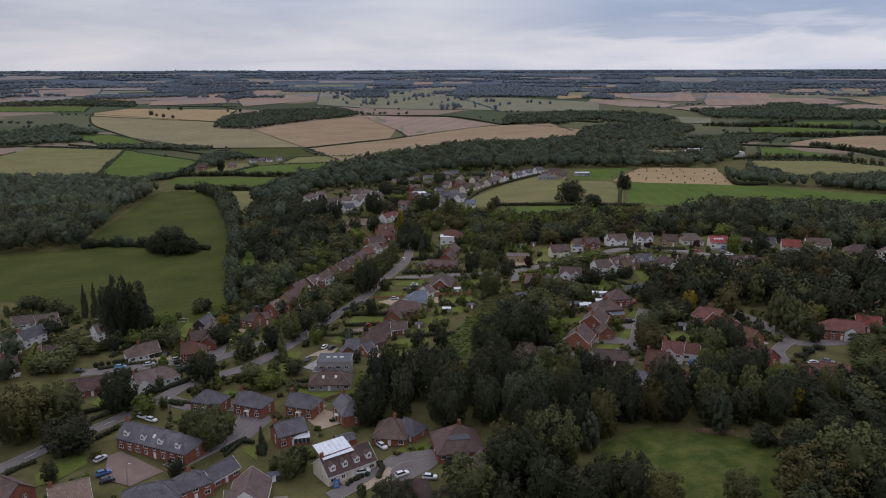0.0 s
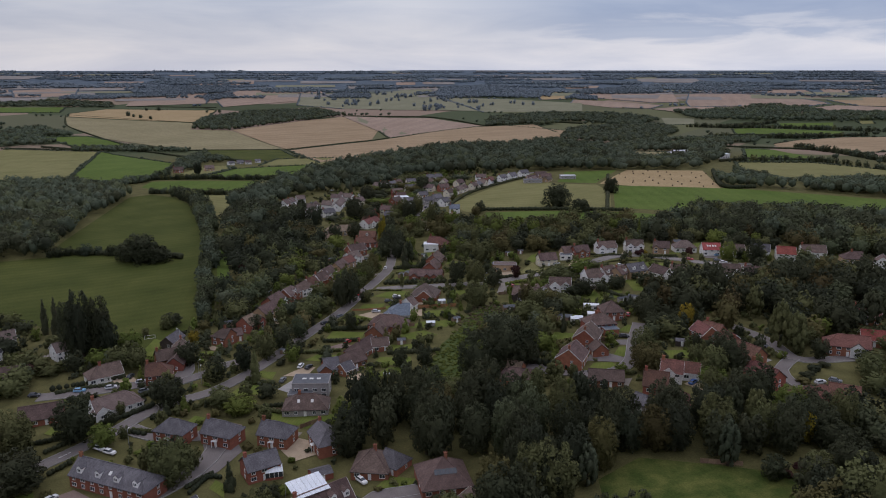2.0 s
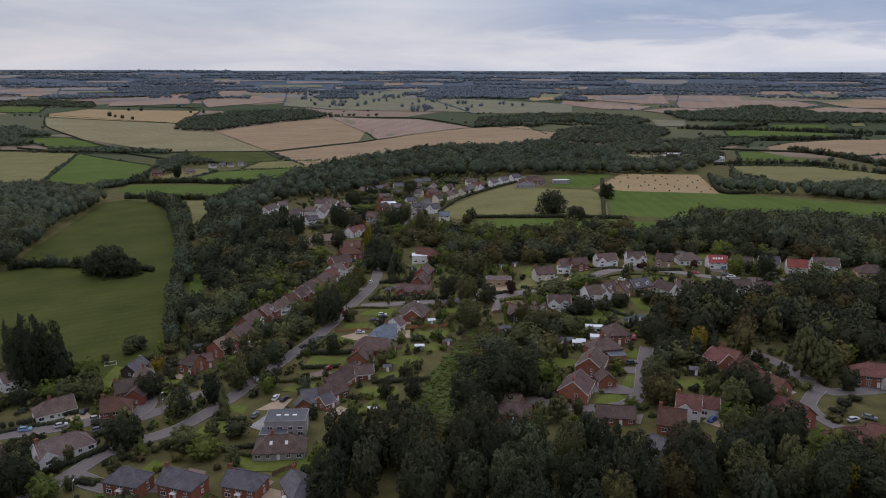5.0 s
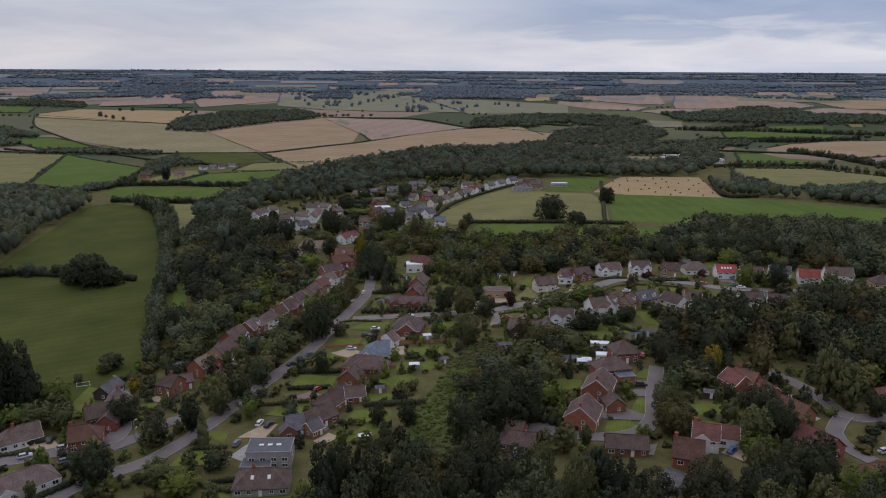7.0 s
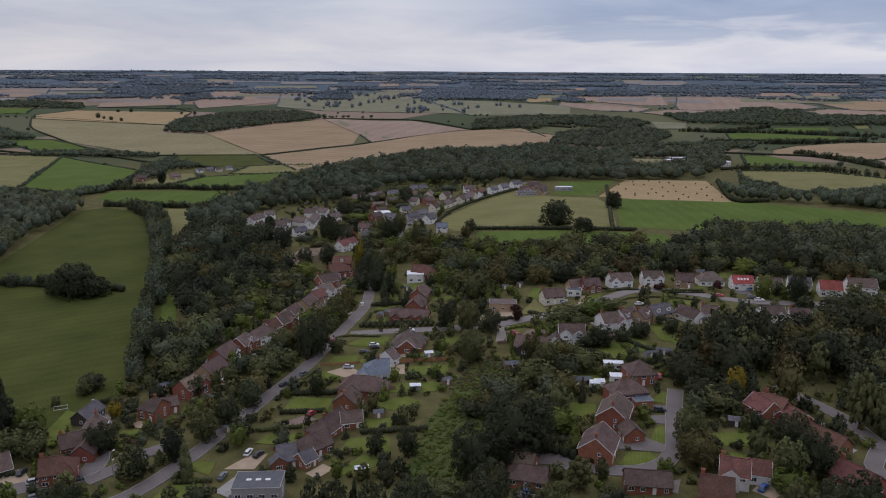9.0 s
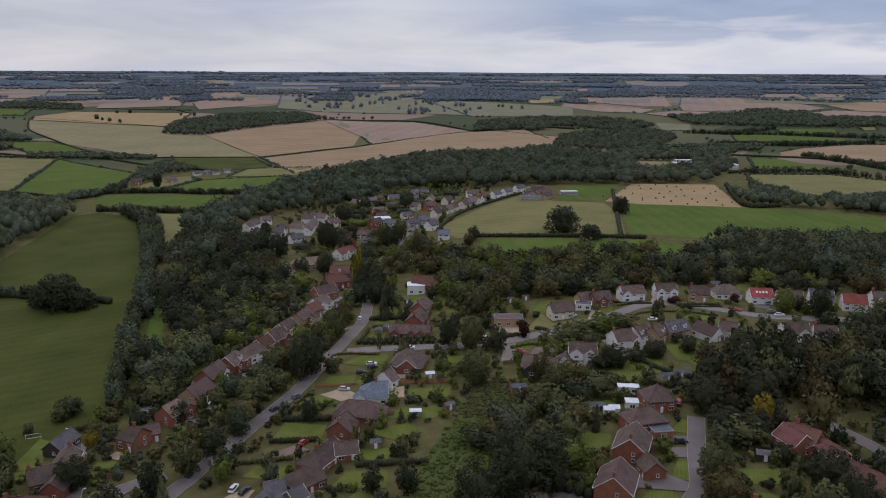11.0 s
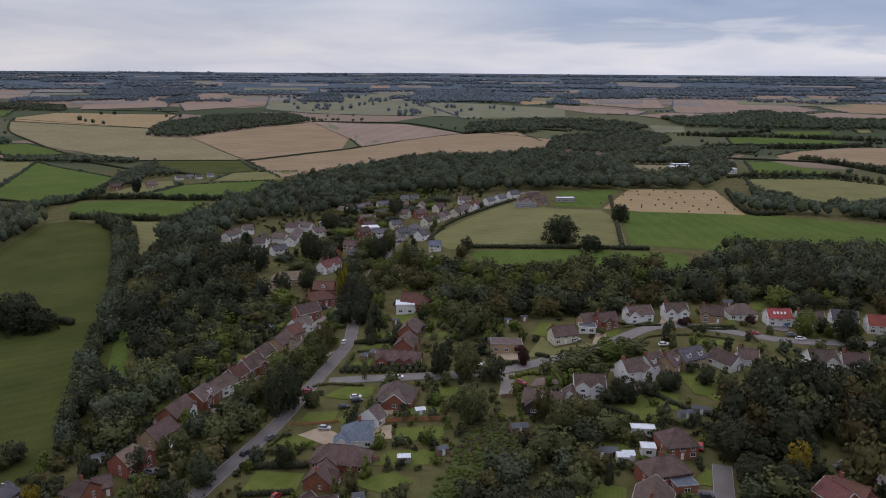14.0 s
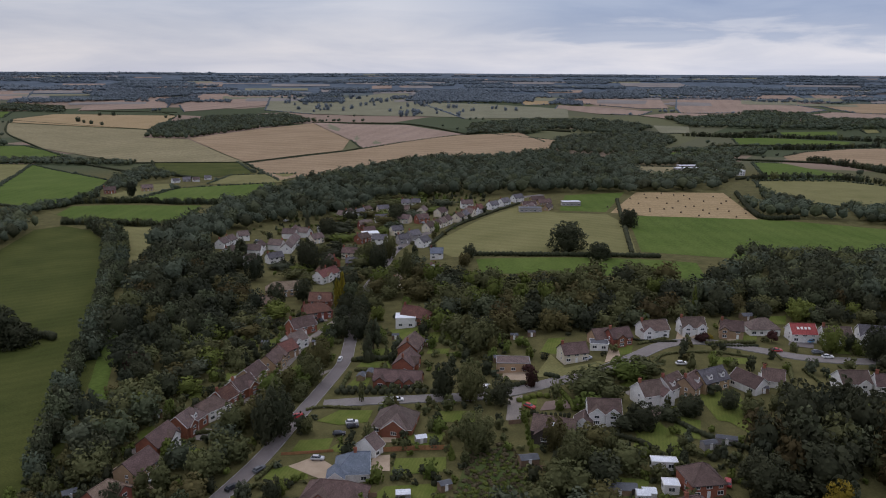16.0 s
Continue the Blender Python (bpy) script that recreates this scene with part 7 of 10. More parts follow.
drape("scrub", [(3.0, 262.8), (15.3, 308.0), (40.3, 350.0), (47.9, 342.1), (36.1, 294.6), (18.3, 259.5)], SCRUB, 0.14, "overgrown brambles and rough grass on a plot", "scrub", keep=False)
drive([(-97.0, 203.6), (-93.8, 206.2), (-77.1, 194.3), (-83.9, 186.4), (-92.4, 190.1)], BLOCK, "block-paved court with parked cars")
drive([(-25.4, 188.0), (-17.8, 195.1), (-11.0, 192.9), (-18.7, 184.3)], GRAVEL, "gravel drive before a house")
drive([(-39.0, 236.6), (-31.7, 232.5), (-26.7, 224.4), (-35.0, 219.6), (-39.7, 226.8)], GRAVEL, "gravel drive between brick houses")
drive([(-66.8, 237.8), (-62.7, 241.5), (-55.8, 237.1), (-58.0, 228.5), (-63.3, 227.2)], TARMAC, "tarmac forecourt")
drive([(-62.5, 230.1), (-56.2, 237.1), (-51.7, 227.2), (-56.2, 215.4), (-61.9, 209.2), (-65.9, 216.4)], TARMAC, "wide tarmac forecourt of a close")
drive([(-11.1, 196.8), (-6.1, 201.3), (4.3, 201.2), (7.6, 198.9), (0.9, 190.3), (-5.6, 185.3), (-10.8, 186.1)], TARMAC, "tarmac turning head of a close")
drive([(-25.3, 186.8), (-19.5, 195.4), (-12.8, 197.7), (-9.0, 191.9), (-10.8, 186.1), (-18.5, 181.4)], GRAVEL, "gravel court before a chalet house")
drive([(-59.9, 228.5), (-60.8, 247.2), (-55.3, 244.9), (-54.8, 231.5)], BLOCK, "paved drive between houses")
drive([(-114.0, 286.0), (-106.3, 288.0), (-100.6, 280.2), (-106.6, 276.7)], GRAVEL, "golden gravel drive")
drive([(-47.8, 284.9), (-41.7, 292.5), (-35.8, 293.3), (-38.6, 284.2)], GRAVEL, "gravel drive")
drive([(-37.4, 311.5), (-26.9, 318.6), (-22.3, 314.5), (-30.0, 311.5)], BLOCK, "paved drive")
drive([(-47.9, 272.8), (-42.1, 283.3), (-40.7, 267.6)], KERB, "pale concrete drive")
drive([(-95.6, 314.7), (-92.7, 330.4), (-89.1, 321.5), (-91.2, 310.7)], LANE, "pale yard between houses")
drive([(-22.3, 355.5), (-14.1, 360.2), (-8.5, 353.0), (-10.6, 345.1)], GRAVEL, "golden gravel drive")
drive([(91.8, 407.0), (99.2, 423.5), (100.6, 416.9), (97.9, 404.0)], GRAVEL, "gravel drive")
drive([(126.4, 423.5), (133.4, 437.6), (141.1, 432.4), (133.5, 421.8)], GRAVEL, "gravel forecourt")
drive([(50.5, 401.5), (54.0, 409.6), (62.3, 407.2), (61.5, 396.3)], GRAVEL, "gravel forecourt")
drive([(59.0, 372.8), (62.3, 378.9), (71.3, 379.3), (73.1, 371.8)], BLOCK, "paved forecourt")
drive([(147.2, 419.6), (148.7, 430.2), (154.0, 433.4), (150.4, 418.6)], GRAVEL, "gravel drive")
drive([(169.3, 414.0), (176.6, 424.7), (184.9, 422.0), (177.3, 409.6)], TARMAC, "tarmac drive")
drive([(-26.4, 412.3), (-23.2, 423.6), (-10.3, 431.2)], LANE, "pale drive")
drive([(46.9, 368.9), (50.7, 385.2), (55.9, 386.1), (51.1, 366.6)], LANE, "pale drive down to a gate")
drive([(-49.1, 399.2), (-46.1, 404.7), (-36.0, 405.6), (-39.0, 398.4)], BLOCK, "brown paved drive")
drive([(83.1, 287.2), (85.3, 292.2), (92.2, 290.9), (89.9, 285.1)], TARMAC, "tarmac drive")
drive([(68.1, 273.9), (72.4, 282.0), (78.4, 279.0), (84.3, 271.9), (81.6, 269.2)], TARMAC, "tarmac drive")
drive([(85.2, 295.5), (87.4, 299.2), (94.2, 297.0), (92.4, 292.4)], TARMAC, "tarmac drive")
drive([(71.2, 252.4), (76.1, 255.0), (79.9, 254.9), (76.6, 248.6)], LANE, "pale concrete apron")
drive([(95.5, 246.6), (100.9, 251.2), (105.3, 247.7), (99.9, 240.7)], GRAVEL, "gravel yard")
drive([(43.9, 271.1), (47.0, 277.5), (54.4, 273.1), (51.5, 268.4)], TARMAC, "tarmac yard")
drive([(2.5, 347.8), (3.4, 356.6), (8.6, 356.1), (8.4, 346.5)], GRAVEL, "patio of pale slabs")
drive([(-29.0, 287.7), (-24.5, 293.3), (-15.5, 290.1), (-20.3, 285.2)], LANE, "patio of pale slabs")
hedge([(-8.5, 408.8), (-5.1, 424.2)], 2, 2.2, LEAF, "tall clipped dark green garden hedge")
hedge([(-4.7, 435.9), (10.3, 434.2)], 1.6, 2, LEAF, "tall clipped dark green garden hedge")
hedge([(-3.4, 425.4), (10.1, 423.0)], 1.4, 1.5, LEAF, "tall clipped dark green garden hedge")
hedge([(-9.6, 405.0), (11.6, 400.0), (29.8, 395.4)], 2.2, 2.4, LEAF2, "tall clipped dark green garden hedge")
hedge([(-30.6, 349.0), (-26.0, 358.1)], 1.4, 1.6, LEAF, "tall clipped dark green garden hedge")
hedge([(-51.1, 409.9), (-36.6, 409.6)], 1.6, 2, LEAF, "tall clipped dark green garden hedge")
hedge([(-58.8, 378.5), (-45.5, 380.5)], 1.4, 1.8, LEAF, "tall clipped dark green garden hedge")
hedge([(-19.6, 393.4), (-14.7, 394.7), (-0.6, 390.2)], 1.2, 1.2, LEAF, "tall clipped dark green garden hedge")
hedge([(-33.2, 339.8), (-31.0, 346.0)], 1.3, 1.5, LEAF, "tall clipped dark green garden hedge")
hedge([(45.6, 283.0), (55.8, 278.8), (65.5, 272.2)], 2.6, 3.5, LEAF2, "tall clipped dark green garden hedge")
hedge([(112.5, 287.6), (115.4, 280.6), (117.5, 275.5)], 2.2, 3, LEAF2, "tall clipped dark green garden hedge")
hedge([(-36.8, 336.3), (-16.1, 334.2)], 1.8, 2.4, LEAF2, "tall clipped dark green garden hedge")
hedge([(-34.9, 320.9), (-19.3, 320.0)], 1.5, 2, LEAF2, "tall clipped dark green garden hedge")
hedge([(-42.5, 308.3), (-26.1, 309.7)], 1.5, 1.8, LEAF, "tall clipped dark green garden hedge")
hedge([(-7.1, 302.0), (14.8, 299.4)], 1.6, 2.2, LEAF2, "tall clipped dark green garden hedge")
hedge([(58.1, 294.8), (44.9, 284.2)], 1.5, 2, LEAF2, "tall clipped dark green garden hedge")
hedge([(-120.3, 233.3), (-113.5, 235.5), (-108.8, 240.8)], 1.6, 1.6, LEAF2, "tall clipped dark green garden hedge")
hedge([(-104.0, 252.2), (-97.2, 263.0), (-92.8, 270.0)], 1.6, 1.8, LEAF2, "tall clipped dark green garden hedge")
hedge([(-62.9, 206.3), (-59.8, 211.7), (-56.8, 214.3)], 1.2, 1.4, LEAF2, "tall clipped dark green garden hedge")
hedge([(-22.8, 185.3), (-19.0, 189.1), (-15.8, 189.8)], 1.4, 1.6, LEAF2, "tall clipped dark green garden hedge")
hedge([(-89.2, 241.1), (-81.8, 239.2)], 1.4, 1.4, LEAF, "tall clipped dark green garden hedge")
hedge([(-127.6, 273.5), (-118.1, 276.3), (-106.3, 278.3)], 1.5, 1.6, LEAF2, "tall clipped dark green garden hedge")
hedge([(-104.2, 248.6), (-98.3, 258.0), (-92.0, 264.0)], 1.6, 1.8, LEAF2, "tall clipped dark green garden hedge")
hedge([(-52.9, 256.6), (-39.1, 251.5), (-27.5, 254.4)], 1.6, 2, LEAF, "tall clipped dark green garden hedge")
hedge([(-60.0, 240.5), (-53.5, 236.7)], 1.4, 1.6, LEAF, "tall clipped dark green garden hedge")
hedge([(-60.1, 277.8), (-49.0, 278.6)], 1.5, 1.6, LEAF, "tall clipped dark green garden hedge")
hedge([(82.9, 399.1), (98.3, 406.7)], 1.2, 1.1, LEAF, "tall clipped dark green garden hedge")
hedge([(90.2, 382.4), (85.7, 394.3), (95.7, 398.9)], 1.2, 1.1, LEAF, "tall clipped dark green garden hedge")
hedge([(110.7, 404.2), (117.4, 409.9), (135.2, 409.0), (149.7, 401.6)], 1.2, 1.1, LEAF, "tall clipped dark green garden hedge")
hedge([(74.8, 352.3), (83.0, 345.2), (87.4, 334.3)], 1.6, 2, LEAF2, "tall clipped dark green garden hedge")
hedge([(110.6, 422.4), (124.0, 426.5)], 1.2, 1.1, LEAF, "tall clipped dark green garden hedge")
hedge([(137.1, 418.1), (158.1, 417.4)], 1.4, 1.5, LEAF, "tall clipped dark green garden hedge")
hedge([(97.3, 359.2), (103.0, 346.7), (112.8, 334.6)], 1.6, 1.8, LEAF2, "tall clipped dark green garden hedge")
hedge([(16.0, 549.5), (27.1, 522.2), (38.0, 480.0)], 1.4, 1.6, LEAF2, "tall clipped dark green garden hedge")
hedge([(29.0, 466.9), (49.8, 467.5)], 1.6, 1.8, LEAF, "tall clipped dark green garden hedge")
fence([(2.5, 358.9), (15.6, 357.2), (27.7, 354.7)], 1.7, ORANGEFENCE, "orange-stained boarded wooden garden fence")
fence([(-25.2, 362.8), (-9.0, 362.0)], 1.0, ORANGEFENCE, "low orange-brown boundary fence")
fence([(-7.9, 334.4), (4.5, 333.5)], 1.7, WOOD, "weathered close-boarded wooden garden fence")
fence([(47.3, 366.0), (51.3, 365.7)], 1.6, WOOD, "weathered close-boarded wooden garden fence")
fence([(76.1, 293.4), (82.7, 291.2)], 1.7, WOOD, "weathered close-boarded wooden garden fence")
fence([(-35.6, 240.9), (-29.0, 245.9)], 1.7, WOOD, "weathered close-boarded wooden garden fence")
fence([(-46.3, 253.8), (-34.1, 252.4)], 1.8, WOOD, "weathered close-boarded wooden garden fence")
fence([(80.8, 196.7), (91.3, 193.2)], 1.5, WOOD, "wooden fence at a paddock edge")
fence([(-88.2, 300.4), (-74.9, 301.8)], 1.7, WOOD, "weathered close-boarded wooden garden fence")
fence([(50.3, 337.2), (53.1, 335.2)], 1.7, WOOD, "weathered close-boarded wooden garden fence")
hedge([(-125.2, 190.4), (-121.0, 197.8), (-116.4, 201.8)], 1.6, 1.6, LEAF2, "tall clipped dark green garden hedge")
hedge([(-112.1, 203.4), (-109.2, 208.2), (-105.2, 213.3)], 1.5, 1.5, LEAF2, "tall clipped dark green garden hedge")
hedge([(-111.4, 228.1), (-106.5, 234.8), (-101.2, 241.6)], 1.5, 1.6, LEAF2, "tall clipped dark green garden hedge")
shed(18.5, 361.8, 10, 3.5, 2.6, GREYR, WHITEROOF, "small garden greenhouse with pale glass roof")
shed(23.4, 333.5, 20, 3.5, 2.6, WOOD, FELT, "small wooden garden shed with a felt roof")
shed(48.7, 341.3, 5, 5.5, 3.5, WOOD, FELT, "small wooden garden shed with a felt roof")
shed(-1.7, 313.0, 5, 3.5, 3, WOOD, FELT, "small wooden garden shed with a felt roof")
shed(11.7, 331.6, 0, 4, 2.5, GREYR, WHITEROOF, "garden greenhouse with pale glass roof")
shed(38.3, 321.7, 0, 3, 2.2, WOOD, FELT, "small wooden garden shed with a felt roof")
shed(68.9, 320.7, -10, 6, 3.2, WOOD, FELT, "small wooden garden shed with a felt roof")
shed(74.0, 317.0, -10, 3.5, 3, WHITE, WHITEROOF, "white garden canopy beside a shed")
shed(-6.6, 277.6, 10, 4, 2.2, GREYR, WHITEROOF, "pale cold frame on a lawn")
shed(108.2, 281.8, -20, 5, 3.5, DARKWOOD, SLATE, "dark boarded summerhouse on a lawn")
shed(-82.6, 362.4, 30, 3, 2.2, WOOD, FELT, "small wooden garden shed with a felt roof")
shed(-79.2, 375.1, 25, 2.4, 2, WHITE, WHITEROOF, "small white garden shelter")
shed(-70.8, 392.7, 20, 2.6, 2.4, WOOD, FELT, "small wooden garden shed with a felt roof")
shed(-134.0, 303.0, 20, 3, 2.4, WHITE, WHITEROOF, "small white garden cabin")
shed(-44.3, 189.9, 15, 3.5, 2.5, DARKWOOD, FELT, "small wooden garden shed with a felt roof")
shed(-25.8, 210.1, 25, 6, 5, BRICK, SLATE, "brick garage with a slate roof")
shed(70.9, 320.8, -8, 5.5, 3, DARKWOOD, FELT, "small wooden garden shed with a felt roof")
shed(75.9, 317.6, -8, 3.5, 3, WHITE, WHITEROOF, "white garden canopy on a lawn")
shed(108.0, 340.5, -20, 6, 2.5, GREYR, FELT, "long grey garden shed")
shed(101.8, 338.7, 10, 4.5, 2.5, GREYR, FELT, "small grey flat garden shed")
shed(-50.8, 308.9, 10, 3, 2, WOOD, FELT, "small wooden garden shed with a felt roof")
shed(-50.3, 456.2, 20, 3, 2.2, WOOD, FELT, "small wooden garden shed with a felt roof")
shed(-1.0, 416.5, 75, 4, 3, WOOD, FELT, "small wooden garden shed with a felt roof")
shed(2.3, 419.5, 75, 4, 2.5, WOOD, FELT, "small wooden garden shed with a felt roof")
shed(-65.8, 356.3, 30, 3, 2.4, WOOD, FELT, "small wooden garden shed with a felt roof")
shed(-80.9, 342.5, 30, 4, 3, WOOD, FELT, "small wooden garden shed with a felt roof")
shed(168.6, 447.3, 0, 5, 4, WOOD, FELT, "small wooden garden shed with a felt roof")
shed(52.2, 418.7, 0, 3, 3, WOOD, FELT, "small wooden garden shed with a felt roof")
conservatory(-39.6, 212.3, 12, 5.0, 4.5)
conservatory(117.8, 381.9, -25, 5.0, 4.0, "glazed conservatory with pale blue roof beside a house")
sheeted_scaffold(-27.4, 193.9, 33, 10, 7)
bale(203.3, 756.2, 175)
bale(221.5, 788.7, 10)
bale(240.7, 806.3, 35)
bale(237.4, 774.6, 50)
bale(257.1, 809.7, 171)
bale(235.7, 742.9, 70)
bale(231.3, 731.1, 70)
bale(267.9, 809.5, 11)
bale(247.9, 742.5, 95)
bale(263.0, 774.1, 100)
bale(257.7, 748.4, 110)
bale(291.6, 828.6, 4)
bale(279.0, 787.6, 120)
bale(255.2, 724.7, 125)
bale(271.7, 754.4, 61)
bale(295.8, 801.9, 140)
bale(280.6, 757.4, 76)
bale(263.1, 707.9, 49)
bale(279.0, 735.8, 128)
bale(276.5, 718.5, 175)
bale(326.2, 818.0, 74)
bale(294.6, 741.7, 10)
bale(313.1, 774.1, 52)
bale(298.8, 729.8, 30)
bale(339.7, 811.1, 104)
bale(291.3, 701.9, 151)
bale(340.5, 782.2, 60)
bale(318.9, 742.2, 166)
bale(307.7, 718.4, 60)
bale(303.0, 787.7, 165)
bale(284.0, 840.7, 90)
bale(300.1, 824.8, 130)
bale(264.0, 832.8, 60)
bale(324.8, 788.4, 25)
bale(333.9, 781.9, 156)
post_row([(69.1, 390.8), (79.8, 395.7), (93.8, 404.9)])
lamp_post(-76.8, 277.9, 90)
lamp_post(-79.0, 283.3, 60)
lamp_post(42.4, 383.0, 0)
lamp_post(-95.9, 319.1, 180)
lamp_post(-86.1, 228.0, 90)
lamp_post(-84.4, 186.4, 0)
goal(-111.2, 327.0, 20)
hedge([(107.9, 429.5), (115.9, 423.9), (127.0, 422.1)], 1.2, 1.1, LEAF2, "tall clipped dark green garden hedge")
hedge([(48.0, 393.1), (55.4, 394.0), (63.1, 395.9)], 2.2, 1.8, LEAF2, "tall clipped dark green garden hedge")
hedge([(70.7, 396.9), (66.4, 401.2)], 1.8, 1.8, LEAF2, "tall clipped dark green garden hedge")
hedge([(53.9, 381.1), (61.4, 383.7), (65.5, 379.9)], 2.2, 1.6, LEAF3, "bright green clipped garden hedge")
hedge([(69.1, 385.0), (70.3, 375.5), (70.1, 369.1)], 1.8, 1.8, LEAF3, "bright yellow-green garden hedge")
hedge([(78.8, 385.0), (86.6, 387.0)], 1.2, 1.1, LEAF, "tall clipped dark green garden hedge")
hedge([(91.1, 394.6), (97.9, 395.8), (107.7, 402.0)], 1.2, 1.1, LEAF2, "tall clipped dark green garden hedge")
hedge([(133.8, 435.4), (131.9, 421.3)], 1.4, 1.5, LEAF, "tall clipped dark green garden hedge")
hedge([(137.6, 416.7), (147.1, 414.5), (157.3, 413.6)], 1.2, 1.1, LEAF2, "tall clipped dark green garden hedge")
hedge([(159.2, 408.5), (157.9, 398.1)], 1.2, 1.1, LEAF, "tall clipped dark green garden hedge")
lawn([(70.0, 422.5), (76.8, 436.9), (83.9, 436.4), (77.1, 418.8)])
lawn([(96.6, 411.7), (102.5, 422.8), (108.0, 421.6), (104.7, 413.6)])
lawn([(129.2, 398.3), (135.6, 404.8), (147.3, 401.2), (142.7, 396.6)])
lawn([(148.3, 416.9), (154.2, 426.3), (162.8, 426.4), (158.3, 418.7)])
lawn([(112.8, 373.3), (127.9, 375.5), (124.9, 354.4), (117.8, 344.2), (112.8, 360.4)])
lawn([(84.5, 359.8), (93.8, 359.8), (95.3, 341.1), (90.8, 338.6), (84.2, 348.5)])
lawn([(172.2, 439.4), (182.1, 450.3), (189.0, 449.9), (182.1, 438.6)])
lawn([(51.7, 385.0), (60.7, 384.8), (59.2, 377.9), (50.3, 377.7)])
lawn([(11.1, 469.3), (24.0, 468.7), (25.5, 453.2), (13.2, 453.1)])
lawn([(28.5, 459.5), (38.6, 459.7), (39.7, 447.0), (28.7, 446.5)])
lawn([(75.0, 385.9), (80.2, 389.5), (83.5, 386.8), (78.2, 382.7)])
lawn([(51.2, 358.1), (56.7, 358.5), (57.3, 349.3), (51.1, 348.8)])
lawn([(12.5, 431.1), (21.7, 430.7), (22.4, 423.3), (12.3, 424.1)])
lawn([(-46.4, 462.9), (-40.1, 471.1), (-36.8, 464.8), (-43.0, 455.7)])
lawn([(-65.5, 410.2), (-61.1, 418.4), (-57.5, 413.1), (-62.1, 404.4)])
lawn([(-74.4, 379.6), (-71.4, 386.8), (-68.1, 382.6), (-71.0, 374.2)])
lawn([(102.5, 405.9), (108.6, 410.4), (108.7, 404.6), (102.7, 400.2)])
shed(13.3, 457.4, 0, 3.2, 2.4, WOOD, FELT, "small garden shed at the end of a plot")
shed(27.3, 444.3, -20, 3.2, 2.4, WOOD, FELT, "small garden shed at the end of a plot")
shed(19.3, 429.0, 10, 3.2, 2.4, WOOD, FELT, "small garden shed at the end of a plot")
shed(-43.8, 461.3, -10, 3.2, 2.4, WOOD, FELT, "small garden shed at the end of a plot")
shed(-34.3, 488.5, -20, 3.2, 2.4, WOOD, SLATE, "small garden shed at the end of a plot")
shed(-13.8, 586.0, 10, 3.2, 2.4, WOOD, FELT, "small garden shed at the end of a plot")
shed(30.2, 482.8, -20, 3.2, 2.4, WOOD, FELT, "small garden shed at the end of a plot")
shed(50.2, 452.1, 10, 3.2, 2.4, WOOD, WHITEROOF, "small garden shed at the end of a plot")
shed(63.1, 440.8, -10, 3.2, 2.4, WOOD, FELT, "small garden shed at the end of a plot")
shed(70.7, 442.1, 0, 3.2, 2.4, WOOD, SLATE, "small garden shed at the end of a plot")
shed(90.8, 463.1, -20, 3.2, 2.4, WOOD, FELT, "small garden shed at the end of a plot")
shed(119.3, 469.4, 0, 3.2, 2.4, WOOD, FELT, "small garden shed at the end of a plot")
shed(151.8, 462.5, -10, 3.2, 2.4, WOOD, FELT, "small garden shed at the end of a plot")
shed(168.8, 463.9, 10, 3.2, 2.4, WOOD, FELT, "small garden shed at the end of a plot")
shed(178.2, 460.6, 10, 3.2, 2.4, WOOD, FELT, "small garden shed at the end of a plot")
shed(205.9, 452.0, 10, 3.2, 2.4, WOOD, FELT, "small garden shed at the end of a plot")
shed(142.6, 369.1, -10, 3.2, 2.4, WOOD, FELT, "small garden shed at the end of a plot")
shed(136.2, 372.1, -10, 3.2, 2.4, WOOD, SLATE, "small garden shed at the end of a plot")
shed(-21.4, 458.2, -20, 3.2, 2.4, WOOD, FELT, "small garden shed at the end of a plot")

# ---- cars ----
car(-97.9, 201.0, 58, "silver", "parked beside a house")
car(-93.8, 192.8, 36, "blue", "parked beside a house")
car(-91.2, 188.9, 26, "black", "parked beside a house")
car(-95.7, 228.9, -33, "white", "parked beside a house")
car(-91.4, 226.2, -26, "white", "parked beside a house")
car(-119.7, 273.8, 10, "lightblue", "on the road")
car(-135.2, 272.4, 7, "black", "parked beside a house")
car(-25.9, 185.8, 91, "blue", "parked beside a house")
car(-18.8, 191.3, 18, "white", "parked beside a house")
car(-7.4, 188.2, 28, "white", "parked beside a house")
car(-13.8, 205.6, -53, "white", "parked beside a house")
car(0.6, 185.4, -9, "white", "parked beside a house")
car(-99.3, 279.3, 24, "silver", "parked beside a house")
car(-94.8, 281.6, 20, "white", "parked beside a house")
car(-105.2, 284.9, 87, "black", "parked beside a house")
car(-95.6, 271.0, 28, "grey", "parked beside a house")
car(-87.9, 279.6, 27, "black", "parked beside a house")
car(-108.9, 275.1, 27, "silver", "parked beside a house")
car(-41.9, 293.6, 76, "white", "parked beside a house")
car(-47.0, 280.1, 78, "grey", "parked beside a house")
car(-24.6, 318.9, 55, "red", "parked beside a house")
car(-38.6, 292.1, 64, "black", "parked beside a house")
car(73.6, 278.5, -13, "silver", "parked beside a house")
car(88.9, 294.3, -10, "black", "parked beside a house")
car(98.3, 319.2, 66, "red", "parked beside a house")
car(137.4, 275.5, -64, "black", "parked beside a house")
car(98.5, 246.5, 43, "blue", "parked beside a house")
car(-13.6, 357.7, -11, "silver", "parked beside a house")
car(-30.7, 354.0, 50, "grey", "on the road")
car(-37.2, 344.6, 53, "black", "on the road")
car(-22.7, 388.3, 45, "red", "on the road")
car(-10.2, 437.9, 83, "white", "on the road")
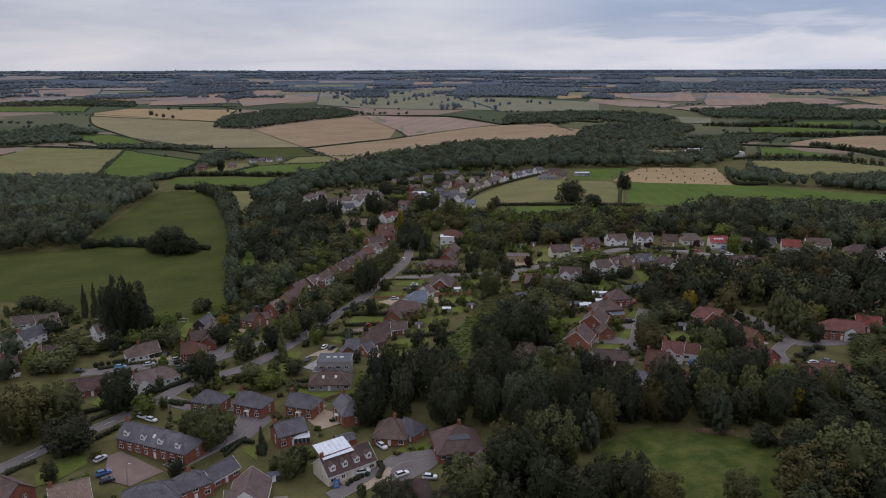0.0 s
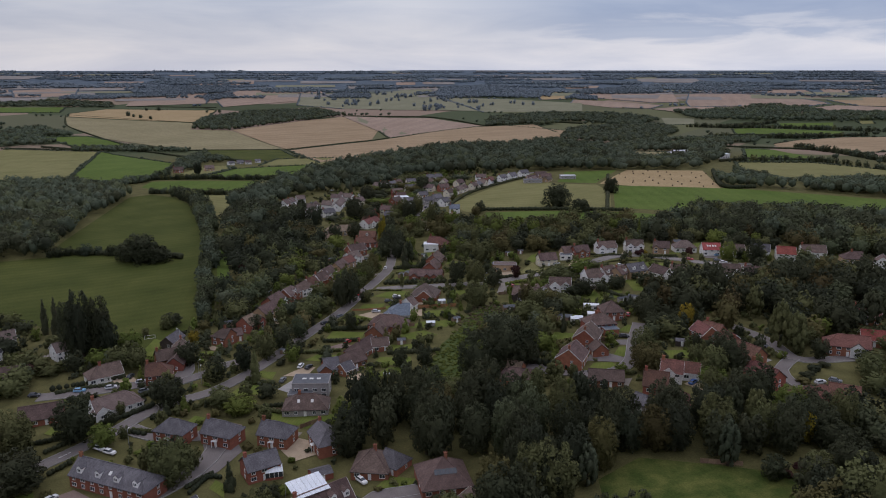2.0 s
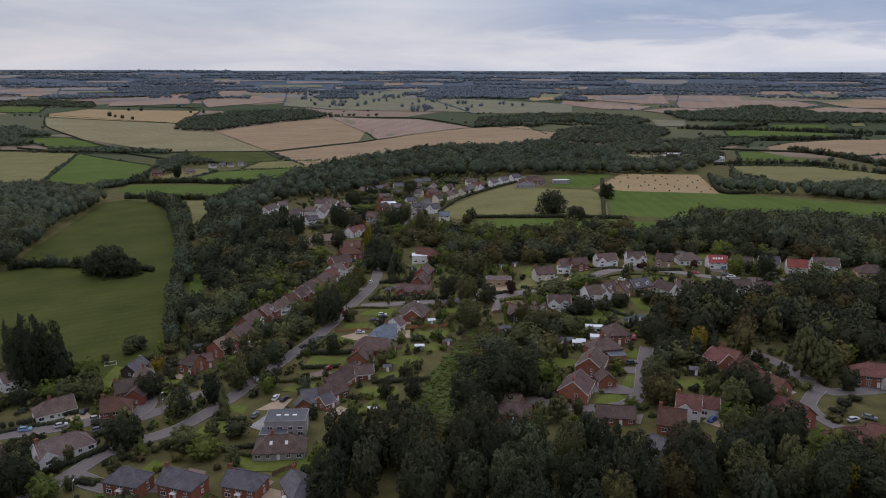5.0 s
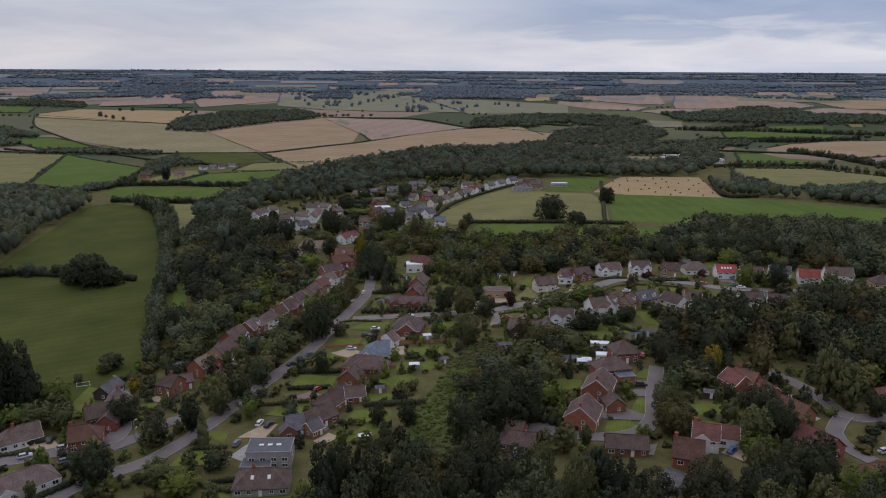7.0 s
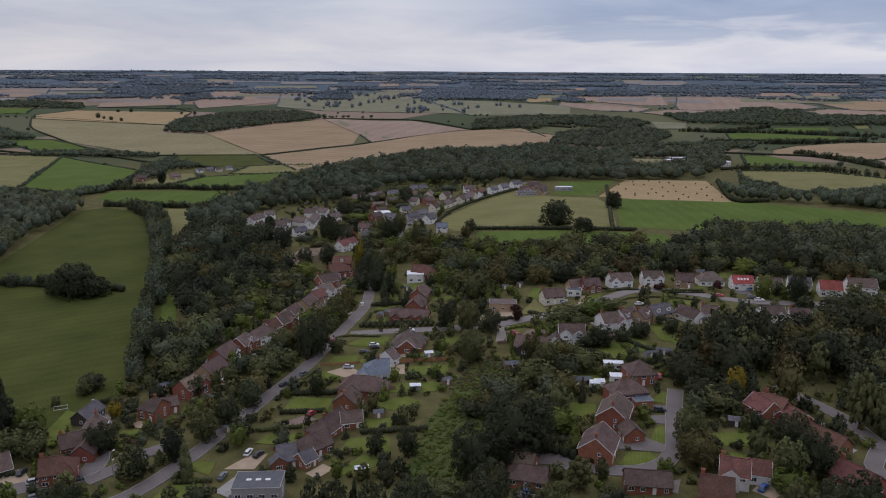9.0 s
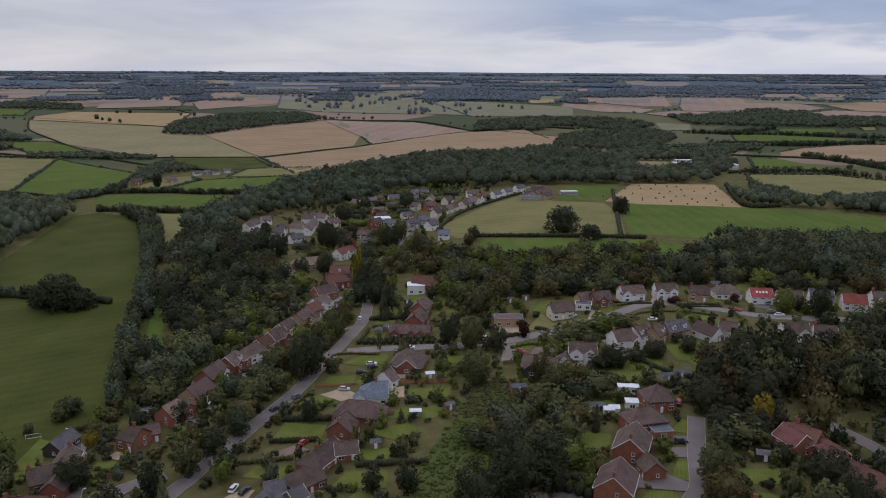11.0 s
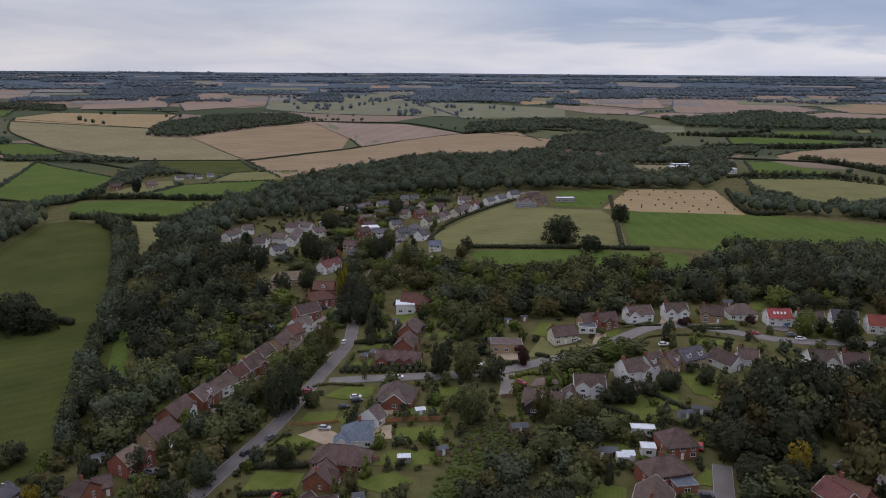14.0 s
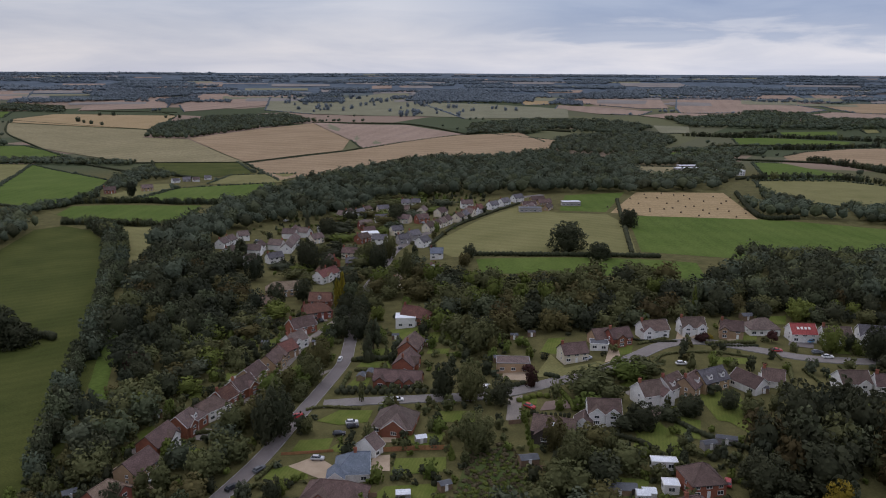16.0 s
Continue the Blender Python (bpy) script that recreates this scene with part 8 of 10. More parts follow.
car(-47.6, 400.2, 54, "red", "parked beside a house")
car(-45.0, 388.6, 61, "white", "parked beside a house")
car(-41.3, 390.4, 55, "grey", "parked beside a house")
car(-40.7, 411.0, 28, "black", "parked beside a house")
car(-7.7, 372.6, 0, "black", "parked beside a house")
car(-3.4, 376.9, 9, "black", "parked beside a house")
car(-3.7, 379.8, 2, "white", "parked beside a house")
car(12.2, 393.5, 0, "white", "parked beside a house")
car(44.1, 394.9, 80, "white", "parked beside a house")
car(56.2, 375.7, -45, "red", "parked beside a house")
car(86.2, 411.1, 31, "silver", "parked beside a house")
car(118.8, 399.2, -2, "white", "parked beside a house")
car(160.8, 407.5, -4, "red", "on the road")
car(176.8, 399.6, -4, "white", "on the road")
car(180.7, 416.4, 22, "lightblue", "parked beside a house")
car(175.6, 404.5, -4, "grey", "parked beside a house")
car(16.1, 616.9, 41, "white", "parked beside a house")
car(21.6, 632.2, 63, "black", "parked beside a house")
car(58.7, 700.0, 64, "grey", "parked beside a house")
car(-68.5, 758.3, 49, "white", "parked beside a house")
car(-49.7, 661.1, 52, "silver", "parked beside a house")
car(-16.4, 480.2, 60, "white", "parked beside a house")
car(-18.4, 427.5, 71, "white", "parked beside a house")
car(146.0, 241.2, -38, "grey", "parked beside a house")
car(140.2, 240.4, 18, "silver", "parked beside a house")
car(-39.2, 727.1, 62, "white", "parked on a drive")
car(-22.1, 740.9, 60, "grey", "parked on a drive")
car(-4.0, 749.8, 57, "black", "parked on a drive")
car(14.5, 741.5, 54, "black", "parked on a drive")
car(30.7, 743.4, 52, "grey", "parked on a drive")
car(42.9, 716.5, 50, "silver", "parked on a drive")
car(65.2, 739.3, 51, "grey", "parked on a drive")
car(79.4, 741.4, 52, "white", "parked on a drive")
car(-54.0, 698.9, 64, "grey", "parked on a drive")
car(-41.5, 673.9, 60, "white", "parked on a drive")
car(-66.1, 662.6, 64, "silver", "parked on a drive")
car(-3.0, 674.0, 52, "white", "parked on a drive")
car(23.1, 662.3, 47, "white", "parked on a drive")
car(32.5, 648.0, 47, "white", "parked on a drive")
car(44.5, 613.6, 44, "white", "parked on a drive")
car(-22.2, 651.7, 54, "white", "parked on a drive")
car(-79.9, 677.1, 66, "grey", "parked on a drive")
car(-91.2, 673.3, 66, "white", "parked on a drive")

# ---- woods and trees ----
wood([(-522.4, 844.8), (-482.1, 863.0), (-365.9, 846.6), (-268.5, 764.6), (-263.1, 718.8), (-254.4, 610.5), (-229.2, 499.0), (-236.1, 470.9), (-308.5, 483.9)], 10, 12, 18, 1, LEAF2)
wood([(-144.0, 643.0), (-148.0, 700.0), (-145.0, 748.0), (-139.0, 812.0), (-122.0, 838.0), (-108.0, 885.0), (-88.0, 935.0), (-62.0, 1010.0), (20.7, 1142.7), (116.7, 1228.0), (269.0, 1324.7), (339.0, 1173.6), (236.5, 811.0), (200.5, 853.9), (104.7, 834.1), (14.6, 854.0), (-28.8, 765.7), (-79.7, 744.1), (-106.2, 688.8), (-106.6, 500.2), (-95.0, 426.5), (-104.4, 423.3), (-130.0, 545.0), (-140.0, 606.0)], 12.5, 10, 20, 2, LEAF2, 72)
wood([(-445.0, 1659.8), (-487.2, 1888.0), (-401.4, 2108.9), (-217.4, 2158.1), (-139.1, 1999.3), (-287.8, 1780.7), (-369.1, 1607.2)], 11, 9, 14, 3, None, 34)
wood([(155.7, 485.1), (219.9, 532.5), (282.9, 537.4), (363.7, 501.2), (292.2, 398.8), (206.2, 460.9), (157.6, 455.6), (152.2, 470.1)], 10, 11, 17, 5, LEAF2)
grove([(109.4, 331.7), (130.9, 353.7), (170.6, 357.3), (242.9, 344.6), (239.3, 322.6), (176.9, 281.4), (128.8, 280.9), (122.8, 305.4), (104.3, 319.4)], 9, 12, 17, 4)
grove([(-23.2, 250.1), (24.3, 244.1), (57.3, 227.5), (66.5, 218.9), (59.2, 199.0), (49.3, 188.2), (30.8, 174.0), (17.5, 178.9), (8.2, 210.1), (-19.6, 224.8)], 8.0, 14, 19, 6)
grove([(66.4, 211.9), (90.0, 211.5), (115.6, 207.7), (121.6, 201.9), (106.4, 189.3), (84.7, 197.8), (65.1, 204.4)], 8.0, 12, 17, 8)
grove([(97.5, 173.2), (116.3, 183.1), (141.0, 180.8), (112.5, 139.5), (81.8, 143.2)], 8.5, 12, 17, 9)
grove([(42.9, 480.1), (95.5, 466.2), (143.4, 463.4), (145.7, 441.2), (90.5, 441.3), (55.3, 441.8), (44.4, 438.9)], 9, 8, 14, 7, [LEAF, LEAF10, LEAF2, LEAF4, LEAF10, LEAF9, LEAF11])
wood([(370.3, 1265.7), (515.3, 1320.4), (566.1, 1270.1), (468.3, 1047.9), (356.5, 873.0), (242.0, 834.9)], 14, 10, 16, 10, LEAF2, 50)
wood([(333.9, 770.8), (336.5, 722.4), (394.8, 701.3), (505.7, 704.4), (449.1, 623.5), (379.4, 683.3), (312.5, 707.1)], 11, 10, 15, 12, LEAF2, 60)
wood([(-327.1, 827.2), (-318.8, 875.1), (-303.0, 895.0), (-285.0, 880.0), (-310.4, 791.7)], 8, 6, 11, 61, LEAF2)
tree_row([(-300.0, 886.0), (-277.0, 893.0), (-246.0, 891.0), (-219.0, 888.0), (-185.0, 874.0), (-156.0, 866.0), (-140.0, 856.0)], 2.6, 4, 8, 64, None, "belt of dark trees between pastures", 0.0)
tree_row([(-292.0, 900.0), (-284.0, 922.0), (-284.0, 945.0)], 3.5, 6, 10, 65, None, "belt of dark trees beside a farm", 0.0)
tree_row([(-254.0, 779.0), (-216.0, 769.0), (-187.0, 761.0), (-156.0, 752.0)], 2.6, 4, 8, 62, None, "belt of dark trees between pastures", 0.0)
wood([(-285.6, 968.3), (-310.9, 1071.1), (-315.4, 1198.2), (-283.8, 1222.3), (-243.3, 1093.8), (-272.4, 1064.3), (-261.5, 995.9)], 9, 7, 12, 63, LEAF2)
wood([(-563.0, 1330.8), (-519.3, 1344.1), (-355.7, 1306.1), (-342.2, 1261.5), (-495.0, 1286.8), (-537.3, 1275.3)], 8, 6, 10, 64, LEAF2)
wood([(-879.5, 2688.6), (-902.6, 3101.3), (-719.2, 3309.3), (-640.5, 2859.7), (-790.1, 2671.8)], 22, 10, 16, 80, HAZYLEAF, 24)
wood([(130.3, 2605.5), (183.2, 3096.5), (400.7, 3192.9), (569.0, 2824.3), (512.7, 2494.7), (325.1, 2588.3)], 20, 9, 15, 81, HAZYLEAF, 24)
wood([(681.2, 2843.6), (875.0, 2987.2), (1033.1, 2915.2), (959.1, 2703.8), (665.9, 2692.4)], 22, 9, 15, 82, HAZYLEAF, 20)
wood([(559.3, 2490.1), (639.3, 2666.9), (680.5, 2552.4), (642.4, 2407.8)], 20, 9, 14, 83, HAZYLEAF, 24)
wood([(188.0, 1644.9), (236.0, 1820.8), (402.4, 1902.6), (367.6, 1717.2), (281.4, 1637.6)], 14, 9, 14, 85, None, 34)
wood([(-835.2, 1446.8), (-806.6, 1604.5), (-770.9, 1682.7), (-665.0, 1560.2), (-586.6, 1447.6), (-649.8, 1364.9), (-768.2, 1326.4)], 12, 8, 14, 86, None, 40)
wood([(-1266.1, 2221.8), (-1050.4, 2434.4), (-868.0, 2369.9), (-811.3, 2210.8), (-1049.7, 2239.3), (-1217.0, 2133.2)], 16, 7, 12, 87, None, 30)
wood([(-246.4, 2666.5), (-197.9, 2834.0), (-89.8, 2760.4), (-94.7, 2598.2), (-227.7, 2563.3)], 20, 9, 13, 88, HAZYLEAF, 24)
wood([(-668.6, 2656.6), (-607.2, 2831.4), (-562.4, 2663.7), (-611.9, 2462.2)], 20, 8, 13, 89, HAZYLEAF, 24)
wood([(311.6, 1479.9), (399.1, 1603.0), (587.5, 1643.2), (577.2, 1513.3), (491.8, 1371.5), (375.4, 1301.0), (299.2, 1369.4)], 12, 9, 14, 90, None, 40)
wood([(747.9, 2008.2), (1016.7, 2110.9), (1142.7, 2068.3), (1253.7, 1828.2), (1153.6, 1684.8), (950.0, 1724.9), (726.7, 1805.3)], 14, 9, 15, 210, None, 34)
wood([(1107.3, 2296.0), (1205.1, 2276.1), (1154.1, 2103.4), (1008.4, 2094.0)], 14, 10, 16, 211, None, 34)
wood([(1146.1, 3090.7), (1377.6, 3152.4), (1214.6, 2833.3), (1047.9, 2799.8)], 22, 9, 15, 212, HAZYLEAF, 20)
wood([(1255.0, 2926.5), (1410.4, 2963.6), (1323.2, 2715.6), (1184.1, 2714.1)], 22, 9, 15, 213, HAZYLEAF, 20)
wood([(194.4, 1664.0), (239.7, 1889.3), (407.4, 1985.2), (585.1, 1929.6), (635.7, 1784.7), (516.0, 1626.8), (427.4, 1765.3), (296.0, 1768.6)], 14, 9, 14, 214, None, 34)
tree_row([(592.8, 1401.6), (752.8, 1375.1), (903.6, 1400.5)], 5, 7, 13, 220, gap=0.08)
tree_row([(435.0, 964.0), (561.9, 986.5), (604.6, 876.1)], 5, 5, 11, 221, gap=0.08)
tree_row([(668.7, 1226.1), (690.0, 1121.3), (673.8, 987.5)], 5, 7, 13, 222, gap=0.08)
tree_row([(704.8, 1590.9), (833.2, 1561.3), (999.5, 1464.4)], 5, 7, 13, 223, gap=0.08)
tree_row([(632.5, 1622.1), (737.5, 1601.7), (874.1, 1694.6)], 5, 7, 13, 224, gap=0.08)
tree_row([(-231.0, 497.5), (-212.7, 502.9), (-190.0, 497.0), (-176.0, 490.0)], 5, 6, 9, 225, None, "row of bushy trees across a meadow", 0.1)
field_trees([(-359.4, 2932.8), (-247.3, 3101.8), (-70.0, 3171.2), (-22.5, 2938.9), (297.1, 2546.9), (530.0, 2179.3), (446.2, 2095.3), (44.5, 2123.4), (-182.4, 2284.8), (-275.2, 2383.4)], 75, 9, 16, 226, HAZYLEAF)
for gx, gy, gh in ((-690.5, 1985.5, 13), (-668.1, 1959.5, 8), (-642.4, 1934.5, 10), (-611.0, 1910.7, 9), (-694.4, 2141.9, 9), (-662.0, 2146.0, 11), (-517.9, 2095.2, 8), (-485.1, 2098.1, 10)):
    tree(gx, gy, gh, gh * 1.1, "round", LEAF8, "round dark tree in a stubble field")
tree_row([(-224.0, 757.0), (-190.0, 700.0), (-169.0, 636.0), (-148.0, 575.0), (-128.0, 500.0), (-113.0, 452.0)], 6, 9, 14, 228, None, "belt of tall dark trees along a meadow", 0.05)
tree_row([(-214.0, 758.0), (-181.0, 697.0), (-160.0, 632.0), (-140.0, 566.0)], 7, 8, 12, 229, None, "belt of tall dark trees along a meadow", 0.1)
tree_row([(-117.0, 455.0), (-112.0, 428.0), (-105.0, 402.0), (-99.0, 377.0), (-96.0, 352.0)], 5, 8, 12, 230, None, "belt of tall dark trees along a meadow", 0.05)
plot_hedges()
tree(-129.0, 216.7, 18.5, 23.5, "round", LEAF4)
tree(-109.6, 207.2, 12.0, 19.1, "round", LEAF2)
tree(-119.9, 226.3, 16.2, 16.2, "round", LEAF)
tree(-105.1, 234.7, 15.2, 15.2, "round", LEAF2)
tree(-95.2, 231.1, 7.5, 10.2, "round", LEAF3)
tree(-67.3, 208.0, 15.1, 14.9, "round", LEAF)
tree(-76.3, 214.0, 9.4, 5.9, "tall", LEAF)
tree(-82.9, 259.1, 11.4, 14.1, "round", LEAF2)
tree(-50.8, 205.6, 9.6, 5.2, "cone", LEAF2)
tree(-39.7, 191.2, 8.5, 8.8, "round", LEAF)
tree(-18.4, 221.8, 14.1, 12.8, "round", LEAF2)
tree(-138.0, 311.5, 25.0, 11.5, "round", LEAF2)
tree(-132.4, 309.4, 30.0, 13.5, "round", LEAF9)
tree(-126.0, 311.3, 26.0, 12.5, "round", LEAF2)
tree(-121.5, 309.0, 17.0, 9.0, "round", LEAF9)
tree(-163.3, 344.1, 17.7, 6.1, "cone", LEAF2)
tree(-158.0, 343.1, 18.5, 6.1, "cone", LEAF2)
tree(-162.9, 475.4, 19.4, 24.6, "dome", LEAF2)
tree(-152.1, 472.6, 11.4, 18.0, "dome", LEAF2)
tree(-174.1, 481.2, 13.1, 17.0, "dome", LEAF2)
tree(47.4, 191.2, 13.1, 7.3, "tall", LEAF6)
tree(87.3, 193.8, 14.2, 7.4, "tall", LEAF6)
tree(114.1, 202.8, 10.0, 6.7, "round", LEAF5)
tree(93.5, 153.9, 16.8, 24.4, "round", LEAF4)
tree(105.3, 158.6, 21.0, 22.0, "round", LEAF)
tree(11.5, 171.8, 13.7, 17.6, "round", LEAF)
tree(-8.8, 169.8, 10.3, 15.1, "round", LEAF2)
tree(22.1, 178.0, 17.0, 16.4, "round", LEAF2)
tree(36.5, 183.9, 19.1, 16.9, "round", LEAF)
tree(58.9, 159.2, 10.9, 11.7, "round", LEAF4)
tree(77.5, 157.4, 10.6, 11.2, "round", LEAF)
tree(5.7, 240.0, 18.2, 12.3, "round", LEAF2)
tree(-7.5, 247.5, 17.1, 7.2, "cone", LEAF2)
tree(115.5, 214.8, 12.8, 12.4, "round", LEAF3)
tree(37.2, 274.9, 22.0, 21.6, "round", LEAF2)
tree(44.6, 278.1, 17.3, 15.8, "round", LEAF2)
tree(25.1, 267.0, 17.7, 15.9, "round", LEAF2)
tree(66.7, 306.4, 9.8, 4.3, "cone", LEAF2)
tree(89.0, 271.7, 12.6, 11.5, "round", LEAF)
tree(103.5, 298.7, 8.8, 12.1, "round", LEAF2)
tree(110.0, 292.1, 10.3, 11.9, "round", LEAF2)
tree(116.4, 299.5, 11.4, 7.4, "round", LEAF5)
tree(143.0, 274.2, 19.2, 10.4, "tall", LEAF)
tree(115.9, 263.9, 12.3, 12.9, "round", LEAF2)
tree(114.6, 250.4, 14.1, 12.3, "round", LEAF2)
tree(107.4, 250.1, 12.4, 10.4, "round", LEAF)
tree(-2.5, 287.3, 8.3, 6.8, "round", LEAF2)
tree(7.3, 285.2, 9.0, 7.5, "round", LEAF2)
tree(-68.3, 336.6, 7.5, 9.3, "round", LEAF2)
tree(-57.2, 279.7, 14.4, 7.2, "cone", LEAF)
tree(-86.9, 296.8, 9.9, 11.9, "round", LEAF2)
tree(-90.2, 319.1, 6.2, 5.6, "round", LEAF5)
tree(-90.5, 337.9, 4.4, 6.8, "round", LEAF4)
tree(-106.7, 344.2, 6.3, 10.5, "round", LEAF2)
tree(-107.9, 339.5, 6.2, 6.9, "round", LEAF)
tree(-24.4, 334.7, 8.9, 6.4, "round", LEAF2)
tree(-18.3, 375.4, 6.3, 5.3, "round", LEAF)
tree(102.0, 253.3, 7.1, 3.5, "cone", LEAF3)
tree(-114.4, 331.0, 4.3, 4.1, "round", LEAF)
tree(-112.2, 299.0, 4.8, 6.2, "round", LEAF2)
tree(124.5, 589.8, 20.0, 26.0, "dome", LEAF2)
tree(137.3, 564.2, 11.0, 15.8, "dome", LEAF2)
tree(190.4, 665.8, 14.8, 14.6, "dome", LEAF2)
tree(-14.3, 508.5, 16.6, 4.9, "tall", LEAF5)
tree(-12.2, 519.6, 17.7, 3.9, "tall", LEAF5)
tree(-10.3, 507.4, 3.9, 5.2, "bush", LEAF5)
tree(57.3, 568.2, 8.9, 8.7, "round", LEAF4)
tree(42.9, 444.6, 12.2, 6.3, "tall", LEAF4)
tree(144.6, 448.4, 16.4, 2.9, "tall", LEAF3)
tree(35.1, 351.4, 13.6, 13.6, "round", LEAF)
tree(37.3, 385.8, 14.7, 12.9, "round", LEAF)
tree(28.5, 391.5, 14.0, 9.9, "round", LEAF2)
tree(47.1, 379.4, 10.8, 9.1, "round", LEAF2)
tree(181.5, 405.0, 11.2, 11.1, "round", LEAF3)
tree(189.5, 406.2, 7.3, 6.6, "round", LEAF2)
tree(192.6, 395.3, 14.7, 12.0, "round", LEAF2)
tree(-27.1, 374.5, 18.6, 12.9, "round", LEAF2)
tree(-31.0, 369.4, 17.6, 9.6, "round", LEAF2)
tree(3.6, 448.0, 14.0, 9.0, "tall", LEAF2)
tree(1.2, 434.5, 15.0, 8.5, "cone", LEAF2)
tree(-77.5, 394.1, 8.3, 7.8, "round", LEAF3)
tree(-75.6, 383.6, 7.8, 7.1, "round", LEAF2)
tree(-49.7, 452.8, 5.7, 7.6, "round", LEAF2)
tree(60.2, 392.1, 7.2, 5.8, "round", LEAF7)
tree(57.3, 345.8, 12.0, 7.1, "round", LEAF4)
tree(-17.2, 432.8, 12.1, 9.4, "round", LEAF4)
tree(-19.4, 416.3, 11.6, 9.9, "round", LEAF)
tree(59.7, 332.5, 12.2, 11.8, "round", LEAF)
tree(104.4, 312.5, 12.9, 15.1, "round", LEAF2)
tree(-39.3, 605.7, 18.3, 14.5, "round", LEAF2)
tree(-45.8, 516.6, 13.6, 11.9, "round", LEAF2)
tree(62.0, 583.8, 9.9, 10.4, "round", LEAF2)
tree(22.3, 546.9, 19.5, 7.6, "round", LEAF)
tree(23.9, 741.1, 14.0, 13.9, "round", LEAF2)
tree(42.0, 616.6, 5.7, 5.5, "round", LEAF2)
tree(14.1, 605.2, 16.6, 10.8, "round", LEAF)
tree(6.7, 579.0, 17.4, 13.6, "round", LEAF2)
tree(52.9, 366.1, 3.2, 2.6, "cone", LEAF3, "yellow-green clipped conifer in a row")
tree(52.5, 362.3, 3.2, 2.6, "cone", LEAF3, "yellow-green clipped conifer in a row")
tree(52.1, 358.6, 3.2, 2.6, "cone", LEAF3, "yellow-green clipped conifer in a row")
tree(51.7, 355.0, 3.2, 2.6, "cone", LEAF3, "yellow-green clipped conifer in a row")
tree(51.3, 351.5, 3.2, 2.6, "cone", LEAF3, "yellow-green clipped conifer in a row")
tree(50.9, 348.1, 3.2, 2.6, "cone", LEAF3, "yellow-green clipped conifer in a row")
grove([(-57.8, 339.5), (-57.9, 357.7), (-46.6, 385.9), (-36.4, 408.6), (-25.1, 409.6), (-22.4, 396.1), (-32.7, 366.7), (-39.9, 338.2)], 7.0, 8, 12, 21, [LEAF, LEAF, LEAF2, LEAF, LEAF3, LEAF, LEAF4, LEAF6, LEAF3], "garden tree among village houses")
grove([(-28.2, 412.6), (-21.4, 458.2), (-13.1, 481.9), (-9.0, 469.8), (-12.9, 437.9), (-20.6, 405.3), (-24.1, 399.2)], 5.5, 4, 7, 22, [LEAF, LEAF, LEAF2, LEAF, LEAF3, LEAF, LEAF4, LEAF6, LEAF3], "garden tree among village houses")
grove([(-106.8, 439.4), (-131.0, 551.8), (-141.0, 620.0), (-138.0, 655.0), (-81.2, 605.8), (-57.2, 517.1), (-69.8, 482.0), (-83.5, 456.5), (-92.4, 432.1), (-97.8, 416.3)], 9, 9, 15, 23, None, "garden tree among village houses")
grove([(-80.7, 340.3), (-90.0, 369.0), (-89.1, 396.7), (-86.0, 418.1), (-80.8, 437.4), (-70.9, 407.8), (-75.6, 377.7), (-77.2, 351.9), (-76.1, 340.1)], 8, 7, 12, 24, [LEAF, LEAF, LEAF2, LEAF, LEAF3, LEAF, LEAF4, LEAF6, LEAF3], "garden tree among village houses")
grove([(-80.2, 443.5), (-55.1, 503.1), (-41.2, 502.3), (-45.0, 470.0), (-59.5, 420.5), (-69.7, 403.1)], 9, 5, 9, 25, [LEAF, LEAF, LEAF2, LEAF, LEAF3, LEAF, LEAF4, LEAF6, LEAF3], "garden tree among village houses")
grove([(-4.3, 637.2), (16.8, 574.8), (35.4, 553.5), (61.4, 530.8), (103.3, 512.0), (164.7, 520.5), (149.0, 465.3), (104.0, 463.3), (84.4, 452.9), (62.1, 448.2), (49.2, 428.7), (32.7, 424.7), (33.8, 477.3), (15.2, 521.8), (0.6, 493.3), (-9.5, 535.5)], 9.5, 6, 14, 26, [LEAF, LEAF, LEAF2, LEAF, LEAF3, LEAF, LEAF4, LEAF6, LEAF3], "garden tree among village houses")
grove([(-68.7, 591.9), (-35.9, 654.3), (-4.2, 628.6), (-3.1, 556.6), (-18.1, 537.9), (-29.2, 563.6), (-56.8, 578.8)], 14, 4, 8, 27, [LEAF, LEAF, LEAF2, LEAF, LEAF3, LEAF, LEAF4, LEAF6, LEAF3], "garden tree among village houses")
grove([(-44.1, 764.7), (-8.4, 905.4), (58.9, 868.9), (71.4, 773.7), (38.2, 708.7), (-4.8, 664.7), (-35.9, 654.3)], 17, 4, 8, 28, [LEAF, LEAF, LEAF2, LEAF, LEAF3, LEAF, LEAF4, LEAF6, LEAF3], "garden tree among village houses")
grove([(66.4, 367.1), (88.7, 361.3), (96.0, 341.1), (84.9, 327.0), (71.1, 315.3), (58.7, 304.9), (50.3, 320.8), (48.8, 347.4)], 8, 5, 10, 29, [LEAF, LEAF, LEAF2, LEAF, LEAF3, LEAF, LEAF4, LEAF6, LEAF3], "garden tree among village houses")
grove([(101.4, 328.8), (110.4, 332.5), (121.5, 310.1), (117.0, 293.0), (109.9, 286.1), (99.7, 287.9), (86.1, 272.2), (95.6, 296.7)], 8.5, 6, 10, 30, None, "garden tree among village houses")
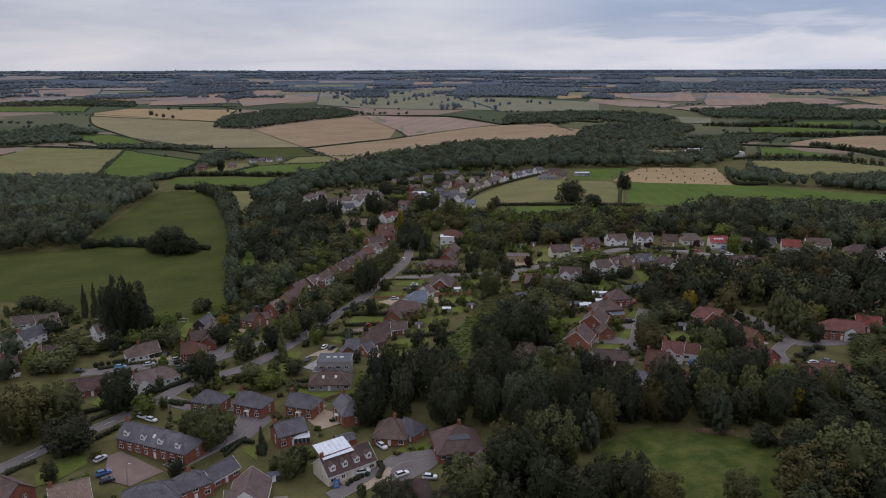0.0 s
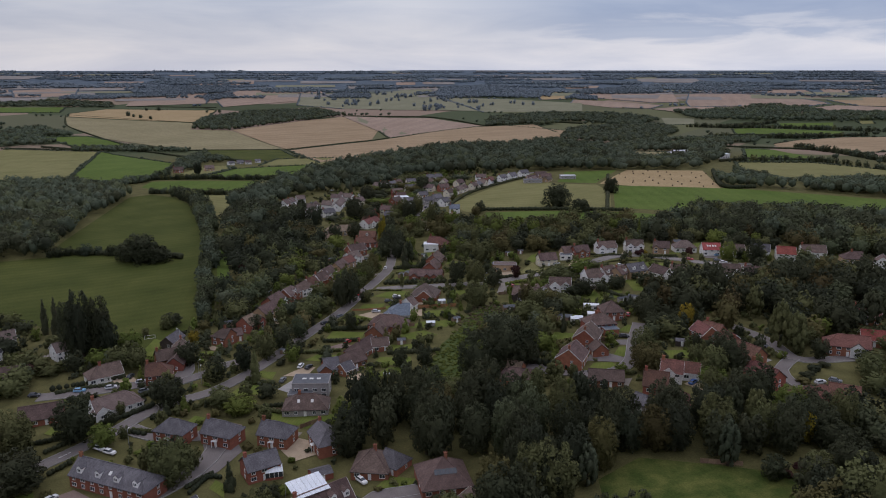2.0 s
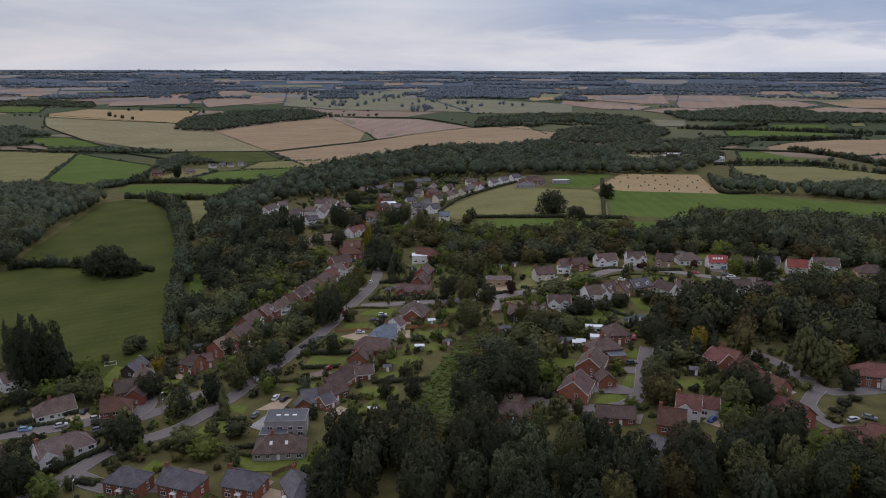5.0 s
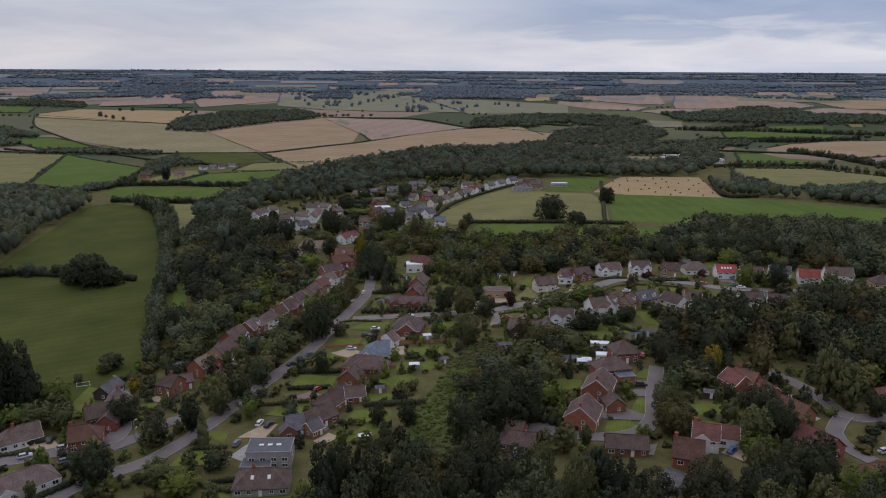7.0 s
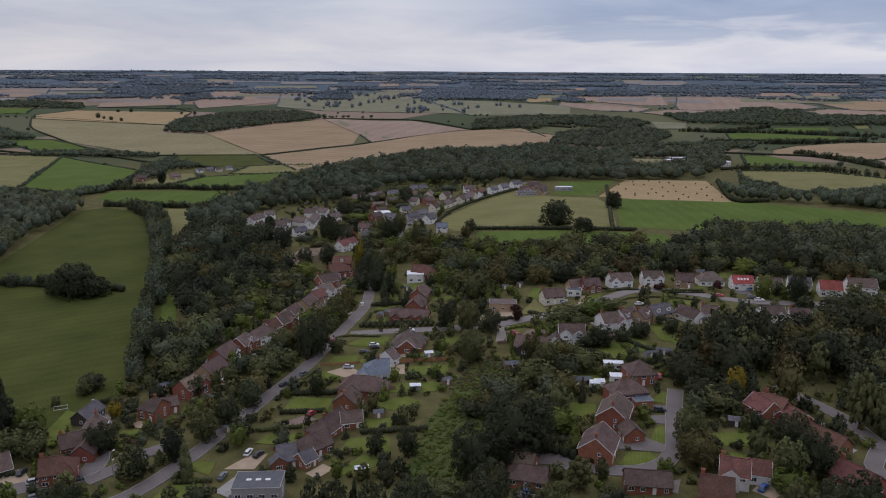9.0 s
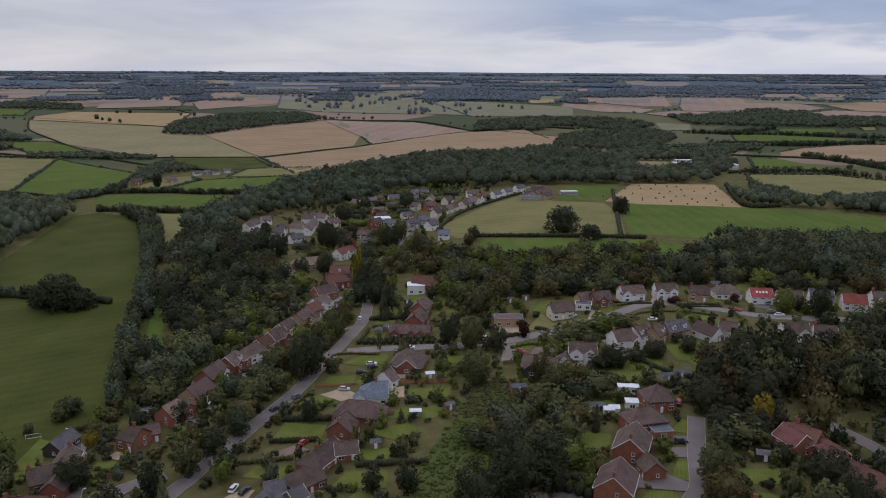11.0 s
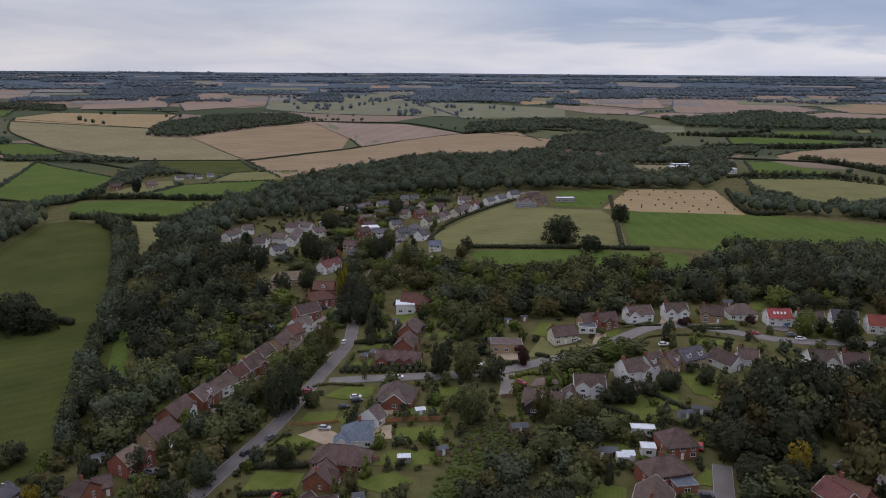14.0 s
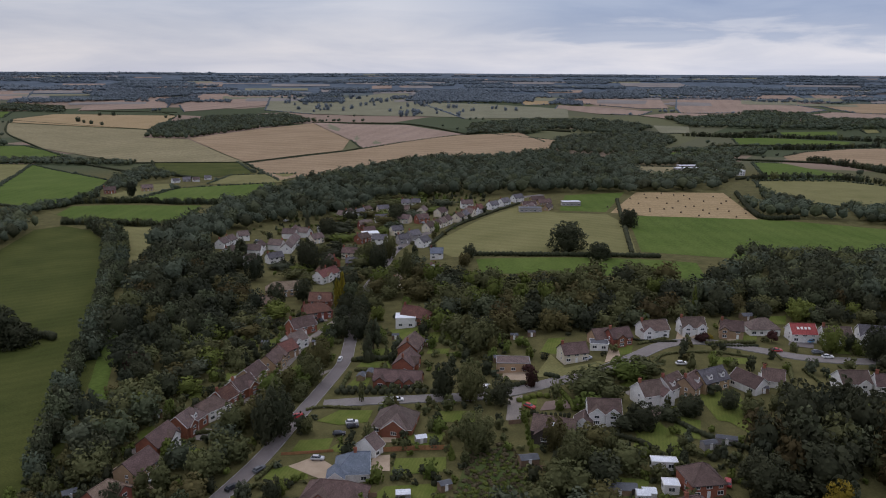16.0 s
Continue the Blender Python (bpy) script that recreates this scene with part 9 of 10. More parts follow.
grove([(9.1, 259.4), (14.8, 275.6), (28.1, 263.4), (33.2, 256.6), (47.8, 253.3), (59.2, 250.8), (57.7, 246.0), (8.9, 256.7)], 8, 5, 9, 31, [LEAF, LEAF, LEAF2, LEAF, LEAF3, LEAF, LEAF4, LEAF6, LEAF3], "garden tree among village houses")
grove([(-85.4, 347.6), (-117.1, 431.9), (-108.7, 417.5), (-90.4, 416.1), (-77.8, 549.4), (-48.9, 510.8), (-53.5, 475.5), (-73.0, 371.9), (-74.7, 335.1)], 8, 8, 14, 32, None, "garden tree among village houses")
grove([(-64.0, 279.2), (-59.0, 319.9), (-44.4, 353.4), (-39.8, 335.6), (-53.2, 298.5), (-57.2, 279.4), (-76.9, 267.3), (-85.3, 251.5), (-92.0, 267.2), (-81.0, 304.3)], 7.5, 8, 13, 33, [LEAF, LEAF, LEAF2, LEAF, LEAF3, LEAF, LEAF4, LEAF6, LEAF3], "garden tree among village houses")
grove([(-80.5, 260.6), (-77.5, 273.8), (-76.1, 282.1), (-61.4, 302.8), (-55.9, 318.6), (-41.2, 342.0), (-49.4, 318.4), (-59.3, 292.2), (-73.1, 271.0), (-79.1, 264.2)], 6.5, 8, 12, 34, [LEAF, LEAF, LEAF2, LEAF, LEAF3, LEAF, LEAF4, LEAF6, LEAF3], "garden tree among village houses")
grove([(-65.8, 256.9), (-56.7, 279.8), (-47.7, 271.2), (-46.8, 256.3), (-67.8, 251.8)], 7.5, 5, 9, 35, [LEAF, LEAF, LEAF2, LEAF, LEAF3, LEAF, LEAF4, LEAF6, LEAF3], "garden tree among village houses")
grove([(-175.4, 289.9), (-160.2, 307.1), (-135.7, 283.7), (-139.9, 272.8), (-151.8, 270.3), (-162.3, 265.5)], 8.5, 6, 12, 36, [LEAF, LEAF, LEAF2, LEAF, LEAF3, LEAF, LEAF4, LEAF6, LEAF3], "garden tree among village houses")
grove([(-159.1, 321.2), (-143.1, 325.8), (-113.1, 313.1), (-99.1, 291.2), (-116.3, 280.6), (-141.4, 297.2)], 8, 6, 11, 37, [LEAF, LEAF, LEAF2, LEAF, LEAF3, LEAF, LEAF4, LEAF6, LEAF3], "garden tree among village houses")
grove([(164.2, 310.5), (190.6, 322.1), (176.3, 286.0), (161.5, 276.5), (159.4, 266.9), (149.4, 277.4)], 8, 6, 12, 38, [LEAF, LEAF, LEAF2, LEAF, LEAF3, LEAF, LEAF4, LEAF6, LEAF3], "garden tree among village houses")
grove([(62.3, 222.4), (98.4, 231.1), (119.7, 232.7), (125.8, 220.5), (131.4, 212.4), (120.5, 196.6), (57.5, 207.2)], 8.5, 11, 16, 39, None, "garden tree among village houses")
grove([(29.4, 319.5), (63.6, 334.0), (62.5, 301.5), (58.5, 281.6), (83.4, 263.0), (81.1, 241.4), (52.8, 253.2), (27.7, 277.5)], 8, 6, 11, 40, [LEAF, LEAF, LEAF2, LEAF, LEAF3, LEAF, LEAF4, LEAF6, LEAF3], "garden tree among village houses")
grove([(-2.8, 179.7), (3.9, 190.4), (15.2, 188.3), (22.1, 178.0), (25.8, 171.2), (19.9, 160.3), (-2.9, 164.0)], 8, 7, 12, 41, None, "garden tree among village houses")
grove([(66.1, 255.4), (89.1, 274.2), (90.2, 250.2), (70.1, 224.6), (63.9, 230.5)], 9, 6, 12, 42, [LEAF, LEAF, LEAF2, LEAF, LEAF3, LEAF, LEAF4, LEAF6, LEAF3], "garden tree among village houses")
grove([(110.6, 270.2), (126.6, 281.1), (121.9, 245.1), (111.7, 236.1), (100.2, 243.1)], 9, 6, 11, 43, [LEAF, LEAF, LEAF2, LEAF, LEAF3, LEAF, LEAF4, LEAF6, LEAF3], "garden tree among village houses")
plant([(-12.2, 334.4), (-4.9, 403.0), (8.0, 432.5), (28.3, 426.1), (30.7, 384.0), (32.6, 352.1), (24.7, 326.5)], 4.0, 51)
plant([(-38.3, 272.6), (-34.5, 317.8), (-17.5, 360.0), (16.5, 325.5), (22.0, 298.3), (3.1, 266.1)], 3.4, 52)
plant([(49.6, 378.8), (69.2, 413.8), (131.2, 432.2), (212.3, 418.6), (188.2, 384.8), (103.9, 366.2), (58.9, 338.9), (44.0, 330.3)], 8.0, 53)
plant([(-99.1, 341.5), (-78.9, 400.8), (-50.0, 470.4), (-25.9, 518.9), (-19.5, 466.4), (-43.6, 390.8), (-60.9, 339.6)], 3.8, 54)
plant([(-121.4, 260.8), (-136.1, 336.7), (-104.6, 343.8), (-84.3, 355.9), (-58.0, 330.2), (-69.2, 256.9), (-90.9, 247.5)], 3.6, 55)
plant([(-111.4, 188.3), (-112.7, 248.2), (-86.8, 256.5), (-23.5, 255.2), (-6.1, 202.0), (-18.3, 178.5), (-85.6, 178.6)], 5.2, 56)
plant([(44.4, 265.4), (55.1, 314.8), (97.5, 359.3), (120.6, 330.8), (149.8, 273.6), (124.5, 237.1), (47.2, 250.8)], 3.4, 57)
plant([(-95.1, 606.2), (-99.5, 791.9), (-20.8, 931.3), (114.8, 866.5), (95.1, 734.8), (23.4, 571.9), (-15.0, 537.1)], 8.5, 58)
plant([(14.2, 488.7), (42.4, 496.2), (60.8, 441.5), (54.6, 406.7), (30.5, 425.4), (12.9, 443.7)], 3.8, 59)
plant([(60.5, 320.9), (68.6, 343.2), (84.3, 354.0), (103.1, 343.1), (112.8, 334.6), (101.6, 312.9)], 3.8, 60)
thicket([(1.5, 260.9), (15.3, 308.0), (38.1, 350.6), (48.9, 341.8), (37.0, 294.3), (16.6, 257.7)], 2.6, 71)
thicket([(32.6, 352.1), (45.1, 354.1), (47.3, 338.5), (43.9, 322.0), (24.7, 326.5)], 2.4, 72, LEAF12)
grove([(-152.0, 307.2), (-150.8, 339.5), (-123.9, 322.8), (-108.6, 304.7), (-123.7, 307.0), (-129.8, 293.9), (-141.7, 287.2)], 7, 4, 8, 44, [LEAF, LEAF, LEAF2, LEAF, LEAF3, LEAF, LEAF4, LEAF6, LEAF3], "garden tree among village houses")
grove([(109.4, 214.4), (126.2, 219.4), (158.4, 216.5), (135.1, 184.7), (108.4, 202.8)], 8, 6, 11, 45, None, "garden tree among village houses")
grove([(190.7, 313.1), (227.5, 310.7), (165.2, 225.8), (150.9, 226.7), (162.5, 263.5)], 7.5, 5, 9, 46, [LEAF, LEAF, LEAF2, LEAF, LEAF3, LEAF, LEAF4, LEAF6, LEAF3], "garden tree among village houses")
grove([(-63.3, 503.1), (-51.5, 517.0), (-41.2, 502.3), (-44.0, 481.5), (-55.1, 470.6)], 7, 5, 9, 47, [LEAF, LEAF, LEAF2, LEAF, LEAF3, LEAF, LEAF4, LEAF6, LEAF3], "garden tree among village houses")
grove([(100.2, 459.2), (123.8, 466.8), (146.1, 468.2), (195.7, 457.7), (243.9, 447.7), (258.3, 467.1), (208.4, 479.7), (154.4, 488.2), (123.6, 482.2)], 8, 7, 12, 48, None, "garden tree among village houses")
grove([(-50.4, 297.6), (-46.3, 319.7), (-37.3, 340.3), (-34.3, 336.0), (-39.0, 316.2), (-42.4, 297.1)], 6, 6, 10, 49, [LEAF, LEAF, LEAF2, LEAF, LEAF3, LEAF, LEAF4, LEAF6, LEAF3], "garden tree among village houses")
grove([(-32.0, 376.4), (-25.6, 404.2), (-21.8, 427.8), (-16.4, 457.1), (-11.7, 463.1), (-11.0, 447.0), (-16.1, 415.7), (-20.2, 400.4), (-26.1, 381.6)], 5.5, 5, 9, 50, [LEAF, LEAF, LEAF2, LEAF, LEAF3, LEAF, LEAF4, LEAF6, LEAF3], "garden tree among village houses")
hedge([(-355.9, 1293.4), (-195.5, 1280.7)], 2.8, 2.4, LEAF2, "dark field hedgerow with trees", 1.2)
hedge([(-190.5, 1279.7), (-49.4, 1426.2), (-15.0, 1472.2)], 2.8, 2.4, LEAF2, "dark field hedgerow with trees", 1.2)
hedge([(-500.1, 1318.5), (-421.7, 1281.3), (-320.1, 1168.7)], 3.3, 3.0, LEAF2, "dark field hedgerow with trees", 1.2)
hedge([(-519.0, 1351.3), (-550.7, 1318.3), (-622.7, 1349.0)], 3.3, 3.6, LEAF2, "dark field hedgerow with trees", 1.2)
hedge([(-844.8, 1980.1), (-738.0, 1737.3), (-556.4, 1467.5), (-479.7, 1368.6)], 2.8, 2.4, LEAF2, "dark field hedgerow with trees", 1.2)
hedge([(-844.1, 1996.0), (-486.3, 1830.0)], 2.2, 1.8, LEAF2, "dark field hedgerow with trees", 1.2)
hedge([(65.0, 593.2), (117.6, 575.6), (176.1, 564.6)], 3.3, 3.0, LEAF2, "dark field hedgerow with trees", 1.2)
hedge([(225.6, 799.5), (161.7, 576.2)], 2.8, 2.4, LEAF2, "dark field hedgerow with trees", 1.2)
hedge([(360.5, 841.4), (310.6, 702.6), (341.6, 696.5)], 3.9, 4.2, LEAF2, "dark field hedgerow with trees", 1.2)
hedge([(426.4, 970.4), (480.8, 1003.6), (594.8, 1006.3)], 3.9, 3.6, LEAF2, "dark field hedgerow with trees", 1.2)
hedge([(552.8, 1239.9), (689.5, 1185.9), (729.2, 1116.9)], 3.9, 3.6, LEAF2, "dark field hedgerow with trees", 1.2)
hedge([(628.5, 1439.1), (759.3, 1428.9), (916.8, 1412.1)], 3.9, 3.6, LEAF2, "dark field hedgerow with trees", 1.2)
hedge([(-473.8, 897.3), (-393.4, 913.1), (-307.1, 860.8), (-282.7, 909.9)], 3.3, 3.0, LEAF2, "dark field hedgerow with trees", 1.2)
hedge([(-317.0, 1080.1), (-286.3, 922.0)], 3.3, 3.0, LEAF2, "dark field hedgerow with trees", 1.2)
hedge([(-332.8, 1309.7), (-278.6, 1160.3), (-210.3, 1075.5)], 3.3, 3.6, LEAF2, "dark field hedgerow with trees", 1.2)
hedge([(-722.3, 1312.8), (-669.5, 1323.0), (-505.6, 1301.9)], 2.8, 3.0, LEAF2, "dark field hedgerow with trees", 1.2)
hedge([(-230.0, 499.1), (-212.7, 503.9), (-169.5, 490.1), (-137.4, 476.7)], 3.3, 4.2, LEAF2, "dark field hedgerow with trees", 1.2)
hedge([(-141.0, 1984.1), (80.8, 1919.4), (197.5, 1671.7)], 3.9, 3.6, LEAF2, "dark field hedgerow with trees", 1.2)
hedge([(197.5, 1671.7), (308.9, 1798.8), (426.2, 1713.1)], 4.4, 4.8, LEAF2, "dark field hedgerow with trees", 1.2)
hedge([(-569.0, 2250.1), (-506.6, 2158.5)], 2.8, 2.4, LEAF2, "dark field hedgerow with trees", 1.2)
hedge([(-790.1, 2272.8), (-527.9, 2252.2)], 2.8, 2.4, LEAF2, "dark field hedgerow with trees", 1.2)
hedge([(43.7, 638.9), (62.1, 685.4), (89.2, 725.9), (132.5, 782.9)], 3, 2.2, LEAF2, "dark field hedge beside the road", 1.2)
far_country()
plant([(52.2, 418.7), (85.3, 441.6), (97.4, 449.7), (226.3, 435.5), (200.3, 389.2), (165.7, 342.6), (112.8, 364.5), (95.0, 344.6), (72.6, 329.6), (44.4, 324.5), (43.2, 363.9)], 8.0, 151)
plant([(-99.1, 341.5), (-85.8, 410.5), (-58.9, 478.2), (-26.6, 529.2), (-2.4, 512.7), (-1.7, 461.9), (-16.1, 387.0), (-31.2, 337.3)], 3.6, 152)
plant([(-12.2, 334.4), (-5.1, 408.0), (3.4, 460.4), (20.4, 504.7), (56.0, 473.6), (54.6, 406.7), (39.5, 323.0)], 4.4, 153)
plant([(42.0, 254.6), (61.3, 343.8), (125.4, 341.6), (165.8, 296.5), (131.7, 238.8)], 4.0, 155)
plant([(-121.4, 260.8), (-145.8, 338.6), (-108.9, 357.8), (-62.5, 356.3), (-24.6, 384.3), (-30.5, 328.3), (-69.2, 256.9), (-89.7, 244.3)], 3.4, 156)
grove([(147.7, 465.4), (238.4, 452.3), (244.3, 434.2), (253.1, 445.5), (211.2, 484.5), (151.6, 488.4)], 8, 7, 13, 157, None, "garden tree among village houses")
grove([(80.8, 408.8), (130.3, 381.8), (93.7, 347.5), (65.5, 342.7)], 10, 5, 9, 158, [LEAF, LEAF, LEAF2, LEAF, LEAF3, LEAF, LEAF4, LEAF6, LEAF3], "garden tree among village houses")
wood([(389.5, 853.4), (425.6, 845.7), (372.8, 730.9), (336.5, 700.7), (337.5, 740.8)], 8, 7, 12, 201, LEAF2)
wood([(412.5, 746.9), (471.3, 779.0), (521.6, 744.5), (460.2, 660.0), (384.6, 675.0)], 8, 7, 12, 202, LEAF2)
wood([(218.2, 558.5), (265.8, 581.9), (317.4, 577.0), (316.8, 546.1), (283.5, 504.4), (232.1, 511.4), (206.4, 520.1)], 9, 9, 15, 203, LEAF2)
wood([(316.6, 553.0), (384.5, 555.7), (315.8, 461.0), (294.1, 502.4)], 9, 8, 14, 204, LEAF2)
wood([(123.8, 1423.7), (215.8, 1469.9), (309.3, 1392.1), (258.1, 1186.8), (178.1, 1109.5), (111.9, 1193.7)], 10, 8, 13, 205, None, 40)
wood([(460.9, 1367.6), (680.0, 1377.7), (643.7, 1305.0), (426.9, 1268.5)], 10, 7, 11, 206, None, 32)
tree(136.4, 421.4, 4.9, 6.4, "bush", LEAF7)
tree(164.5, 418.2, 5.8, 5.6, "bush", LEAF7)
tree(140.2, 422.3, 3.2, 3.5, "bush", LEAF5)
tree(100.5, 394.2, 3.8, 4.8, "bush", LEAF3)
tree(61.7, 404.6, 4.6, 5.6, "bush", LEAF7)
tree(135.7, 395.7, 4.1, 5.5, "bush", LEAF3)
tree(118.9, 372.3, 4.9, 6.2, "bush", LEAF2)
tree(105.0, 359.7, 6.9, 11.0, "round", LEAF2)
tree(86.9, 353.5, 8.6, 13.1, "round", LEAF2)
tree(96.6, 357.3, 5.3, 8.9, "round", LEAF2)
tree(123.2, 354.7, 6.8, 8.7, "round", LEAF)
tree(119.0, 361.4, 6.9, 8.1, "round", LEAF2)
tree(64.7, 430.3, 6.1, 7.1, "bush", LEAF3)
tree(97.9, 415.6, 4.7, 4.2, "bush", LEAF)
tree(-0.7, 396.2, 8.7, 2.9, "tall", LEAF)
tree(1.6, 595.1, 16.2, 12.0, "round", LEAF)
tree(-30.3, 692.1, 15.0, 17.1, "round", LEAF2)
tree(-46.0, 704.7, 21.8, 7.0, "cone", LEAF2)
tree(-15.2, 745.7, 11.7, 15.9, "round", LEAF2)
tree(-23.4, 575.1, 13.8, 13.6, "round", LEAF2)
tree(21.3, 729.7, 15.1, 15.4, "round", LEAF2)
tree(29.0, 583.4, 8.9, 6.9, "round", LEAF)
grove([(25.9, 171.7), (49.0, 188.9), (50.3, 175.3), (45.2, 153.3), (25.1, 156.9)], 8.5, 12, 17, 160, None, "garden tree among village houses")
tree(52.5, 164.1, 14.4, 12.7, "round", LEAF2)
tree(105.5, 181.2, 9.6, 10.9, "round", LEAF)
tree(96.3, 185.7, 6.7, 8.4, "round", LEAF2)
tree(146.5, 268.0, 17.0, 9.5, "tall", LEAF)
tree(152.5, 262.5, 8.0, 8.0, "round", LEAF2)
grove([(60.0, 439.0), (100.0, 443.0), (145.0, 447.0), (200.0, 438.0), (250.0, 425.0), (256.0, 440.0), (200.0, 456.0), (140.0, 460.0), (66.0, 452.0)], 6.5, 5, 10, 161, [LEAF, LEAF2, LEAF9, LEAF2, LEAF3, LEAF4, LEAF10], "garden tree among village houses")
for pts, w, h, leaf, words in (
    (((-130.7, 276.7), (-121.0, 279.5), (-106.5, 285.1)), 1.8, 2.2, LEAF9, "tall dark clipped hedge beside a side road"),
    (((-101.1, 245.8), (-94.4, 251.8), (-88.0, 260.2)), 1.8, 2.0, LEAF9, "tall dark clipped hedge beside the main road"),
    (((-104.2, 214.7), (-100.5, 221.5)), 1.5, 1.8, LEAF2, "dark garden hedge beside a terrace"),
    (((-61.3, 203.5), (-58.3, 211.9), (-53.8, 210.9)), 1.3, 1.6, LEAF9, "dark clipped hedge round a corner lawn"),
    (((-163.4, 289.1), (-170.3, 310.4)), 1.8, 1.8, LEAF3, "bright green clipped garden hedge"),
    (((-89.7, 239.4), (-83.7, 237.6)), 1.8, 1.6, LEAF9, "dark clipped hedge at a road corner"),
    (((-14.2, 188.2), (-13.3, 193.1), (-15.5, 198.5)), 1.6, 1.4, LEAF2, "low dark hedge round a gravel court"),
    (((-50.3, 257.6), (-42.5, 258.6)), 1.4, 1.8, LEAF2, "dark clipped hedge before a bungalow"),
):
    hedge(pts, w, h, leaf, words)
for x, y, w, h, leaf, words in (
    (-146.7, 295.2, 9.0, 6.5, LEAF7, "rounded dark maroon garden shrub"),
    (-82.2, 225.8, 4.5, 2.4, LEAF3, "bright green rounded shrub beside a terrace"),
    (-78.6, 227.3, 4.0, 2.2, LEAF3, "bright green rounded shrub beside a terrace"),
    (-9.0, 200.6, 3.0, 2.0, LEAF4, "low shrub on an island bed"),
    (-4.6, 203.2, 3.2, 2.4, LEAF, "low shrub on an island bed"),
    (-1.6, 202.6, 2.8, 1.8, LEAF3, "low shrub on an island bed"),
    (2.0, 202.0, 2.6, 1.8, LEAF2, "low shrub on an island bed"),
    (-50.3, 228.8, 4.2, 3.2, LEAF4, "rounded shrub on a front lawn"),
    (-31.2, 225.9, 3.4, 1.6, LEAF2, "low rounded shrub in a paved court"),
    (99.9, 186.9, 5.5, 2.6, LEAF7, "dark red shrub at a paddock edge"),
    (105.1, 189.3, 4.5, 3.0, LEAF7, "dark red shrub at a paddock edge"),
    (139.0, 246.0, 6.5, 3.6, LEAF2, "dark shrub beside a road junction"),
    (134.9, 241.5, 6.0, 3.2, LEAF4, "dark shrub beside a road junction"),
    (144.5, 251.5, 6.0, 3.4, LEAF9, "dark shrub beside a road junction"),
    (150.0, 254.5, 5.5, 3.0, LEAF2, "dark shrub beside a road junction"),
):
    shrub(x, y, w, h, leaf, words)
tree(-69.5, 219.5, 9.0, 8.5, "round", LEAF9)
tree(-74.0, 220.5, 7.5, 7.0, "round", LEAF2)
tree(-64.4, 217.5, 7.0, 6.5, "round", LEAF)
tree(-38.0, 195.0, 8.0, 7.5, "round", LEAF2)
tree(-20.0, 229.5, 15.0, 10.0, "round", LEAF3)
tree(-71.8, 281.0, 10.0, 9.0, "round", LEAF2)
tree(-63.5, 291.0, 11.0, 9.5, "round", LEAF9)
tree(-57.0, 303.0, 11.5, 10.0, "round", LEAF)
tree(-51.5, 314.0, 11.0, 9.5, "round", LEAF2)
tree(-46.5, 327.0, 10.5, 9.0, "round", LEAF10)
house(181.0, 275.0, -20, 9.0, 7.0, 1.5, BRICK, CRIMSON, "", label="red-brick garage house with a bright red tiled roof")
hedge([(44.1, 279.9), (52.8, 273.5), (64.3, 264.5)], 2.4, 3.0, LEAF9, "tall dark clipped hedge beside a close")
plant([(-214.2, 362.5), (-184.4, 362.3), (-157.1, 328.4), (-140.6, 284.5), (-170.3, 280.4)], 4.2, 162)
grove([(-214.2, 362.5), (-184.4, 362.3), (-157.1, 328.4), (-140.6, 284.5), (-170.3, 280.4)], 9, 5, 10, 163, [LEAF, LEAF2, LEAF9, LEAF2, LEAF10, LEAF7], "garden tree among village houses")

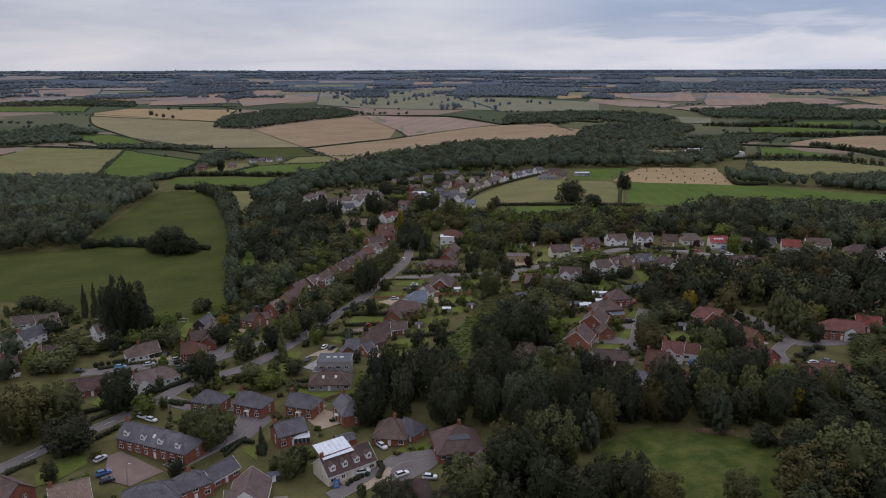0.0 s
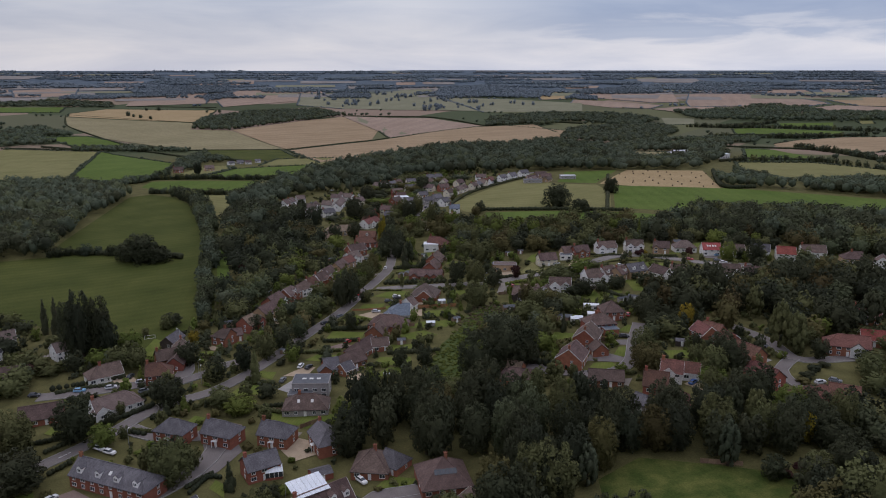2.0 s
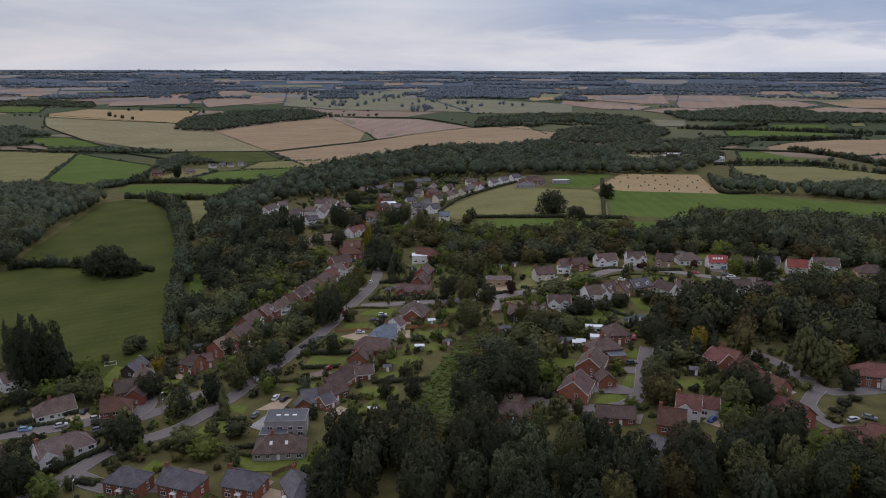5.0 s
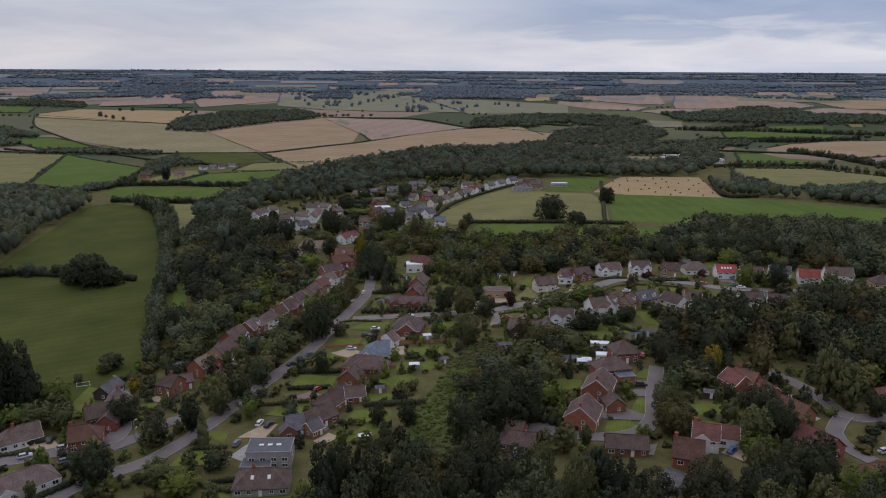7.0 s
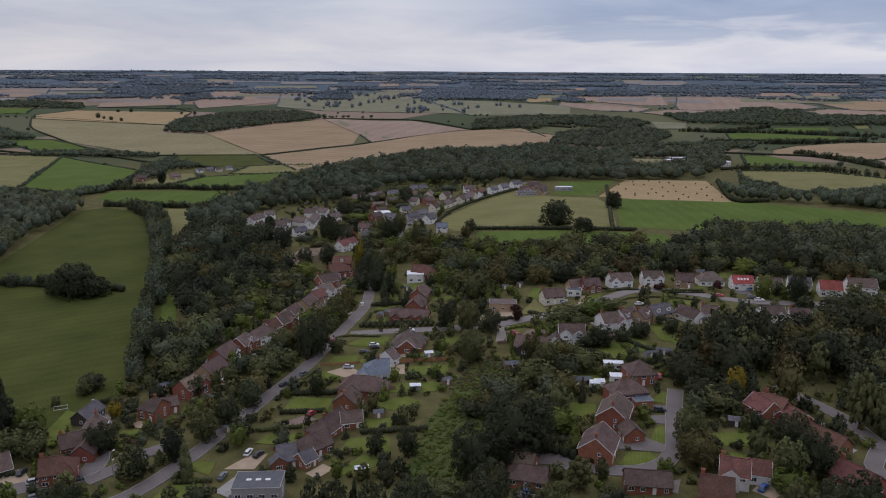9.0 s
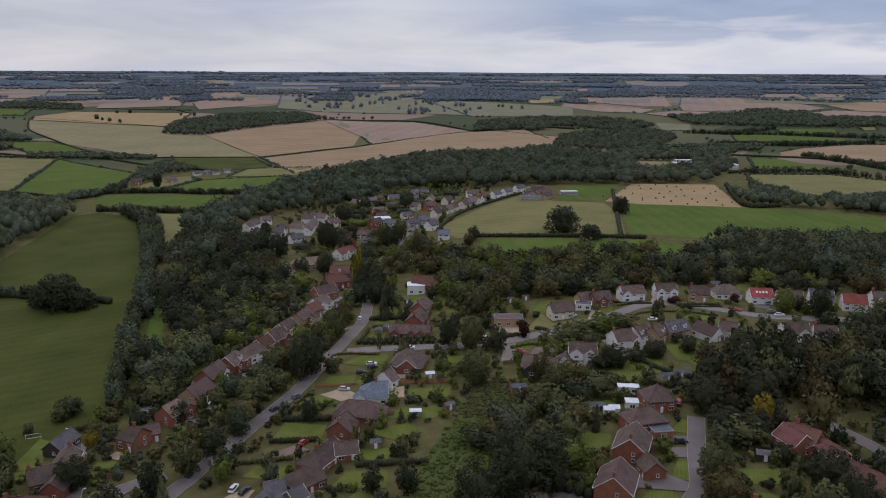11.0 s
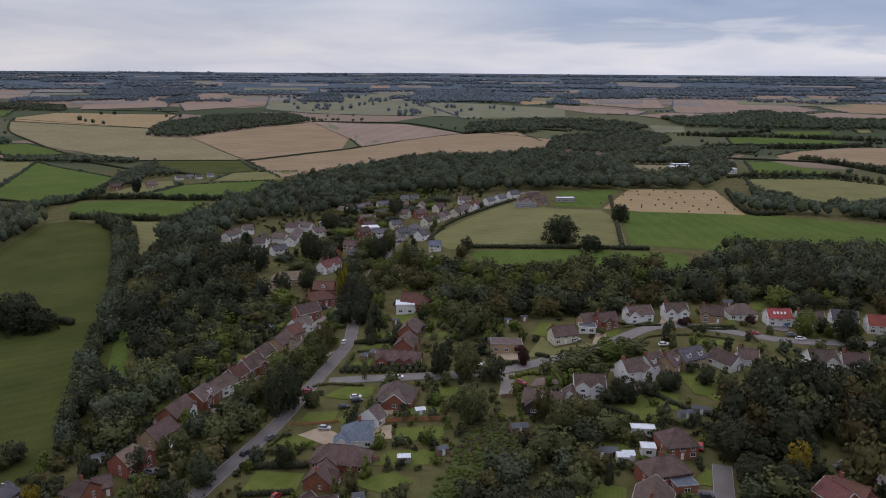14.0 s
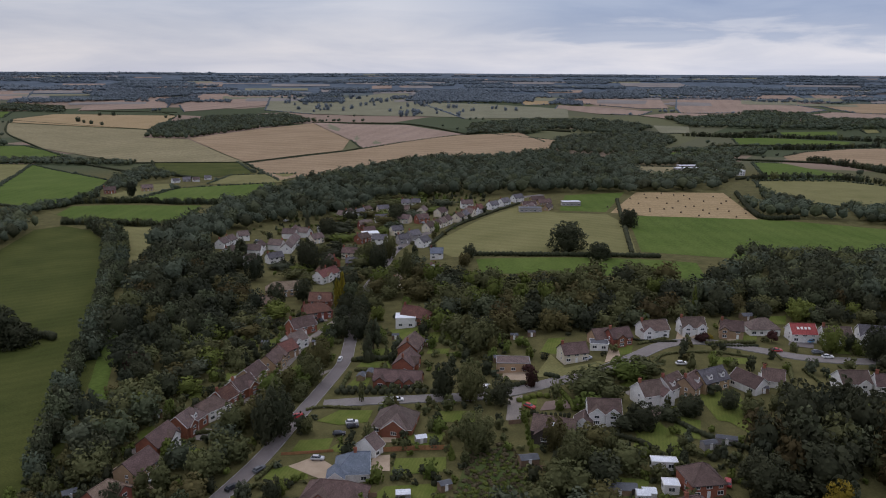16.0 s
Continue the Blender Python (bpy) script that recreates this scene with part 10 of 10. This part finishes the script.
# trees that close over the upper end of the main road, and those of the gardens round it
for x, y, h, w, kind, leaf, words in (
    (-3.0, 462.0, 12.0, 11.0, "round", LEAF9, "dark roadside tree overhanging a village road"),
    (-10.6, 466.0, 10.5, 10.5, "round", LEAF2, "dark roadside tree overhanging a village road"),
    (-2.6, 474.0, 13.0, 11.0, "round", LEAF2, "dark roadside tree overhanging a village road"),
    (-10.8, 481.0, 11.0, 11.0, "round", LEAF9, "dark roadside tree overhanging a village road"),
    (-2.4, 490.0, 12.0, 11.5, "round", LEAF2, "dark roadside tree overhanging a village road"),
    (-9.8, 500.0, 11.0, 11.0, "round", LEAF2, "dark roadside tree overhanging a village road"),
    (-0.6, 508.0, 12.0, 12.0, "round", LEAF, "roadside tree overhanging a village road"),
    (-8.0, 520.0, 11.0, 11.0, "round", LEAF10, "roadside tree overhanging a village road"),
    (5.5, 484.0, 8.0, 8.0, "round", LEAF3, "bright yellow-green garden tree beside a road"),
    (-76.4, 391.5, 6.5, 8.0, "round", LEAF3, "bright green round-headed garden tree"),
    (-88.6, 428.3, 10.0, 11.0, "round", LEAF7, "copper-leaved garden tree at a wood's edge"),
    (-35.1, 590.0, 19.0, 15.0, "round", LEAF2, "tall dark green tree between village houses"),
    (-2.6, 600.0, 12.0, 12.0, "round", LEAF, "round green tree among village houses"),
    (6.5, 592.0, 12.0, 12.0, "round", LEAF10, "round green tree among village houses"),
    (-64.9, 570.0, 17.0, 14.0, "round", LEAF9, "dark green tree between village houses"),
    (-82.9, 630.0, 12.0, 11.0, "tall", LEAF2, "dark green tree between village houses"),
    (-33.4, 527.0, 13.0, 12.0, "round", LEAF2, "dark green tree between village houses"),
    (-47.4, 476.0, 4.5, 6.0, "round", LEAF10, "low spreading garden tree behind a house row"),
):
    tree(x, y, h, w, kind, leaf, words)
hedge([(-2.7, 435.6), (11.3, 433.1)], 2.0, 2.4, LEAF2, "thick clipped dark green garden hedge")
hedge([(-8.2, 407.2), (23.3, 400.9)], 2.2, 2.6, LEAF2, "thick clipped dark green garden hedge")
hedge([(-44.7, 403.8), (-57.0, 405.4)], 1.8, 2.0, LEAF, "clipped green garden hedge")
grove([(184.0, 391.0), (206.0, 399.0), (226.0, 398.0), (240.0, 390.0), (250.0, 374.0), (236.0, 350.0), (200.0, 356.0), (182.0, 372.0)], 8.5, 6, 11, 170, [LEAF, LEAF2, LEAF2, LEAF4, LEAF10], "garden tree among village houses")
grove([(226.0, 420.0), (244.0, 412.0), (262.0, 398.0), (300.0, 420.0), (310.0, 450.0), (270.0, 462.0), (240.0, 448.0)], 8.5, 9, 14, 171, [LEAF, LEAF2, LEAF2, LEAF9, LEAF11, LEAF10], "garden tree among village houses")
tree(-247.0, 935.0, 17.0, 13.0, "round", LEAF9, "large dark tree beside a farm")
